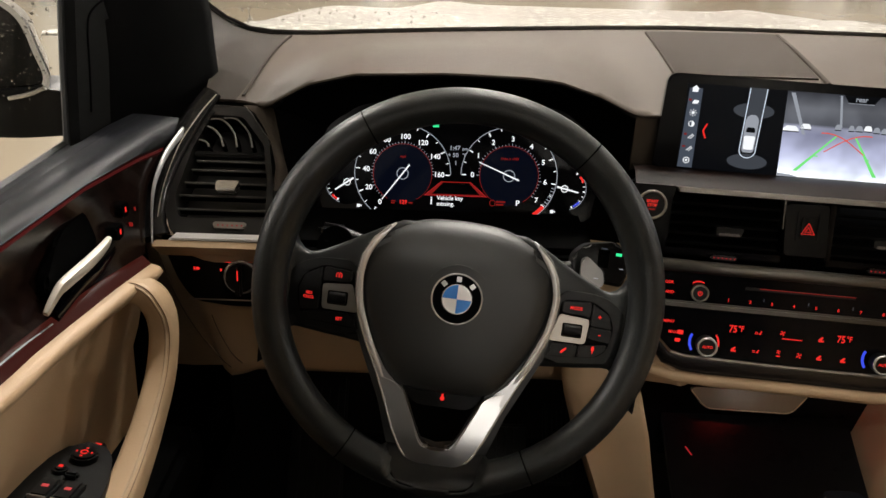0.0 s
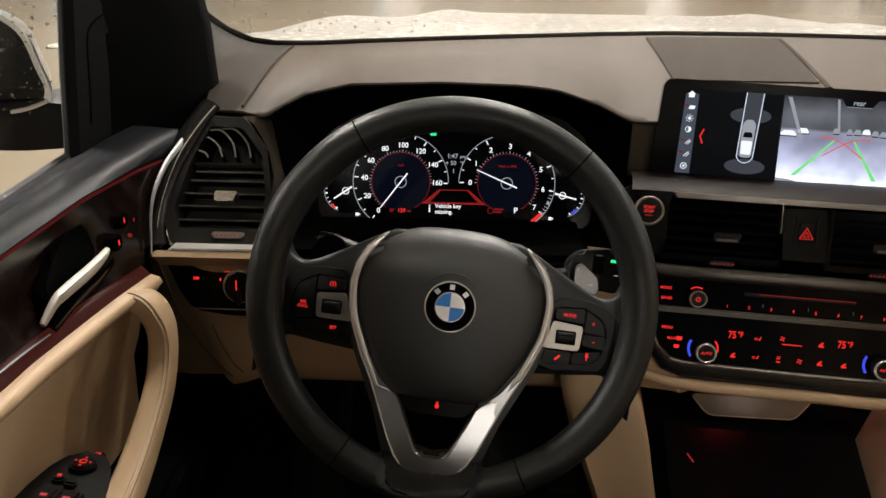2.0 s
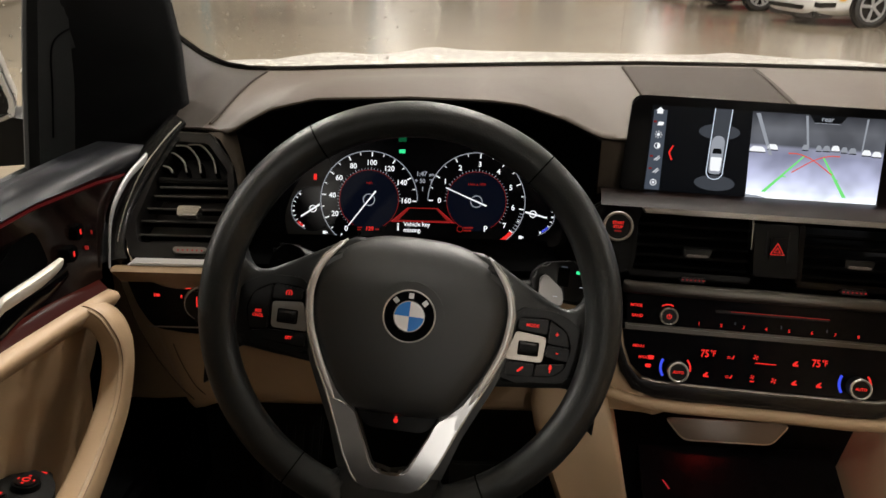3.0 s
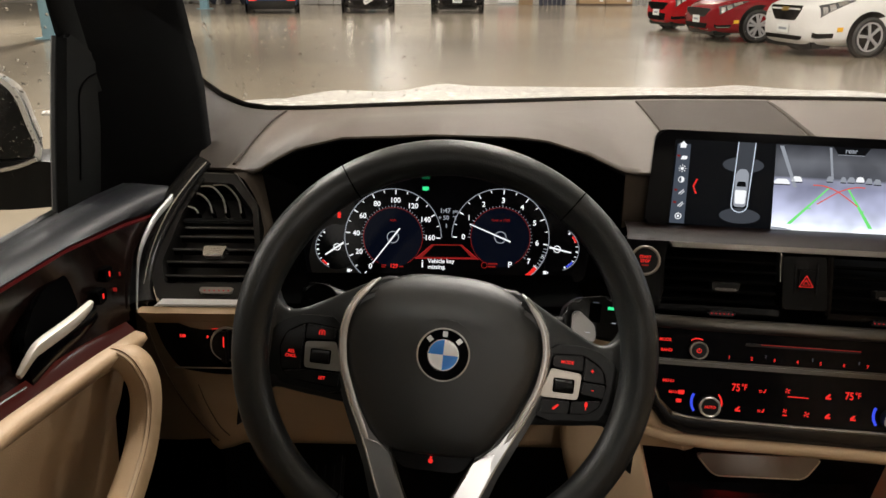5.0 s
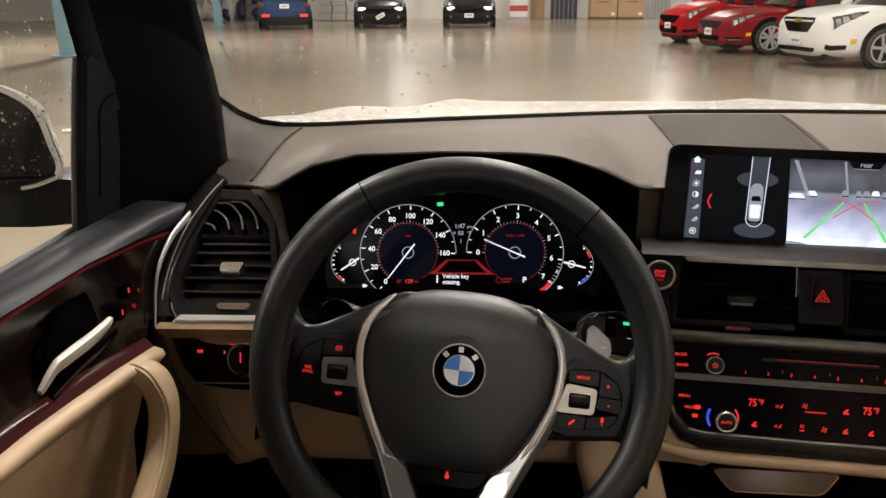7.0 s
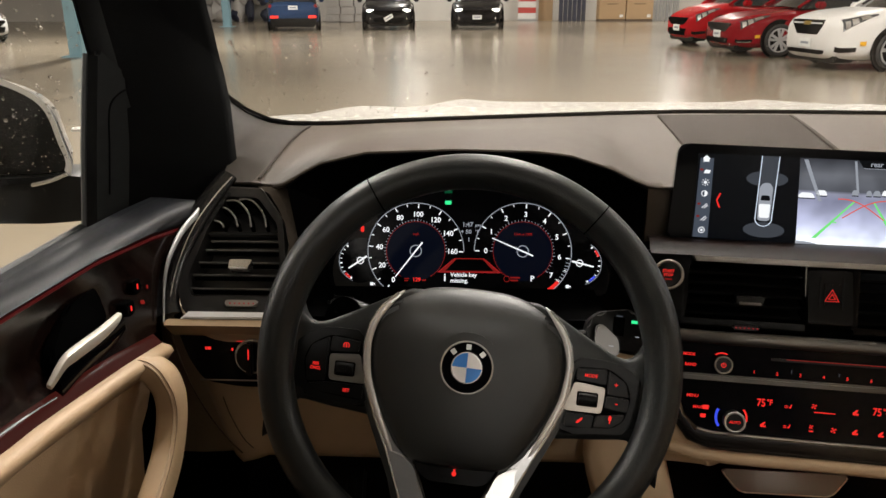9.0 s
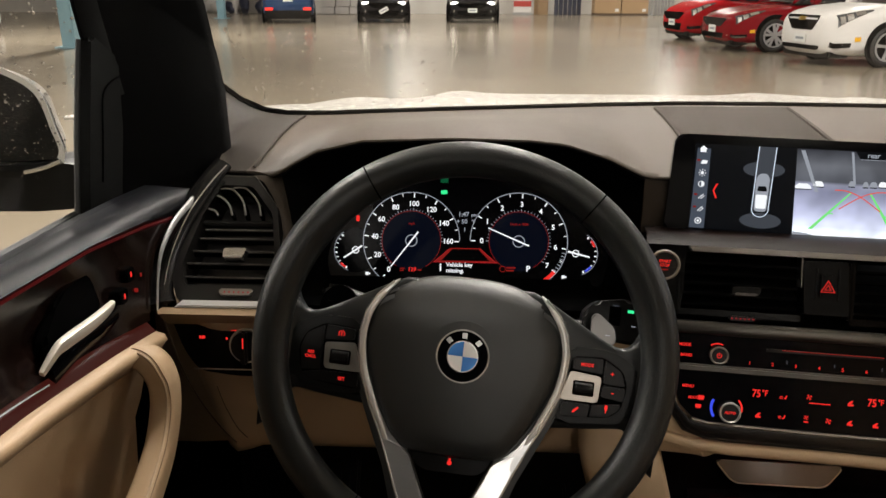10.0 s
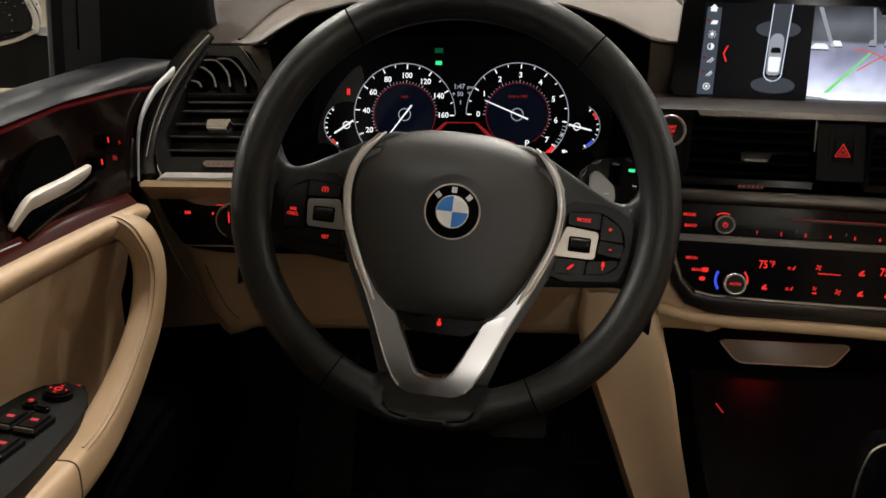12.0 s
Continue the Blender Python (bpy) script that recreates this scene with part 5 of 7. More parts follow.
# the side arms: upper and lower edge, front face and depth by distance from the hub
ARM_TOP = [(0.050, 0.066), (0.060, 0.0655), (0.0750, 0.0585), (0.0945, 0.0472), (0.1165, 0.0352), (0.130, 0.0282), (0.141, 0.0240), (0.148, 0.0242), (0.153, 0.0275), (0.157, 0.034), (0.160, 0.043), (0.164, 0.056), (0.168, 0.066), (0.176, 0.074)]
ARM_LOW = [(0.050, -0.030), (0.080, -0.0565), (0.105, -0.0535), (0.120, -0.0522), (0.140, -0.0495), (0.150, -0.0482), (0.156, -0.052), (0.160, -0.060), (0.164, -0.070), (0.168, -0.078), (0.176, -0.084)]
ARM_FRONT = [(0.050, -0.0190), (0.070, -0.0150), (0.085, -0.0118), (0.10, -0.0108), (0.15, -0.0106), (0.158, -0.0095), (0.164, -0.004), (0.170, 0.004), (0.176, 0.010)]
ARM_DEPTH = [(0.050, 0.020), (0.10, 0.024), (0.15, 0.022), (0.176, 0.018)]
trim = [(0.0700, 0.0600), (0.0835, 0.0465), (0.0920, 0.0300), (0.0953, 0.012), (0.0940, -0.008), (0.0900, -0.0260), (0.0785, -0.0540), (0.0665, -0.0775), (0.0580, -0.0960), (0.0435, -0.130), (0.0345, -0.1465), (0.0285, -0.1535), (0.0200, -0.1580), (0.0100, -0.1600), (0.0080, -0.1438), (0.0140, -0.1418), (0.0180, -0.1372), (0.0385, -0.0930), (0.0475, -0.0880), (0.0590, -0.0750), (0.0745, -0.0500), (0.0860, -0.0235), (0.0903, -0.006), (0.0918, 0.012), (0.0885, 0.029), (0.0797, 0.0450), (0.0685, 0.0580)]
forward = lambda y: 0.10 * max(0.0, -0.078 - y) - 2.4 * max(0.0, -0.126 - y) ** 2
face_in = curve([(0.0500, -0.0855, 0), (0.0385, -0.0930, 0), (0.0330, -0.1050, 0), (0.0258, -0.1205, 0), (0.0182, -0.1370, 0), (0.0142, -0.1418, 0), (0.0080, -0.1440, 0), (0.0, -0.1445, 0)], 4)
face_out = curve([(0.0640, -0.0820, 0), (0.0575, -0.0965, 0), (0.0510, -0.1120, 0), (0.0440, -0.1285, 0), (0.0350, -0.1455, 0), (0.0285, -0.1532, 0), (0.0190, -0.1580, 0), (0.0, -0.1600, 0)], 4)
for s in (1, -1):
    rows = []
    for a, b in zip(face_in, face_out):
        r = []
        for k in (0.0, 0.06, 0.2, 0.4, 0.6, 0.8, 0.94, 1.0):
            p = a.lerp(b, k)
            r.append((s * p.x, p.y, -0.0038 + forward(p.y) - 0.0006 * k))
        rows.append(r)
    part("spoke_face", sheet(rows, 0.010), spoke_silver, sw, "curved satin silver face of the spoke", angle=60)
for s in (1, -1):
    o = [(x * s, y) for x, y in trim]
    if s < 0:
        o.reverse()
    bm = prism(o, -0.016, -0.0040, 0.0016, 2)
    for v in bm.verts:
        if v.co.z > -0.012:
            # the edge stays low beneath the curved face
            v.co.z += forward(v.co.y) - 0.0030 * max(0.0, min(1.0, (-0.070 - v.co.y) / 0.012))
    part("spoke_trim", bm, spoke_silver, sw, "satin silver spoke trim")
    ridge = curve([(s * x, y, z) for x, y, z in ((0.0655, 0.0625, -0.0105), (0.0740, 0.0540, -0.0072), (0.0826, 0.0420, -0.0050), (0.0888, 0.0290, -0.0042), (0.0918, 0.0120, -0.0040), (0.0906, -0.0070, -0.0040), (0.0865, -0.0250, -0.0040), (0.0750, -0.0525, -0.0042), (0.0630, -0.0765, -0.0052), (0.0550, -0.0930, -0.0075))], 6)
    part("trim_ridge", sweep(ridge, oval(0.0030, 0.0026, 14), up=(0, 0, 1), sizes=lambda k: min(1.0, 0.25 + 5 * k, 0.3 + 3.2 * (1 - k))), ridge_silver, sw, "rounded silver flank of the spoke trim", angle=70)
    part("trim_edge", sweep([(s * x, y, -0.0046 + forward(y)) for x, y in trim[:12]], oval(0.0011, 0.0014, 8), up=(0, 0, 1)), bright_chrome, sw, "polished edge of the spoke trim")
    body = [(0.066, 0.055), (0.090, 0.042), (0.099, -0.01), (0.0965, -0.030), (0.0830, -0.060), (0.0610, -0.107), (0.0500, -0.140), (0.0455, -0.152), (0.043, -0.158), (0.0, -0.158), (0.0, -0.146), (0.018, -0.142), (0.038, -0.094), (0.05, -0.07)]
    o = [(x * s, y) for x, y in body]
    if s < 0:
        o.reverse()
    part("spoke_body", prism(o, -0.030, -0.0085, 0.004, 3), soft_black, sw, "black plastic back of the spokes")
    stations = [0.050, 0.060, 0.070, 0.080, 0.090, 0.100, 0.110, 0.120, 0.130, 0.138, 0.145, 0.151, 0.156, 0.160, 0.164, 0.168, 0.172, 0.176]
    rows = []
    for x in stations:
        yt, yb, zf, d = (lerp(x, line) for line in (ARM_TOP, ARM_LOW, ARM_FRONT, ARM_DEPTH))
        rows.append([Vector((s * x, (yt + yb) / 2 + b, zf - d / 2 + a)) for a, b in oval(d / 2, (yt - yb) / 2, 36, 0.42)])
    bm = bmesh.new()
    v = [[bm.verts.new(p) for p in r] for r in rows]
    for p, q in zip(v, v[1:]):
        for i in range(36):
            bm.faces.new((p[i], p[(i + 1) % 36], q[(i + 1) % 36], q[i]))
    bm.faces.new(v[0])
    bm.faces.new(v[-1][::-1])
    part("side_arm", bm, leather, sw, "black leather side arm that flows into the rim", angle=75)
    pod = [(0.0945, 0.0185), (0.115, 0.0215), (0.136, 0.0195), (0.153, 0.0105), (0.163, -0.004), (0.1635, -0.018), (0.157, -0.034), (0.146, -0.0425), (0.120, -0.0455), (0.0885, -0.0475), (0.0925, -0.03), (0.0965, -0.005)]
    o = [(x * s, y) for x, y in pod]
    if s < 0:
        o.reverse()
    podob = part("button_pod", prism(smooth2(o, 4), -0.030, -0.0088, 0.003, 3), black_plastic, sw, "dark button pod", angle=50)
    o = [(s * x, y) for x, y in [(0.0985, 0.0125), (0.128, 0.0145), (0.145, 0.0045), (0.1505, -0.010), (0.146, -0.031), (0.136, -0.0385), (0.0915, -0.0425), (0.096, -0.025)]]
    if s < 0:
        o.reverse()
    part("button_well", prism(fillet(o, 0.006), -0.010, -0.0078, 0.0006), groove, podob)
    bz = [(s * x, y) for x, y in [(0.0985, -0.0005), (0.1265, -0.003), (0.1250, -0.0265), (0.0905, -0.0268)]]
    if s < 0:
        bz.reverse()
    # the left bezel takes a darker metal to carry its shade
    bezel = part("roller_bezel", prism(fillet(bz, 0.003), -0.010, -0.0055, 0.0015), dull_chrome if s > 0 else dark_silver, podob, "silver roller bezel" if s > 0 else "roller bezel, darkened in colour for its shade")
    part("roller_slot", prism(fillet([(s * 0.1110 - 0.0095, -0.0215), (s * 0.1110 + 0.0095, -0.0215), (s * 0.1110 + 0.0095, -0.0085), (s * 0.1110 - 0.0095, -0.0085)], 0.002), -0.0057, -0.0050), groove, bezel)
    rl = torus(0.0001, 0.0062, n=8, m=16)
    rl = sweep([(s * 0.1110 - 0.0080, -0.0150, -0.0068), (s * 0.1110 + 0.0080, -0.0150, -0.0068)], oval(0.0058, 0.0058, 16))
    part("roller", rl, black_plastic, bezel)
    for j in range(7):
        part("roller_rib", box(s * 0.1110 - 0.0065 + 0.0018 * j, s * 0.1110 - 0.0058 + 0.0018 * j, -0.0185, -0.0115, -0.0016, -0.0006), grey_plastic, bezel)

foot = []
for d, half, z in FOOT:
    foot.append([(half * k, -d + 0.0020 * abs(k) ** 3, z - 0.0010 * abs(k) ** 6) for k in (-1, -0.97, -0.85, -0.6, -0.3, 0, 0.3, 0.6, 0.85, 0.97, 1)])
part("spoke_foot", sheet(foot, 0.018), foot_grey, sw, "black foot where the spokes meet the rim", angle=55)
# The shadow below the foot is drawn as a thin black sweep.
gap = [Vector(r[0]) for r in foot[5:9]] + [Vector(p) for p in foot[9]] + [Vector(r[-1]) for r in foot[8:4:-1]]
part("foot_shadow_line", sweep([p + Vector((0.0006 if p.x > 0 else -0.0006, -0.0008, -0.0008)) for p in gap], oval(0.0012, 0.0012, 8), up=(0, 0, 1)), groove, sw, "black line for the shadow in the gap round the spoke foot")


def wheel_button(points, text, x, y, size=0.0052, lines=1, icon=None):
    b = part("wheel_button", prism(fillet(points, 0.0022, 3), -0.0085, -0.0060, 0.0008), black_plastic, sw, "black wheel button with a red symbol")
    if icon is None:
        for i, line in enumerate(text.split("/")):
            write(line, size * 0.86, x, y - i * size * 0.9, -0.0057, lit_red, b)
    else:
        for pts in icon:
            part("icon", prism(pts, -0.0060, -0.0055), lit_red, b)
    return b


def strokes(x, y, k, kind):
    if kind == "handset":
        return [fillet([(x - 1.1 * k, y - 0.9 * k), (x - 0.5 * k, y - 1.0 * k), (x + 0.9 * k, y + 0.4 * k), (x + 1.0 * k, y + 0.9 * k), (x + 0.5 * k, y + 0.9 * k), (x - 0.9 * k, y - 0.3 * k)], 0.3 * k, 3)]
    if kind == "mic":
        return [oval_at(x, y + 0.3 * k, 0.5 * k, 0.9 * k), [(x - 0.15 * k, y - 1.3 * k), (x + 0.15 * k, y - 1.3 * k), (x + 0.15 * k, y - 0.7 * k), (x - 0.15 * k, y - 0.7 * k)]]
    return [oval_at(x, y, k, k)]


def oval_at(x, y, a, b, n=14):
    return [(x + a * math.cos(2 * math.pi * i / n), y + b * math.sin(2 * math.pi * i / n)) for i in range(n)]


wheel_button([(0.0995, 0.0115), (0.1265, 0.0135), (0.1270, -0.0005), (0.1000, 0.0012)], "MODE", 0.1125, 0.0062, 0.0048)
wheel_button([(0.1282, 0.0128), (0.1440, 0.0035), (0.1485, -0.0095), (0.1280, -0.0085)], "+", 0.1355, 0.0005, 0.0075)
wheel_button([(0.1278, -0.0098), (0.1488, -0.0108), (0.1475, -0.0230), (0.1268, -0.0205)], "-", 0.1375, -0.0157, 0.0085)
wheel_button([(0.0925, -0.0285), (0.1185, -0.0283), (0.1175, -0.0400), (0.0922, -0.0412)], "", 0, 0, icon=strokes(0.1060, -0.0345, 0.0028, "handset"))
wheel_button([(0.1200, -0.0282), (0.1265, -0.0278), (0.1460, -0.0248), (0.1445, -0.0305), (0.1350, -0.0375), (0.1190, -0.0398)], "", 0, 0, icon=strokes(0.1330, -0.0305, 0.0029, "mic"))
wheel_button([(-0.1265, 0.0135), (-0.0995, 0.0115), (-0.1000, 0.0012), (-0.1270, -0.0005)], "", 0, 0, icon=[oval_at(-0.1122, 0.0062, 0.0005, 0.0022, 8), *[[(-0.1122 + r * math.cos(radians(q)), 0.0062 + r * math.sin(radians(q))) for r, q in ((0.0031, a0), (0.0031, a0 + 40), (0.0024, a0 + 40), (0.0024, a0))] for a0 in (-40, 0, 40, 100, 140, 180)]])
wheel_button([(-0.1485, -0.0100), (-0.1440, 0.0035), (-0.1282, 0.0128), (-0.1280, -0.0285), (-0.1455, -0.0300)], "RES/CNCL", -0.1383, -0.0135, 0.0044)
wheel_button([(-0.1440, -0.0320), (-0.1270, -0.0290), (-0.0925, -0.0285), (-0.0922, -0.0412), (-0.1350, -0.0380)], "SET", -0.1075, -0.0345, 0.0048)
part("lower_panel", prism(fillet([(-0.041, -0.074), (0.041, -0.074), (0.037, -0.096), (0.026, -0.1075), (-0.026, -0.1075), (-0.037, -0.096)], 0.008), -0.036, -0.0165, 0.003), black_plastic, sw)
hb = part("heating_button", prism(fillet([(-0.0160, -0.0890), (0.0160, -0.0890), (0.0125, -0.1030), (-0.0125, -0.1030)], 0.003), -0.017, -0.0140, 0.001), black_plastic, sw, "steering wheel heating button")
for x, y in ((0, 0),):
    part("icon", prism(oval_at(-0.0004, -0.0980, 0.0022, 0.0022), -0.0140, -0.0134), lit_red, hb)
    part("icon", prism(oval_at(-0.0004, -0.0948, 0.0012, 0.0011), -0.0140, -0.0134), lit_red, hb)

# shift paddles and column
for s in (1, -1):
    o = fillet([(0.1178, 0.0505), (0.1235, 0.0542), (0.1400, 0.0415), (0.1432, 0.0270), (0.130, 0.018), (0.119, 0.022)] if s > 0 else [(-0.112, 0.020), (-0.135, 0.016), (-0.1445, 0.026), (-0.1426, 0.0365), (-0.1365, 0.0462), (-0.1270, 0.0508), (-0.1155, 0.0475), (-0.1105, 0.0410)], 0.004)
    # the left paddle is a black copy, with the shade in its colour
    part("shift_paddle", prism(o[::-1], -0.052, -0.046, 0.0015), paddle_silver if s > 0 else pit, sw, "silver shift paddle" if s > 0 else "shift paddle, blackened in colour for its shade")
    part("paddle_mark", box(s * 0.134 - 0.0022, s * 0.134 + 0.0022, 0.0335, 0.0342, -0.046, -0.0456), lit_grey if s > 0 else grey_plastic, sw)
col = thing("steering_column", WM, "black steering column cover behind the wheel", "steering column")
part("column_cover", sweep([(0, 0.0, -0.032), (0, -0.004, -0.10), (0, -0.010, -0.20), (0, -0.01, -0.27)], oval(0.066, 0.056, 24, 0.7), up=(0, 1, 0)), pit, col)
for s, mm2 in ((1, "right"), (-1, "left")):
    st = thing("control_stalk", WM, "black wiper stalk with a green light" if s > 0 else "black indicator stalk behind the wheel", "stalk")
    part("stalk_arm", sweep([(s * 0.05, 0.02, -0.075), (s * 0.10, 0.035, -0.078), (s * 0.13, 0.042, -0.078)], oval(0.008, 0.010, 12)), black_plastic, st)
    tip = part("stalk_tip", prism(fillet([(0.112, 0.030), (0.1655, 0.026), (0.1694, 0.0439), (0.1641, 0.0585), (0.1560, 0.0715), (0.1235, 0.0655), (0.1115, 0.0535)][::1], 0.006, 3), -0.090, -0.066, 0.003, 3) if s > 0 else box(-0.150, -0.118, 0.034, 0.050, -0.090, -0.074, 0.006, seg=3), black_plastic, st)
    if s > 0:
        part("green_light", box(0.1545, 0.1605, 0.0575, 0.0605, -0.066, -0.0655), lit_green, tip)
        part("mark", box(0.1595, 0.1635, 0.0445, 0.0453, -0.066, -0.0656), lit_grey, tip)
        part("lever_gap", box(0.137, 0.148, 0.044, 0.062, -0.066, -0.0655), groove, tip)
        bars(0.1425, 0.0632, -0.066, 0.006, 0.002, tip, lit_dim, 1)
        for j in range(4):
            part("icon", band(0.1705, 0.036 + 0.0058 * j, 0.0012, 0.0018, 0, 360, -0.066, -0.0656, 10), lit_dim, tip)
    else:
        bars(-0.136, 0.044, -0.074, 0.012, 0.001, tip, lit_dim, 1)

# ---- instrument cluster ----
cl = thing("instrument_cluster", CL, "digital instrument cluster with two round dials lit white", "instrument cluster")
part("screen", prism([(x * 0.995, y * 0.995) for x, y in smooth2(B, 4)], -0.012, -0.004), screen_black, cl, "black screen")
lobes = smooth2([(-0.135, 0.050), (-0.120, 0.056), (-0.116, 0.0), (-0.105, -0.050), (-0.100, -0.072), (-0.135, -0.080), (-0.160, -0.066), (-0.174, -0.030), (-0.168, 0.0), (-0.155, 0.025)], 4)
part("side_bezel", prism(lobes, -0.004, -0.0020, 0.001), bezel_grey, cl, "dark grey side bezel")
part("side_bezel", prism([(-x, y) for x, y in reversed(lobes)], -0.004, -0.0028, 0.0006), piano, cl)
part("bezel_socket", prism(fillet([(-0.160, -0.052), (-0.130, -0.056), (-0.122, -0.068), (-0.135, -0.074), (-0.155, -0.066)], 0.004), -0.0035, -0.0012), pit, cl)


def dial(cx, cy, first, step, labels, sign, needle_at, unit, arc0, arc1, numbers_r=0.0465, halves=2):
    R = 0.061
    part("dial_face", disc(cx, cy, 0.0375, -0.004, -0.0014, 48), dial_face, cl, "dark navy dial face")
    part("dial_back", disc(cx, cy, R + 0.0005, -0.004, -0.0018, 56), screen_black, cl)
    part("dial_ring", band(cx, cy, R - 0.0004, R + 0.0005, arc0, arc1, -0.0016, -0.0008, 64), lit_grey, cl, "thin white dial ring")
    part("red_ring", band(cx, cy, 0.0370, 0.0376, -60, 240, -0.0013, -0.0009, 64), dim_red, cl)
    marks = bmesh.new()
    small = bmesh.new()
    n = len(labels) - 1
    for i in range(n * halves + 1):
        a = radians(first - sign * step * i / halves)
        major = i % halves == 0
        L = 0.0055 if major else 0.0032
        w = 0.0007 if major else 0.0005
        for r0, r1, ww in ((R - 0.001 - L, R - 0.001, w),):
            c, s = math.cos(a), math.sin(a)
            prism([(cx + r0 * c - ww * s, cy + r0 * s + ww * c), (cx + r0 * c + ww * s, cy + r0 * s - ww * c), (cx + r1 * c + ww * s, cy + r1 * s - ww * c), (cx + r1 * c - ww * s, cy + r1 * s + ww * c)][::-1], -0.0016, -0.0008, bm=marks)
    for i in range(n * 5 + 1):
        a = radians(first - sign * step * i / 5)
        c, s = math.cos(a), math.sin(a)
        r0, r1, ww = (0.0380, 0.0400, 0.0003) if i % 5 else (0.0378, 0.0412, 0.0004)
        prism([(cx + r0 * c - ww * s, cy + r0 * s + ww * c), (cx + r0 * c + ww * s, cy + r0 * s - ww * c), (cx + r1 * c + ww * s, cy + r1 * s - ww * c), (cx + r1 * c - ww * s, cy + r1 * s + ww * c)][::-1], -0.0016, -0.0009, bm=small)
    part("scale_marks", marks, lit_white, cl, "white scale marks")
    part("fine_marks", small, lit_grey, cl, "fine inner scale marks")
    for i, text in enumerate(labels):
        a = radians(first - sign * step * i)
        write(text, 0.0090, cx + numbers_r * math.cos(a), cy + numbers_r * math.sin(a), -0.0008, lit_white, cl, "number")
    a = radians(needle_at)
    c, s = math.cos(a), math.sin(a)
    nd = part("needle", prism([(cx - 0.014 * c - 0.0010 * s, cy - 0.014 * s + 0.0010 * c), (cx - 0.014 * c + 0.0010 * s, cy - 0.014 * s - 0.0010 * c), (cx + 0.042 * c + 0.0006 * s, cy + 0.042 * s - 0.0006 * c), (cx + 0.042 * c - 0.0006 * s, cy + 0.042 * s + 0.0006 * c)], -0.0006, 0.0000), lit_white, cl, "white needle")
    part("hub_ring", band(cx, cy, 0.0066, 0.0077, 0, 360, -0.0010, -0.0004, 32), lit_grey, nd)
    write(unit, 0.0044, cx, cy + 0.0215, -0.0012, dim_red, cl)


dial(-0.068, 0.0005, 233.0, 29.2, ["0", "20", "40", "60", "80", "100", "120", "140", "160"], 1, 232.5, "mph", 0, 234)
dial(0.0673, 0.0015, 180.0, 31.4, ["0", "1", "2", "3", "4", "5", "6", "7"], 1, 157.0, "1/min x 1000", -56, 180, halves=2)
part("red_zone", band(0.0673, 0.0015, 0.0560, 0.0605, -56, -40, -0.0015, -0.0006, 10), lit_red, cl, "red limit zone")
bm = bmesh.new()
for i in range(7):
    a = radians(-38 + 4 * i)
    c, s = math.cos(a), math.sin(a)
    r0, r1, ww = 0.0560, 0.0605, 0.0004
    prism([(0.0673 + r0 * c + ww * s, 0.0015 + r0 * s - ww * c), (0.0673 + r1 * c + ww * s, 0.0015 + r1 * s - ww * c), (0.0673 + r1 * c - ww * s, 0.0015 + r1 * s + ww * c), (0.0673 + r0 * c - ww * s, 0.0015 + r0 * s + ww * c)], -0.0016, -0.0006, bm=bm)
part("fine_marks", bm, lit_grey, cl)
for s, needle in ((-1, 214), (1, -14)):
    cx, cy = s * 0.1385, -0.0125
    part("small_dial", disc(cx, cy, 0.0285, -0.0026, -0.0017, 40), screen_black, cl, "small black side dial")
    lo, hi = (125, 250) if s < 0 else (-75, 60)
    part("small_ring", band(cx, cy, 0.0270, 0.0276, lo, hi, -0.0018, -0.0008, 30), lit_grey, cl)
    bm = bmesh.new()
    for i in range(9):
        a = lo + (hi - lo) * (0.06 + 0.88 * i / 8)
        band(cx, cy, 0.0235, 0.0262, a - (2.2 if i % 4 == 0 else 1.1), a + (2.2 if i % 4 == 0 else 1.1), -0.0017, -0.0008, 2, bm)
    part("small_marks", bm, lit_white, cl)
    part("red_end", band(cx, cy, 0.0238, 0.0262, 222 if s < 0 else 20, 240 if s < 0 else 40, -0.0016, -0.0006, 6), lit_red, cl)
    if s > 0:
        part("blue_end", band(cx, cy, 0.0238, 0.0262, -62, -40, -0.0016, -0.0006, 6), lit_blue, cl)
    a = radians(needle if s < 0 else needle)
    c, si = math.cos(a), math.sin(a)
    nd = part("needle", prism([(cx - 0.010 * c - 0.0012 * si, cy - 0.010 * si + 0.0012 * c), (cx - 0.010 * c + 0.0012 * si, cy - 0.010 * si - 0.0012 * c), (cx + 0.018 * c + 0.0009 * si, cy + 0.018 * si - 0.0009 * c), (cx + 0.018 * c - 0.0009 * si, cy + 0.018 * si + 0.0009 * c)], -0.0006, 0.0), lit_white, cl, "small white needle")
    part("hub_ring", band(cx, cy, 0.0035, 0.0046, 0, 360, -0.0010, -0.0004, 20), lit_white, nd)
    part("icon", box(s * 0.1235 - 0.002, s * 0.1235 + 0.002, -0.0440, -0.0400, -0.0016, -0.0008), lit_white, cl)
    part("icon", box(s * 0.1235 + 0.0025, s * 0.1235 + 0.0040, -0.0430, -0.0410, -0.0016, -0.0008), lit_white, cl)
part("warning_light", prism(fillet([(-0.1385, 0.0240), (-0.1345, 0.0240), (-0.1345, 0.0315), (-0.1385, 0.0315)], 0.001, 2), -0.0018, -0.0008), lit_red, cl, "red warning light")
part("lamp_symbol", box(-0.0315, -0.0235, 0.0600, 0.0650, -0.0035, -0.0025, 0.0005), lit_green, cl, "green light symbol")
part("lamp_symbol_glow", box(-0.0325, -0.0225, 0.0745, 0.0800, -0.0035, -0.0030), lit_green_dim, cl)
write("1:47", 0.0080, -0.0025, 0.0345, -0.0030, lit_grey, cl)
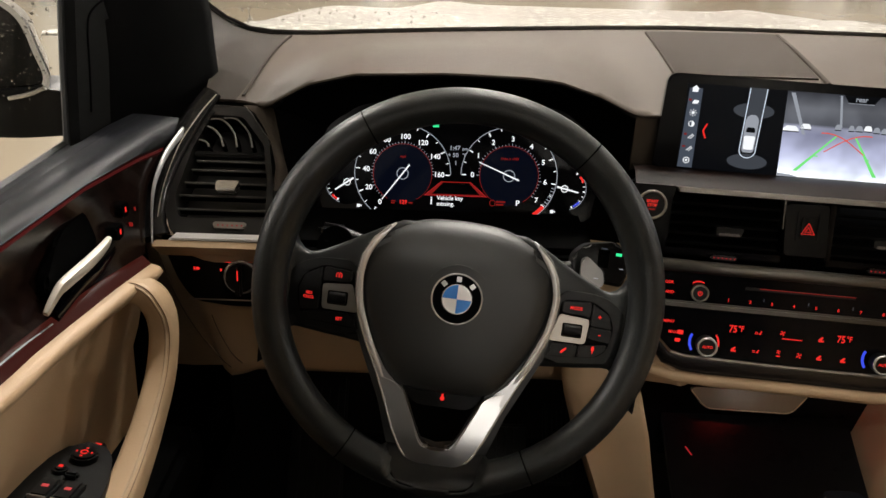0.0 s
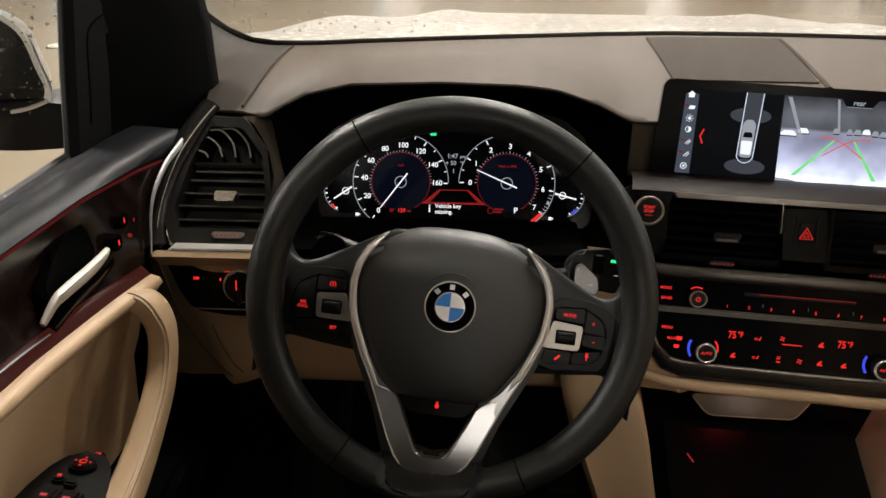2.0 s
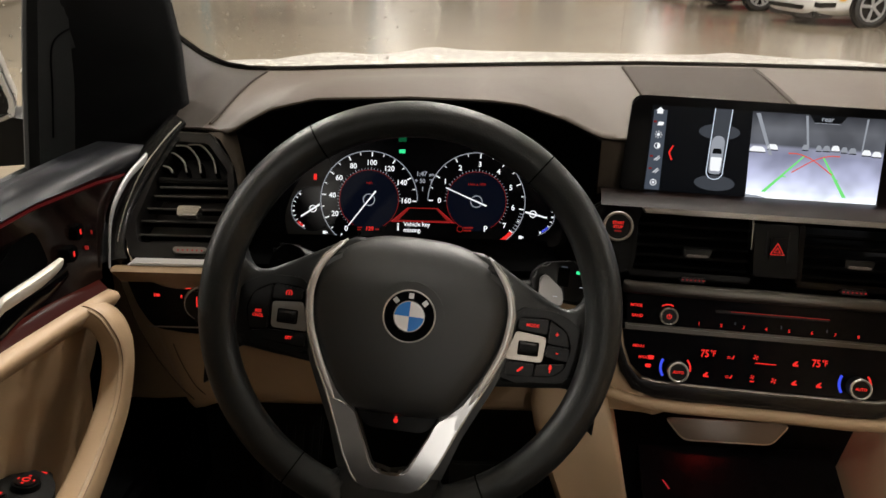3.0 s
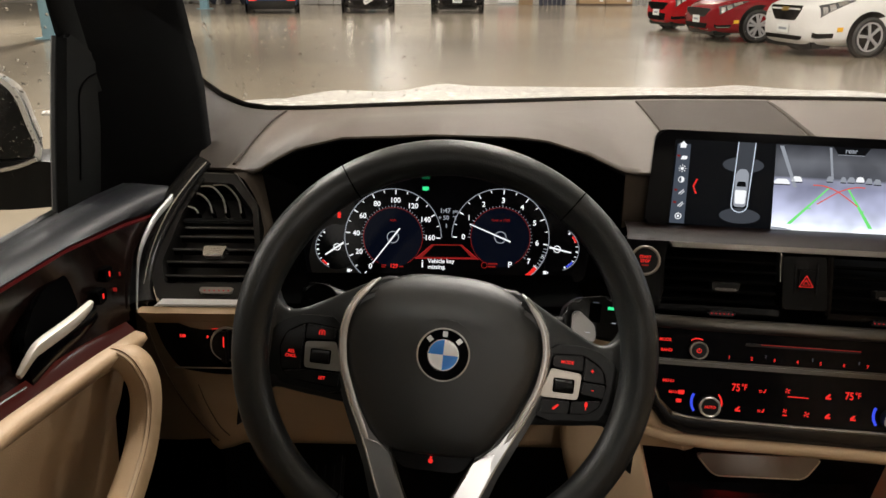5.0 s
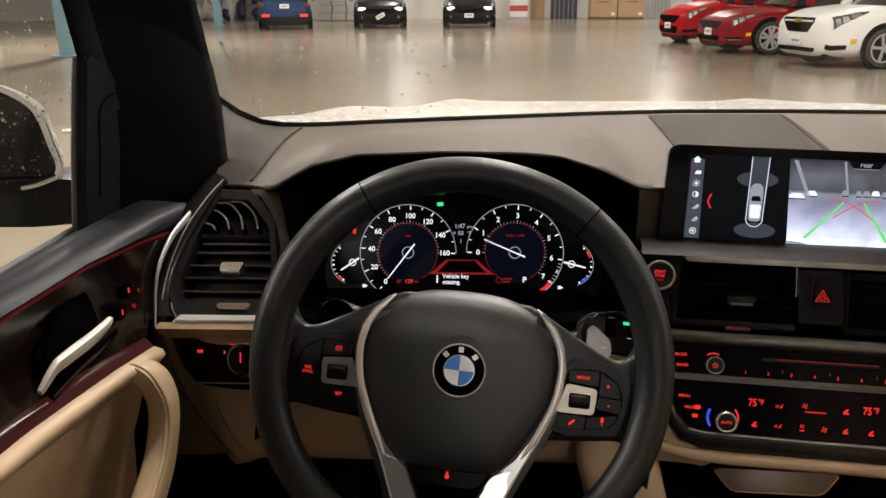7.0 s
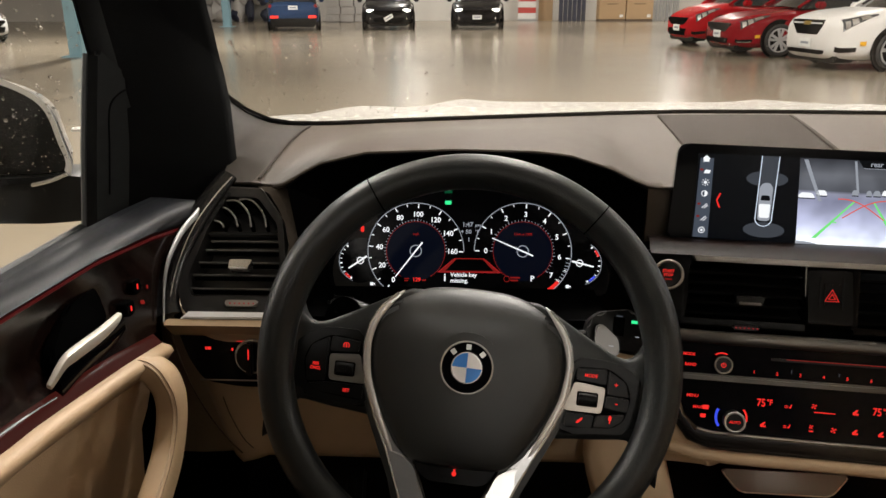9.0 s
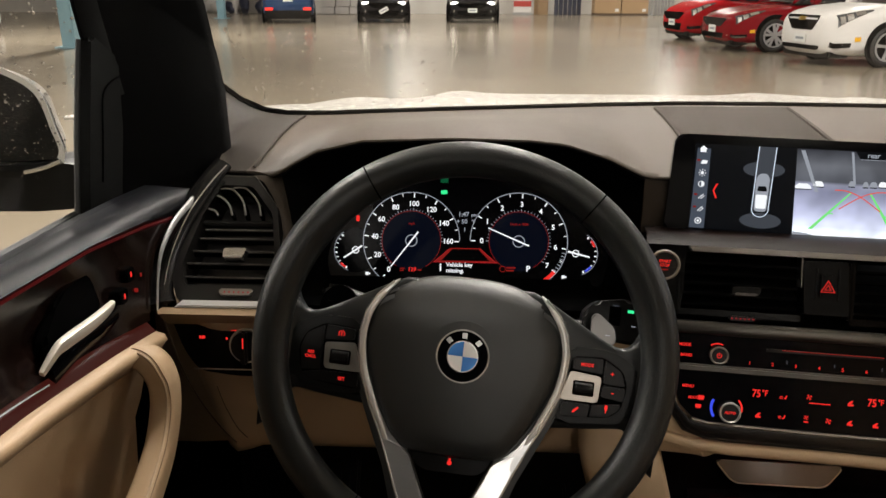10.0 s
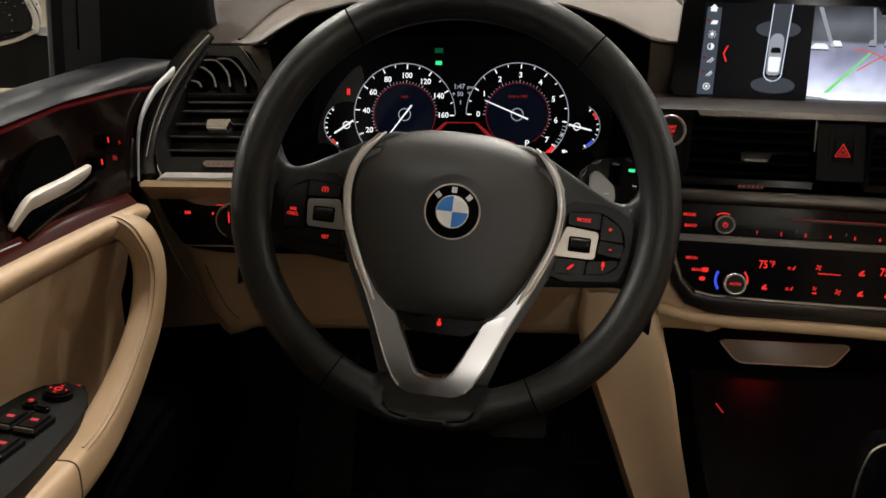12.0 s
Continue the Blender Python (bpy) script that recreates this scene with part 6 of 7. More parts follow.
write("pm", 0.0055, 0.0105, 0.0340, -0.0030, lit_grey, cl)
write("+ 50", 0.0074, -0.0045, 0.0255, -0.0030, lit_grey, cl)
write("\u00b0F", 0.0055, 0.0095, 0.0258, -0.0030, lit_grey, cl)
write("1", 0.0074, -0.0008, 0.0155, -0.0030, lit_grey, cl)
road = part("road_graphic", prism([(-0.0385, -0.0255), (0.0395, -0.0255), (0.0190, -0.0080), (-0.0180, -0.0080)], -0.0016, -0.0012), dim_red, cl, "dim red road graphic")
part("road_surface", prism([(-0.0300, -0.0240), (0.0310, -0.0240), (0.0170, -0.0092), (-0.0160, -0.0092)], -0.0012, -0.0010), screen_black, road)
part("road_base_line", box(-0.0400, 0.0410, -0.0263, -0.0256, -0.0010, -0.0007), mid_red, road)
for s in (1, -1):
    part("road_edge", prism([(s * 0.0400, -0.0260), (s * 0.0387, -0.0260), (s * 0.0181, -0.0080), (s * 0.0188, -0.0080)][::s], -0.0010, -0.0007), mid_red, road)
write("Vehicle key", 0.0072, -0.0235, -0.0292, -0.0006, lit_white, cl, align="LEFT")
write("missing.", 0.0072, -0.0235, -0.0366, -0.0006, lit_white, cl, align="LEFT")
write("i", 0.0140, -0.0305, -0.0328, -0.0006, lit_white, cl)
write("129", 0.0070, -0.0665, -0.0360, -0.0010, lit_red, cl)
bars(-0.0790, -0.0360, -0.0012, 0.006, 0.005, cl, dim_red, 2)
bars(-0.0570, -0.0365, -0.0012, 0.005, 0.003, cl, dim_red, 1)
part("warning_symbol", band(0.0475, -0.0335, 0.0032, 0.0040, 0, 360, -0.0014, -0.0010, 20), dim_red, cl)
bars(0.0580, -0.0335, -0.0012, 0.012, 0.007, cl, dim_red, 2)
write("P", 0.0100, 0.0795, -0.0330, -0.0008, lit_white, cl)

# ---- centre display ----
DM = panel((0.33, 0.955, 1.089), 13, -7.5, -1.0)
dp = thing("centre_display", DM, "wide centre display that shows a parking camera view", "display")
part("housing", prism(fillet([(-0.0385, -0.1010), (0.2775, -0.1010), (0.2740, 0.0170), (-0.0330, 0.0170)], 0.013), -0.016, -0.0005, 0.003, 3), piano, dp, "gloss black display housing")
part("screen", prism([(-0.0100, -0.0925), (0.2485, -0.0925), (0.2485, 0.0062), (-0.0100, 0.0062)], -0.0010, 0.0004), panel_black, dp, "dark screen")
part("display_foot", box(0.02, 0.22, -0.125, -0.095, -0.045, -0.012, 0.004), black_plastic, dp)
part("menu_bar", prism([(-0.0095, -0.0920), (0.0075, -0.0920), (0.0075, 0.0010), (-0.0075, 0.0010)], 0.0004, 0.0006), side_bar, dp, "slate side menu bar")
part("home_icon", prism([(-0.0042, -0.0035), (0.0024, -0.0035), (0.0024, 0.0002), (0.0036, 0.0002), (-0.0009, 0.0042), (-0.0054, 0.0002), (-0.0042, 0.0002)], 0.0007, 0.0010), lit_white, dp)
for i, y in enumerate((-0.0145, -0.0275, -0.0405, -0.0545, -0.0690, -0.0835)):
    if i in (0, 3, 4):
        part("icon", box(-0.0070, -0.0035, y + 0.0005, y + 0.0028, 0.0007, 0.0009), dim_red, dp)
        part("icon", prism(fillet([(-0.0030, y - 0.0025), (0.0040, y - 0.0025), (0.0050, y + 0.0015), (-0.0010, y + 0.0020)], 0.001, 2) if i == 0 else [(-0.0025, y - 0.0030), (-0.0012, y - 0.0030), (0.0042, y + 0.0024), (0.0030, y + 0.0024)], 0.0007, 0.0009), lit_white, dp)
        if i:
            part("icon", prism([(0.0003, y - 0.0035), (0.0014, y - 0.0035), (0.0052, y + 0.0006), (0.0042, y + 0.0008)], 0.0007, 0.0009), lit_white, dp)
    elif i == 1:
        part("icon", disc(0.0, y, 0.0019, 0.0007, 0.0009, 16), lit_white, dp)
        for a in range(8):
            part("icon", box(0.0028, 0.0044, -0.0004, 0.0004, 0.0007, 0.0009), lit_white, dp, m=Matrix.Translation((0, y, 0)) @ Matrix.Rotation(a * math.pi / 4, 4, "Z"))
    elif i == 2:
        part("icon", band(0.0, y, 0.0028, 0.0036, 0, 360, 0.0007, 0.0009, 20), lit_white, dp)
        part("icon", band(0.0, y, 0.0, 0.0028, -90, 90, 0.0007, 0.0009, 10), lit_white, dp)
    else:
        part("icon", band(0.0, y, 0.0030, 0.0040, 0, 360, 0.0007, 0.0009, 8), lit_white, dp)
        part("icon", disc(0.0, y, 0.0015, 0.0007, 0.0009, 12), lit_white, dp)
for s in (1, -1):
    part("chevron", prism([(0.0135, -0.0475), (0.0152, -0.0475), (0.0190, -0.0475 + s * 0.0085), (0.0170, -0.0475 + s * 0.0085)][::-s], 0.0007, 0.0010), lit_red, dp)
# top view of the car
for s in (1, -1):
    part("sensor_fan", prism(oval_at(0.0680 + (0.0012 if s < 0 else 0), -0.0200 if s > 0 else -0.0790, 0.0230, 0.0090, 24), 0.0005, 0.0006), lit_dim, dp, "dim grey sensor area")
part("path_band", prism([(0.0590, -0.0670), (0.0765, -0.0670), (0.0800, 0.0062), (0.0600, 0.0062)], 0.0006, 0.0007), lit_dim, dp)
for x0, x1 in ((0.0580, 0.0602), (0.0762, 0.0792)):
    part("path_line", prism([(x0, -0.0660), (x0 + 0.0009, -0.0670), (x1 + 0.0009, 0.0062), (x1, 0.0062)], 0.0007, 0.0009), lit_sky, dp)
part("path_line", band(0.0677, -0.0655, 0.0088, 0.0097, 180, 360, 0.0007, 0.0009, 16), lit_sky, dp)
part("car_top_view", prism(fillet([(0.0610, -0.0685), (0.0745, -0.0685), (0.0755, -0.0300), (0.0720, -0.0245), (0.0645, -0.0245), (0.0605, -0.0300)], 0.004, 4), 0.0008, 0.0010), lit_grey, dp, "pale car seen from above")
part("car_hood", prism(fillet([(0.0622, -0.0650), (0.0735, -0.0650), (0.0742, -0.0490), (0.0615, -0.0490)], 0.002, 3), 0.0010, 0.0012), lit_white, dp)
part("car_glass", prism(fillet([(0.0625, -0.0450), (0.0735, -0.0450), (0.0722, -0.0390), (0.0635, -0.0390)], 0.0015, 3), 0.0010, 0.0012), panel_black, dp)


def picture_material():
    """The camera picture: a grey hall above, a pale floor that brightens towards the bumper."""
    m = bpy.data.materials.new("camera_picture")
    m.use_nodes = True
    t = m.node_tree
    p = t.nodes["Principled BSDF"]
    p.inputs["Base Color"].default_value = (0.002, 0.002, 0.002, 1)
    p.inputs["Specular IOR Level"].default_value = 0.03
    p.inputs["Emission Strength"].default_value = 1.2
    co = t.nodes.new("ShaderNodeTexCoord")
    sep = t.nodes.new("ShaderNodeSeparateXYZ")
    t.links.new(co.outputs["Object"], sep.inputs[0])
    mr = t.nodes.new("ShaderNodeMapRange")
    mr.inputs["From Min"].default_value, mr.inputs["From Max"].default_value = -0.0925, 0.0062
    t.links.new(sep.outputs["Y"], mr.inputs["Value"])
    ramp = t.nodes.new("ShaderNodeValToRGB")
    stops = [(0.0, (1.0, 1.0, 1.0)), (0.06, (0.85, 0.92, 1.0)), (0.12, (0.62, 0.66, 0.82)), (0.30, (0.40, 0.42, 0.58)), (0.52, (0.22, 0.23, 0.33)), (0.60, (0.24, 0.25, 0.33)), (0.635, (0.075, 0.08, 0.095)), (0.82, (0.10, 0.105, 0.12)), (1.0, (0.03, 0.032, 0.04))]
    e = ramp.color_ramp.elements
    while len(e) < len(stops):
        e.new(0.5)
    for el, (pos, c) in zip(e, stops):
        el.position, el.color = pos, (*c, 1)
    t.links.new(mr.outputs[0], ramp.inputs[0])
    n = t.nodes.new("ShaderNodeTexNoise")
    n.inputs["Scale"].default_value = 24
    n.inputs["Detail"].default_value = 2
    t.links.new(co.outputs["Object"], n.inputs["Vector"])
    k = t.nodes.new("ShaderNodeMapRange")
    k.inputs["From Min"].default_value, k.inputs["From Max"].default_value = 0.35, 0.7
    k.inputs["To Min"].default_value, k.inputs["To Max"].default_value = 0.8, 1.35
    t.links.new(n.outputs["Fac"], k.inputs["Value"])
    mul = t.nodes.new("ShaderNodeVectorMath")
    mul.operation = "SCALE"
    t.links.new(ramp.outputs["Color"], mul.inputs[0])
    t.links.new(k.outputs[0], mul.inputs["Scale"])
    t.links.new(mul.outputs[0], p.inputs["Emission Color"])
    return m


pic = part("camera_view", prism([(0.1055, -0.0925), (0.2480, -0.0925), (0.2480, 0.0062), (0.1020, 0.0062)], 0.0004, 0.0006), picture_material(), dp, "bright rear camera picture of the hall")
part("view_column", prism([(0.1255, -0.0420), (0.1290, -0.0420), (0.1105, 0.0045), (0.1060, 0.0045)], 0.0006, 0.0008), lit_grey, pic)
part("view_column", prism([(0.1655, -0.0310), (0.1680, -0.0310), (0.1625, 0.0050), (0.1600, 0.0050)], 0.0006, 0.0008), lit_grey, pic)
part("view_post", prism([(0.2240, -0.0310), (0.2255, -0.0310), (0.2275, 0.0050), (0.2255, 0.0050)], 0.0006, 0.0008), lit_grey, pic)
for x, y, w in ((0.1125, -0.0360, 0.018), (0.1285, -0.0325, 0.012), (0.1640, -0.0305, 0.007), (0.1785, -0.0305, 0.006), (0.1870, -0.0302, 0.008), (0.1965, -0.0295, 0.009), (0.2060, -0.0305, 0.007), (0.2150, -0.0310, 0.008), (0.2300, -0.0320, 0.010), (0.2410, -0.0330, 0.010)):
    c = part("view_car", prism(fillet([(x - w / 2, y - 0.003), (x + w / 2, y - 0.003), (x + w * 0.42, y + 0.0005), (x + w * 0.25, y + 0.003), (x - w * 0.3, y + 0.003), (x - w / 2, y)], 0.001, 2), 0.0006, 0.0008), lit_white if w > 0.008 else lit_grey, pic)
    part("view_shadow", box(x - w / 2, x + w / 2, y - 0.0042, y - 0.003, 0.0006, 0.0008), panel_black, c)
for pts in ([(0.1218, -0.0845), (0.1263, -0.0845), (0.1650, -0.0405), (0.1630, -0.0405)], [(0.1855, -0.0405), (0.1835, -0.0405), (0.2106, -0.0845), (0.2151, -0.0845)]):
    part("guide_line", prism(pts, 0.0008, 0.0010), guide_green, pic, "green guide line")
for x0, x1, y in ((0.1425, 0.1470, -0.0655), (0.1995, 0.2040, -0.0655)):
    part("guide_line", box(x0, x1, y - 0.0006, y + 0.0006, 0.0008, 0.0010), guide_green, pic)
for s in (1, -1):
    c = curve([(0.1745 - s * 0.028, -0.0385, 0.0010), (0.1745 - s * 0.016, -0.0390, 0.0010), (0.1745, -0.0450, 0.0010), (0.1745 + s * 0.022, -0.0600, 0.0010)], 6)
    part("guide_curve", sweep(c, oval(0.0006, 0.0002, 6)), guide_red, pic, "red guide curve")
part("view_bumper", prism([(0.1055, -0.0925), (0.1330, -0.0925), (0.1200, -0.0895), (0.1055, -0.0885)], 0.0008, 0.0010), lit_grey, pic)
tag = part("view_tag", prism([(0.1640, 0.0062), (0.1700, -0.0025), (0.1980, -0.0025), (0.2040, 0.0062)], 0.0008, 0.0010), panel_black, pic)
part("tag_line", box(0.1700, 0.1980, -0.0030, -0.0024, 0.0010, 0.0011), lit_grey, tag)
write("rear", 0.0078, 0.1835, 0.0020, 0.0012, lit_grey, tag)

# ---- centre stack ----
SM = panel((0.36, 0.851, 0.919), 18, -7.5)
stack = thing("centre_stack", SM, "black centre stack with silver strips over a tan edge", "console panel")
C = 0.089
rim_gloss = textured(material("dark_brown_gloss_trim", (0.010, 0.0088, 0.008), 0.24, spec=0.36), 30, 0.2, 0.0, None, 0.04)
# Silver trim that mirrors a dark cabin: its shade is put into the colour.
shaded_chrome = textured(material("shaded_chrome", (0.13, 0.125, 0.12), 0.34, 0.9), 30, 0.08)
band_silver = textured(material("satin_band_silver", (0.10, 0.094, 0.086), 0.38, 0.9), 30, 0.08, 0.05, 500)
stack_black = textured(material("black_stack_plastic", (0.0025, 0.0025, 0.0025), 0.4, spec=0.1), 20, 0.15)
ledge_wood = textured(material("dark_ledge_wood", (0.0072, 0.0036, 0.0027), 0.45, spec=0.1), 60, 0.4, 0.05, 300, stretch=(6, 1, 6))
both = lambda u: (u, 2 * C - u)
part("wood_ledge", sheet([[(u, 0.079, -0.004) for u in (-0.105, -0.06, 0.0, 0.1, 0.2, 0.28)], [(u, 0.092, -0.018) for u in (-0.105, -0.06, 0.0, 0.1, 0.2, 0.28)], [(u, 0.100, -0.055) for u in (-0.105, -0.06, 0.0, 0.1, 0.2, 0.28)]], 0.006), ledge_wood, stack, "dark wood ledge under the display", angle=60)
part("ledge_front", prism([(-0.105, 0.062), (-0.062, 0.062), (-0.058, 0.0795), (-0.100, 0.0795)], -0.03, -0.004, 0.002), piano, stack)
# darker silver here carries the shade on the strip
part("chrome_strip", prism([(-0.0590, 0.0790), (0.238, 0.0790), (0.234, 0.0730), (-0.0545, 0.0730)][::-1], -0.02, 0.001, 0.001), dark_silver, stack, "silver strip under the ledge, coloured dark for its shade")
part("backing", prism([(-0.105, -0.075), (0.283, -0.075), (0.283, 0.073), (-0.105, 0.073)], -0.08, -0.045), pit, stack)
part("start_surround", prism(smooth2([(-0.112, 0.078), (-0.066, 0.078), (-0.062, 0.055), (-0.064, 0.010), (-0.080, 0.004), (-0.112, 0.006)], 4), -0.04, -0.006, 0.003), stack_black, stack)
for u0, u1, flipu in ((-0.064, 0.060, 1), (0.118, 0.242, -1)):
    for i in range(5):
        v = 0.0635 - 0.0115 * i
        part("vent_slat", box(u0, u1, -0.0015, 0.0015, -0.010, 0.010, 0.001), stack_black, stack, m=Matrix.Translation((0, v, -0.016)) @ Matrix.Rotation(radians(24), 4, "X"))
    part("vent_frame", prism([(u0 - 0.004, 0.0015), (u1 + 0.004, 0.0015), (u1 + 0.004, 0.0085), (u0 - 0.004, 0.0085)], -0.03, -0.004, 0.002), piano, stack)
    part("vent_cheek", box(u0 - 0.006, u0, 0.004, 0.072, -0.04, -0.004, 0.002), piano, stack)
    cu = (u0 + u1) / 2 + flipu * 0.006
    k = part("vent_slider", prism(fillet([(cu - 0.015, 0.0275), (cu + 0.013, 0.0275), (cu + 0.016, 0.0365), (cu - 0.015, 0.0365)], 0.002), -0.012, 0.003, 0.0015), black_plastic, stack, "black vent slider")
    part("slider_lip", box(cu - 0.012, cu + 0.012, 0.0270, 0.0300, -0.002, 0.005, 0.001), shaded_chrome, k)
    k = part("thumb_wheel", box(cu - 0.0165, cu + 0.0125, -0.0016, 0.0036, -0.006, 0.001, 0.002), black_plastic, stack, "dark thumb wheel with red dots")
    for i in range(6):
        part("dot", box(cu - 0.0138 + 0.0045 * i, cu - 0.0124 + 0.0045 * i, 0.0004, 0.0018, 0.001, 0.0014), mid_red, k)
hz = part("hazard_column", prism(fillet([(0.0665, 0.0105), (0.1125, 0.0110), (0.1095, 0.0700), (0.0630, 0.0690)], 0.003), -0.03, -0.003, 0.0015), stack_black, stack, "black hazard switch column")
for u in both(0.0775):
    part("column_edge", box(u - 0.0010, u + 0.0010, 0.028, 0.062, -0.003, -0.001, 0.0005), grey_plastic, hz)
part("column_side", prism([(0.0612, 0.040), (0.0622, 0.040), (0.0620, 0.0725), (0.0604, 0.0725)], -0.02, -0.001), shaded_chrome, hz)
hb = part("hazard_button", box(0.0800, 0.0980, 0.0300, 0.0560, -0.003, 0.0, 0.0015), stack_black, stack, "hazard button with a red triangle")
for r0, r1, mat in ((0.0078, 0.0088, lit_red), (0.0034, 0.0042, lit_red)):
    bm = bmesh.new()
    band(0.0886, 0.0405, r0, r1, 90, 450, 0.0, 0.0006, 3, bm)
    part("triangle", bm, mat, hb, "lit red triangle")
sb = thing("start_button", SM @ Matrix.Translation((-0.0844, 0.0557, 0)), "round start button with red letters and a silver ring", "button")
part("ring", torus(0.0155, 0.0017, (0, 0, -0.001), 48, 10), dull_chrome, sb, "silver ring")
part("ring_seat", disc(0, 0, 0.0168, -0.02, -0.003, 40, 0.001), shaded_chrome, sb)
part("button_face", disc(0, 0, 0.0142, -0.012, -0.0005, 40, 0.001), black_plastic, sb)
write("START", 0.0044, 0, 0.0040, -0.0002, lit_red, sb)
write("STOP", 0.0044, 0, -0.0006, -0.0002, lit_red, sb)
bars(0, -0.0052, -0.0004, 0.008, 0.0026, sb, dim_red, 1)
part("satin_band", sweep([(-0.070, -0.0115, -0.008), (-0.062, -0.0115, -0.001), (0.0, -0.0115, 0.003), (C, -0.0110, 0.004), (0.178, -0.0115, 0.003), (0.240, -0.0115, -0.001), (0.248, -0.0115, -0.008)], oval(0.0075, 0.006, 14, 0.7), up=(0, 0, 1)), band_silver, stack, "satin silver band")

radio = thing("radio_panel", SM, "gloss black radio panel with red numbers and a power knob", "radio")
part("face", prism(fillet([(-0.066, -0.0525), (0.244, -0.0525), (0.246, -0.0200), (-0.068, -0.0200)], 0.003), -0.04, -0.002, 0.001), piano, radio, "gloss black face")
part("disc_slot", box(0.030, 0.150, -0.0335, -0.0300, -0.002, -0.0012, 0.0003), black_plastic, radio)
part("slot_light", box(0.046, 0.150, -0.0312, -0.0304, -0.0012, -0.0008), dim_red, radio, "dim red light line")
k = part("power_knob", disc(-0.0216, -0.0405, 0.0094, -0.002, 0.010, 40, 0.002), black_plastic, radio, "power knob with a silver ring")
part("knob_ring", torus(0.0090, 0.0011, (-0.0216, -0.0405, 0.0095), 40, 8), dull_chrome, k)
part("icon", band(-0.0216, -0.0405, 0.0020, 0.0027, 120, 420, 0.0100, 0.0105, 20), lit_red, k)
part("icon", box(-0.0220, -0.0212, -0.0405, -0.0375, 0.0100, 0.0105), lit_red, k)
part("knob_glow", band(-0.0216, -0.0405, 0.0112, 0.0126, 62, 128, -0.002, -0.0014, 10), lit_red, radio)
write("MODE", 0.0046, -0.0570, -0.0320, -0.0016, lit_red, radio)
write("BAND", 0.0046, -0.0550, -0.0437, -0.0016, lit_red, radio)
for i in range(8):
    write(str(i + 1), 0.0052, 0.0130 + 0.0241 * i, -0.0473, -0.0016, lit_red, radio, "number")
for u in (0.0515, 0.1005, 0.1485):
    part("mark", box(u, u + 0.001, -0.0455, -0.0420, -0.002, -0.0016), lit_dim, radio)
part("silver_strip", prism([(-0.067, -0.0600), (0.245, -0.0600), (0.246, -0.0530), (-0.068, -0.0530)], -0.03, 0.0005, 0.002), band_silver, stack, "satin silver strip")

climate = thing("climate_panel", SM, "gloss black climate panel with red symbols and two knobs", "climate control")
outer = [(-0.070, -0.0605), (-0.066, -0.080), (-0.058, -0.100), (-0.045, -0.1125), (-0.028, -0.1165), (C, -0.1175)]
shape = outer + [(2 * C - u, v) for u, v in reversed(outer[:-1])]
part("face", prism(shape, -0.04, -0.003, 0.001), piano, climate, "gloss black face")
part("silver_rim", sweep([Vector((u, v - 0.0015, -0.001)) for u, v in [(-0.045, -0.1135), (-0.028, -0.1165), (0.0, -0.1172), (C, -0.1178), (0.178, -0.1172), (0.206, -0.1165), (0.223, -0.1135)]], oval(0.0022, 0.003, 8), up=(0, 0, 1)), dull_chrome, climate, "satin silver rim")
half_in = [(-0.0735, -0.058), (-0.0690, -0.080), (-0.0605, -0.101), (-0.0465, -0.1165), (-0.028, -0.1198), (0.0, -0.1205), (0.045, -0.1208)]
half_out = [(-0.0800, -0.058), (-0.0770, -0.085), (-0.0690, -0.110), (-0.0540, -0.130), (-0.030, -0.1375), (0.0, -0.1388), (0.045, -0.1385)]
round_trip = lambda side, z, k: [(u * (1 - k) + a * k, v * (1 - k) + b * k, z) for (u, v), (a, b) in side] + [(2 * C - u * (1 - k) - a * k, v * (1 - k) + b * k, z) for (u, v), (a, b) in reversed(side)]
pairs = list(zip(half_in, half_out))
part("outer_rim", sheet([round_trip(pairs, -0.006, 0.0), round_trip(pairs, -0.0015, 0.04), round_trip(pairs, -0.0010, 0.5), round_trip(pairs, -0.004, 0.95), round_trip(pairs, -0.010, 1.0)]), rim_gloss, climate, "dark gloss outer rim", angle=60)
write("MENU", 0.0046, -0.0510, -0.0785, -0.0026, lit_red, climate)
write("MAX", 0.0046, -0.0450, -0.0910, -0.0026, lit_red, climate)


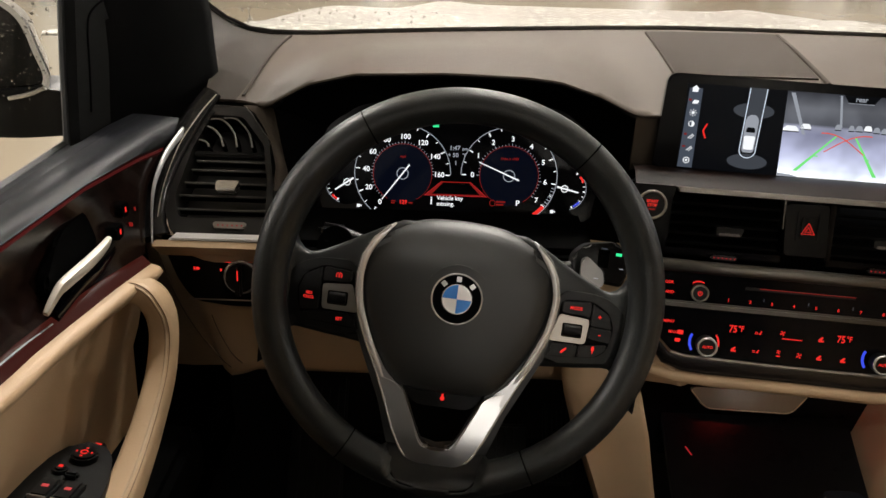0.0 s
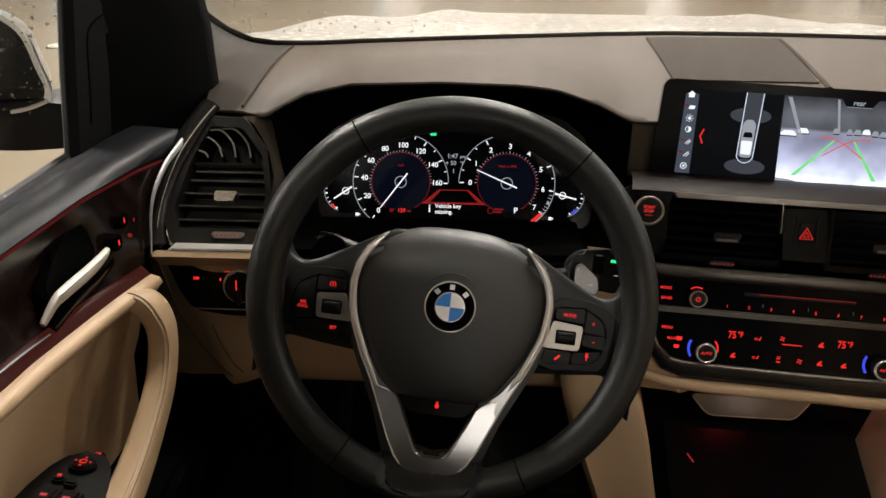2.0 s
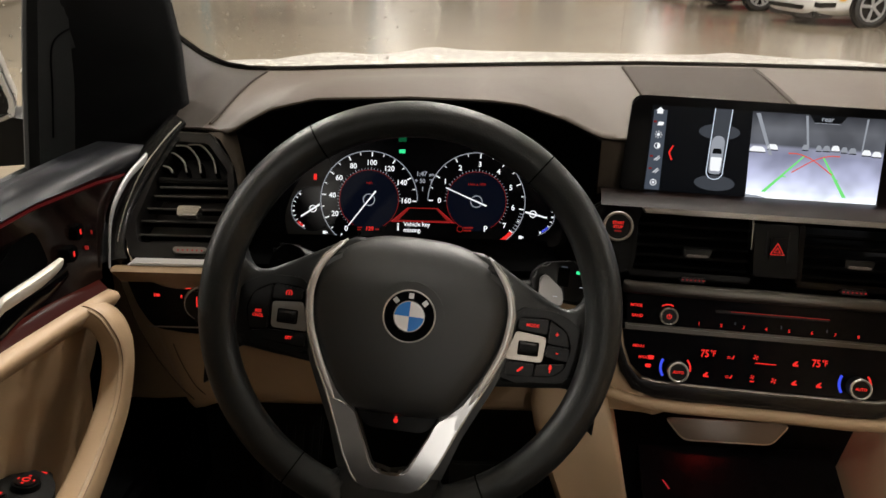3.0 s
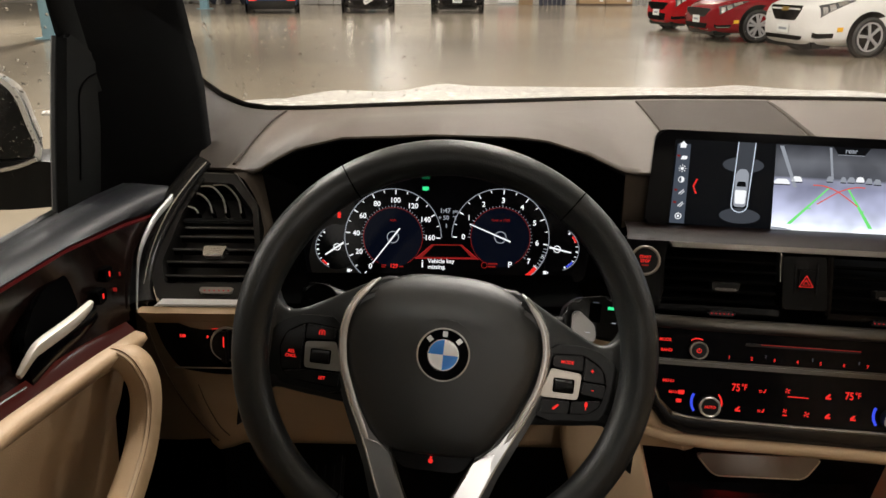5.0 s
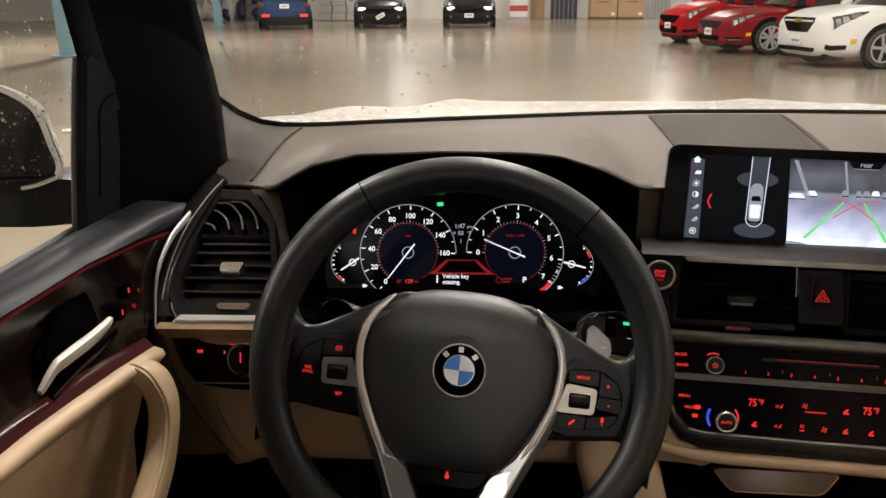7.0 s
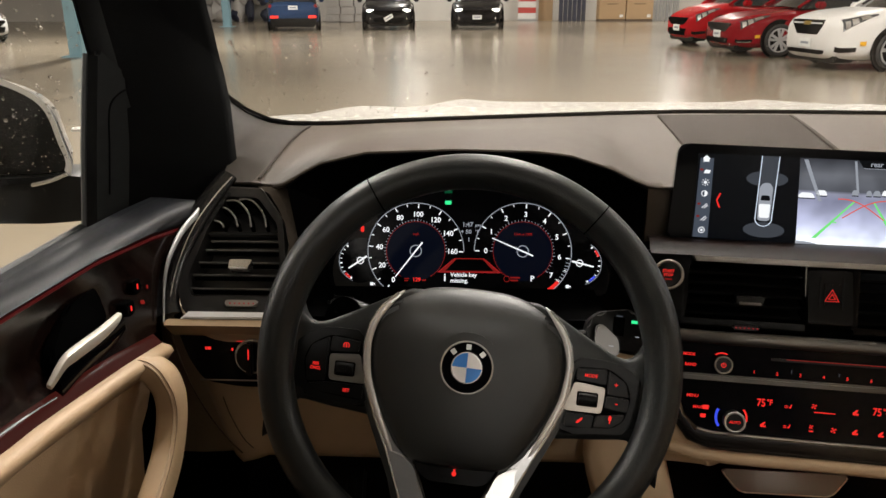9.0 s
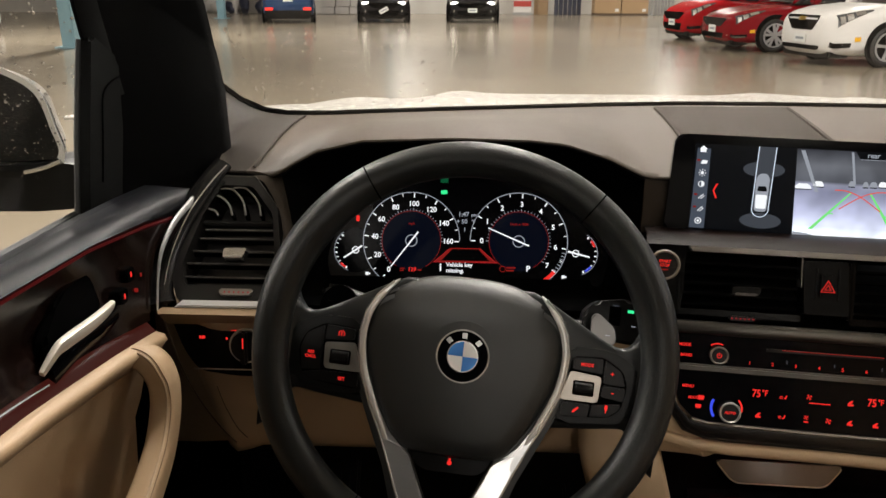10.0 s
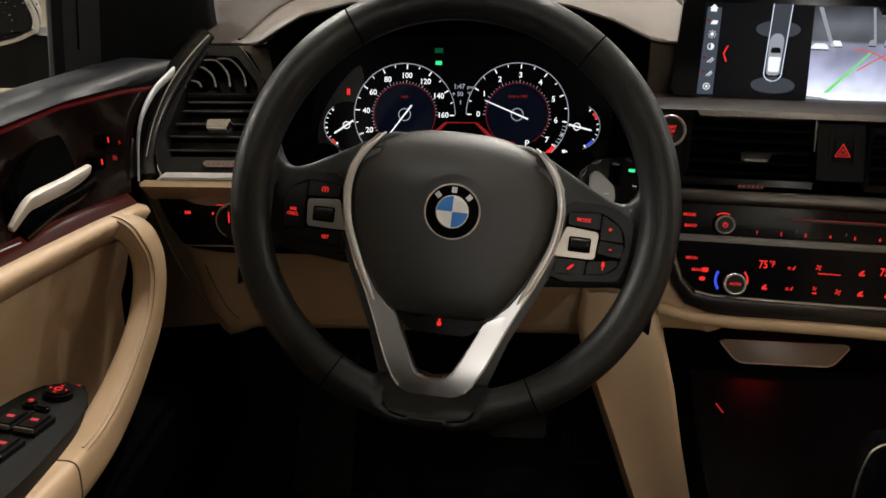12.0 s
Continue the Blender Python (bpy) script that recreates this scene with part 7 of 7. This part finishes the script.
def icon(u, v, kind, k=0.0029):
    if kind == "heat":
        part("icon", prism(fillet([(u - k, v - 0.6 * k), (u + k * 0.9, v - 0.6 * k), (u + k * 1.1, v + 0.8 * k), (u - 1.1 * k, v + 0.8 * k)], 0.0012, 3), -0.003, -0.0025), lit_red, climate)
    elif kind == "seat":
        part("icon", prism([(u - k, v - k), (u + k, v - k), (u + k, v - 0.3 * k), (u + 0.2 * k, v - 0.3 * k), (u + 0.9 * k, v + k), (u + 0.2 * k, v + k), (u - k, v - 0.1 * k)], -0.003, -0.0025), lit_red, climate)
    elif kind == "air":
        for j in range(2):
            part("icon", box(u - 1.4 * k, u - 0.2 * k, v - 0.5 * k + 0.6 * k * j, v - 0.25 * k + 0.6 * k * j, -0.003, -0.0025), lit_red, climate)
        part("icon", prism([(u + 0.2 * k, v - 0.6 * k), (u + 0.9 * k, v - 0.6 * k), (u + 1.3 * k, v + 0.8 * k), (u + 0.9 * k, v + 0.8 * k), (u + 0.6 * k, v - 0.1 * k), (u + 0.2 * k, v - 0.1 * k)], -0.003, -0.0025), lit_red, climate)
    elif kind == "fan":
        for a in range(4):
            part("icon", prism([(0, 0), (1.1 * k, 0.2 * k), (0.8 * k, 0.9 * k)], -0.003, -0.0025), lit_red, climate, m=Matrix.Translation((u, v, 0)) @ Matrix.Rotation(a * math.pi / 2, 4, "Z"))
    elif kind == "fan_off":
        icon(u, v + 0.7 * k, "fan", k * 0.75)
        bars(u, v - k, -0.0028, 1.6 * k, 0.9 * k, climate, lit_red, 1)


icon(-0.0362, -0.0908, "heat", 0.0034)
icon(-0.0385, -0.1005, "heat", 0.0030)
for cu, flipu in ((-0.0069, 1), (2 * C + 0.0069, -1)):
    k = part("temperature_knob", disc(cu, -0.1020, 0.0110, -0.003, 0.012, 44, 0.002), black_plastic, climate, "temperature knob with a silver ring")
    part("knob_ring", torus(0.0104, 0.0014, (cu, -0.1020, 0.0115), 44, 8), bright_chrome, k)
    write("AUTO", 0.0042, cu, -0.1020, 0.0123, lit_red, k)
    part("cold_arc", band(cu, -0.1000, 0.0165, 0.0192, 150, 215, -0.003, -0.0022, 16), lit_blue, climate, "blue cold scale")
    part("warm_arc", band(cu, -0.1000, 0.0140, 0.0158, -12, 42, -0.003, -0.0022, 16), lit_red, climate, "red warm scale")
for u in (0.0250, 0.1440):
    write("75", 0.0116, u - 0.0026, -0.0808, -0.0024, lit_red, climate, "number", wide=0.8)
    write("\u00b0F", 0.0090, u + 0.0062, -0.0798, -0.0024, lit_red, climate, wide=0.8)
icon(0.0510, -0.0825, "air")
icon(0.0775, -0.0800, "fan", 0.0026)
part("fan_scale", box(0.0775, 0.0995, -0.0868, -0.0858, -0.003, -0.0024), lit_red, climate, "red fan scale")
icon(0.1200, -0.0830, "seat")
for u, kind in ((0.0255, "seat"), (0.0505, "air"), (0.0755, "fan_off"), (0.0985, "fan"), (0.1205, "seat"), (0.1465, "seat")):
    icon(u, -0.1045, kind, 0.0028)
part("tan_edge", sweep([(-0.078, -0.1390, -0.020), (-0.060, -0.1420, -0.014), (-0.040, -0.1445, -0.008), (0.0, -0.1455, -0.005), (C, -0.1445, -0.004), (0.178, -0.1455, -0.005), (0.223, -0.1440, -0.008), (0.248, -0.1405, -0.012), (0.29, -0.12, -0.022)], oval(0.0065, 0.010, 14, 0.7), up=(0, 0, 1)), tan, stack, "tan leather edge")
cheek = [[(0.190, 0.8680, 0.8950), (0.215, 0.8660, 0.8930), (0.240, 0.8600, 0.8870), (0.262, 0.8530, 0.8770), (0.282, 0.8475, 0.8620), (0.294, 0.8465, 0.8600), (0.312, 0.8595, 0.8580)],
         [(0.190, 0.8740, 0.8500), (0.215, 0.8720, 0.8500), (0.243, 0.8630, 0.8460), (0.268, 0.8500, 0.8390), (0.287, 0.8410, 0.8320), (0.299, 0.8400, 0.8300), (0.317, 0.8530, 0.8280)],
         [(0.190, 0.8790, 0.8000), (0.215, 0.8760, 0.8000), (0.247, 0.8630, 0.7980), (0.275, 0.8450, 0.7980), (0.296, 0.8330, 0.8000), (0.308, 0.8320, 0.7980), (0.326, 0.8450, 0.7960)],
         [(0.190, 0.8820, 0.7600), (0.215, 0.8790, 0.7620), (0.250, 0.8630, 0.7660), (0.285, 0.8410, 0.7730), (0.312, 0.8240, 0.7830), (0.324, 0.8230, 0.7810), (0.342, 0.8360, 0.7790)],
         [(0.190, 0.8820, 0.7350), (0.215, 0.8780, 0.7390), (0.250, 0.8610, 0.7480), (0.285, 0.8380, 0.7580), (0.318, 0.8200, 0.7660), (0.330, 0.8190, 0.7640), (0.348, 0.8320, 0.7620)],
         [(0.190, 0.8860, 0.7220), (0.215, 0.8830, 0.7270), (0.250, 0.8680, 0.7390), (0.285, 0.8460, 0.7520), (0.320, 0.8280, 0.7600), (0.332, 0.8270, 0.7580), (0.350, 0.8400, 0.7560)],
         [(0.190, 0.9200, 0.7160), (0.215, 0.9200, 0.7220), (0.250, 0.9100, 0.7350), (0.285, 0.8950, 0.7480), (0.320, 0.8800, 0.7560), (0.332, 0.8790, 0.7540), (0.350, 0.8920, 0.7520)]]
wpart("console_cheek", sheet([curve(r, 4) for r in cheek]), tan_plastic, dash, "tan skin between the knee panel and the console", 70)

# ---- centre console ----
lid_black = textured(material("satin_black_lid", (0.003, 0.003, 0.0035), 0.28, spec=0.05), 30, 0.2, 0.0, None, 0.04)
con = thing("centre_console", at(0.44, 0.7, 0.3), "gloss black centre console with tan sides", "console")
for s in (1, -1):
    f = lambda x: x if s > 0 else 2 * MID - x + 0.03
    rows = []
    for z, xl, xr in ((0.790, 0.196, 0.275), (0.757, 0.190, 0.281), (0.74, 0.193, 0.286), (0.70, 0.204, 0.296), (0.62, 0.232, 0.313), (0.55, 0.256, 0.330), (0.42, 0.300, 0.36), (0.30, 0.34, 0.39)):
        k = {0.790: 0.045, 0.757: 0.026, 0.74: 0.010}.get(z, 0)
        rows.append([(f(xl + 0.004), 0.88, z), (f(xl), 0.822 + k, z), (f(xl + 0.008), 0.808 + k, z), (f(xl * 0.7 + xr * 0.3), 0.812 + k, z), (f(xl * 0.35 + xr * 0.65), 0.806 + k, z), (f(xr - 0.006), 0.798 + k, z), (f(xr), 0.800 + k, z), (f(xr + 0.003), 0.83 + k, z), (f(xr + 0.01), 0.90, z)])
    wpart("side_panel", sheet(rows), tan_plastic, con, "tan leather console side", 70)
wpart("recess_back", box(0.28, 0.63, 0.892, 0.91, 0.60, 0.80), piano, con)
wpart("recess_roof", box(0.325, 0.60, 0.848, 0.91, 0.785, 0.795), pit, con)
lid = sheet([[(x, 0.888 - 0.33 * k, 0.672 - 0.13 * k - 0.02 * math.sin(math.pi * k)) for x in (0.335, 0.38, 0.455, 0.53, 0.58)] for k in (0, 0.15, 0.3, 0.5, 0.75, 1.0)], 0.01)
wpart("console_lid", lid, lid_black, con, "gloss black sliding lid")
wpart("console_top", box(0.30, 0.61, 0.2, 0.56, 0.50, 0.54, 0.01), piano, con)
TM = panel((0.4425, 0.884, 0.700), 25, -3)
hd = part("lid_handle", prism(fillet([(-0.078, 0.013), (-0.055, -0.015), (0.055, -0.015), (0.078, 0.013)], 0.009), -0.006, 0.004, 0.002), shaded_chrome, con, "brushed silver lid handle", con.matrix_basis.inverted() @ TM)
part("handle_edge", sweep([(x, y, 0.0035) for x, y in fillet([(-0.077, 0.0120), (-0.0545, -0.0140), (0.0545, -0.0140), (0.077, 0.0120)], 0.009)[3:-3]], oval(0.0011, 0.0011, 6), up=(0, 0, 1)), dull_chrome, hd, "bright handle edge")
wpart("recess_light", box(0.425, 0.465, 0.862, 0.868, 0.776, 0.784, 0.001), glowing("red_recess_light", (1.0, 0.04, 0.03), 34.0), con, "small red recess light")
# A red reflection on the lid, built as a fixed glowing sliver.
wpart("red_glint_strip", sweep([(0.359, 0.845, 0.652), (0.366, 0.836, 0.6455)], oval(0.0009, 0.0009, 6)), mid_red, con, "short red glint, set as a glowing strip")
gs = thing("gear_selector", at(0.455, 0.64, 0.55), "black gear selector with a chrome frame", "gear selector")
gpath = [Vector((0.0, 0.0, 0.02)), Vector((0.0, 0.0, 0.10)), Vector((0.0, 0.0, 0.15)), Vector((0.0, 0.005, 0.19)), Vector((0, 0.01, 0.205))]
part("grip", sweep(gpath, oval(0.030, 0.024, 20, 0.7), up=(0, 1, 0), sizes=lambda s: 0.6 + 0.42 * math.sin(math.pi * min(1, s * 0.95 + 0.02)) ** 0.7), piano, gs, "gloss black grip")
part("chrome_frame", sweep(curve([(-0.033, -0.02, 0.08), (-0.038, -0.015, 0.14), (-0.034, -0.010, 0.185), (-0.02, -0.005, 0.205), (0.02, -0.005, 0.208), (0.034, -0.01, 0.185), (0.038, -0.015, 0.14)], 6), oval(0.0011, 0.0010, 8), up=(0, 1, 0)), chrome, gs, "chrome frame")
part("gaiter_ring", torus(0.045, 0.006, (0, 0, 0.0), 32, 10), dull_chrome, gs)

# ---- pedals and floor mat ----
def pedal(name, x, y, z, w, h, label, tilt):
    p = thing(name, panel((x, y, z), tilt), label, "pedal")
    part("pad", box(-w / 2, w / 2, -h / 2, h / 2, -0.012, 0.0, 0.004), pedal_rubber, p)
    for i in range(5):
        part("tread", box(-w / 2 + w * (0.12 + 0.16 * i), -w / 2 + w * (0.20 + 0.16 * i), -h * 0.42, h * 0.42, 0.0, 0.004, 0.001), pedal_rubber, p)
    part("pedal_arm", box(-0.008, 0.008, -0.01, 0.01, -0.42, -0.012, 0.003), black_plastic, p)


pedal("brake_pedal", 0.135, 1.02, 0.50, 0.085, 0.06, "black ridged rubber brake pedal", 35)
pedal("accelerator_pedal", 0.235, 1.06, 0.47, 0.05, 0.13, "black ridged accelerator pedal", 45)
pedal("footrest", -0.16, 1.05, 0.46, 0.09, 0.22, "black ridged footrest in the footwell", 40)
mat = thing("floor_mat", at(0.0, 0.7, 0.302), "black carpet floor mat in the footwell", "floor mat")
part("mat_body", prism(fillet([(-0.26, -0.35), (0.22, -0.35), (0.25, 0.25), (0.18, 0.36), (-0.2, 0.36), (-0.27, 0.25)], 0.05), 0, 0.008, 0.002), carpet, mat)
part("mat_binding", sweep([Vector((x, y, 0.008)) for x, y in fillet([(-0.26, -0.35), (0.22, -0.35), (0.25, 0.25), (0.18, 0.36), (-0.2, 0.36), (-0.27, 0.25)], 0.05)], oval(0.003, 0.003, 6)), black_plastic, mat)
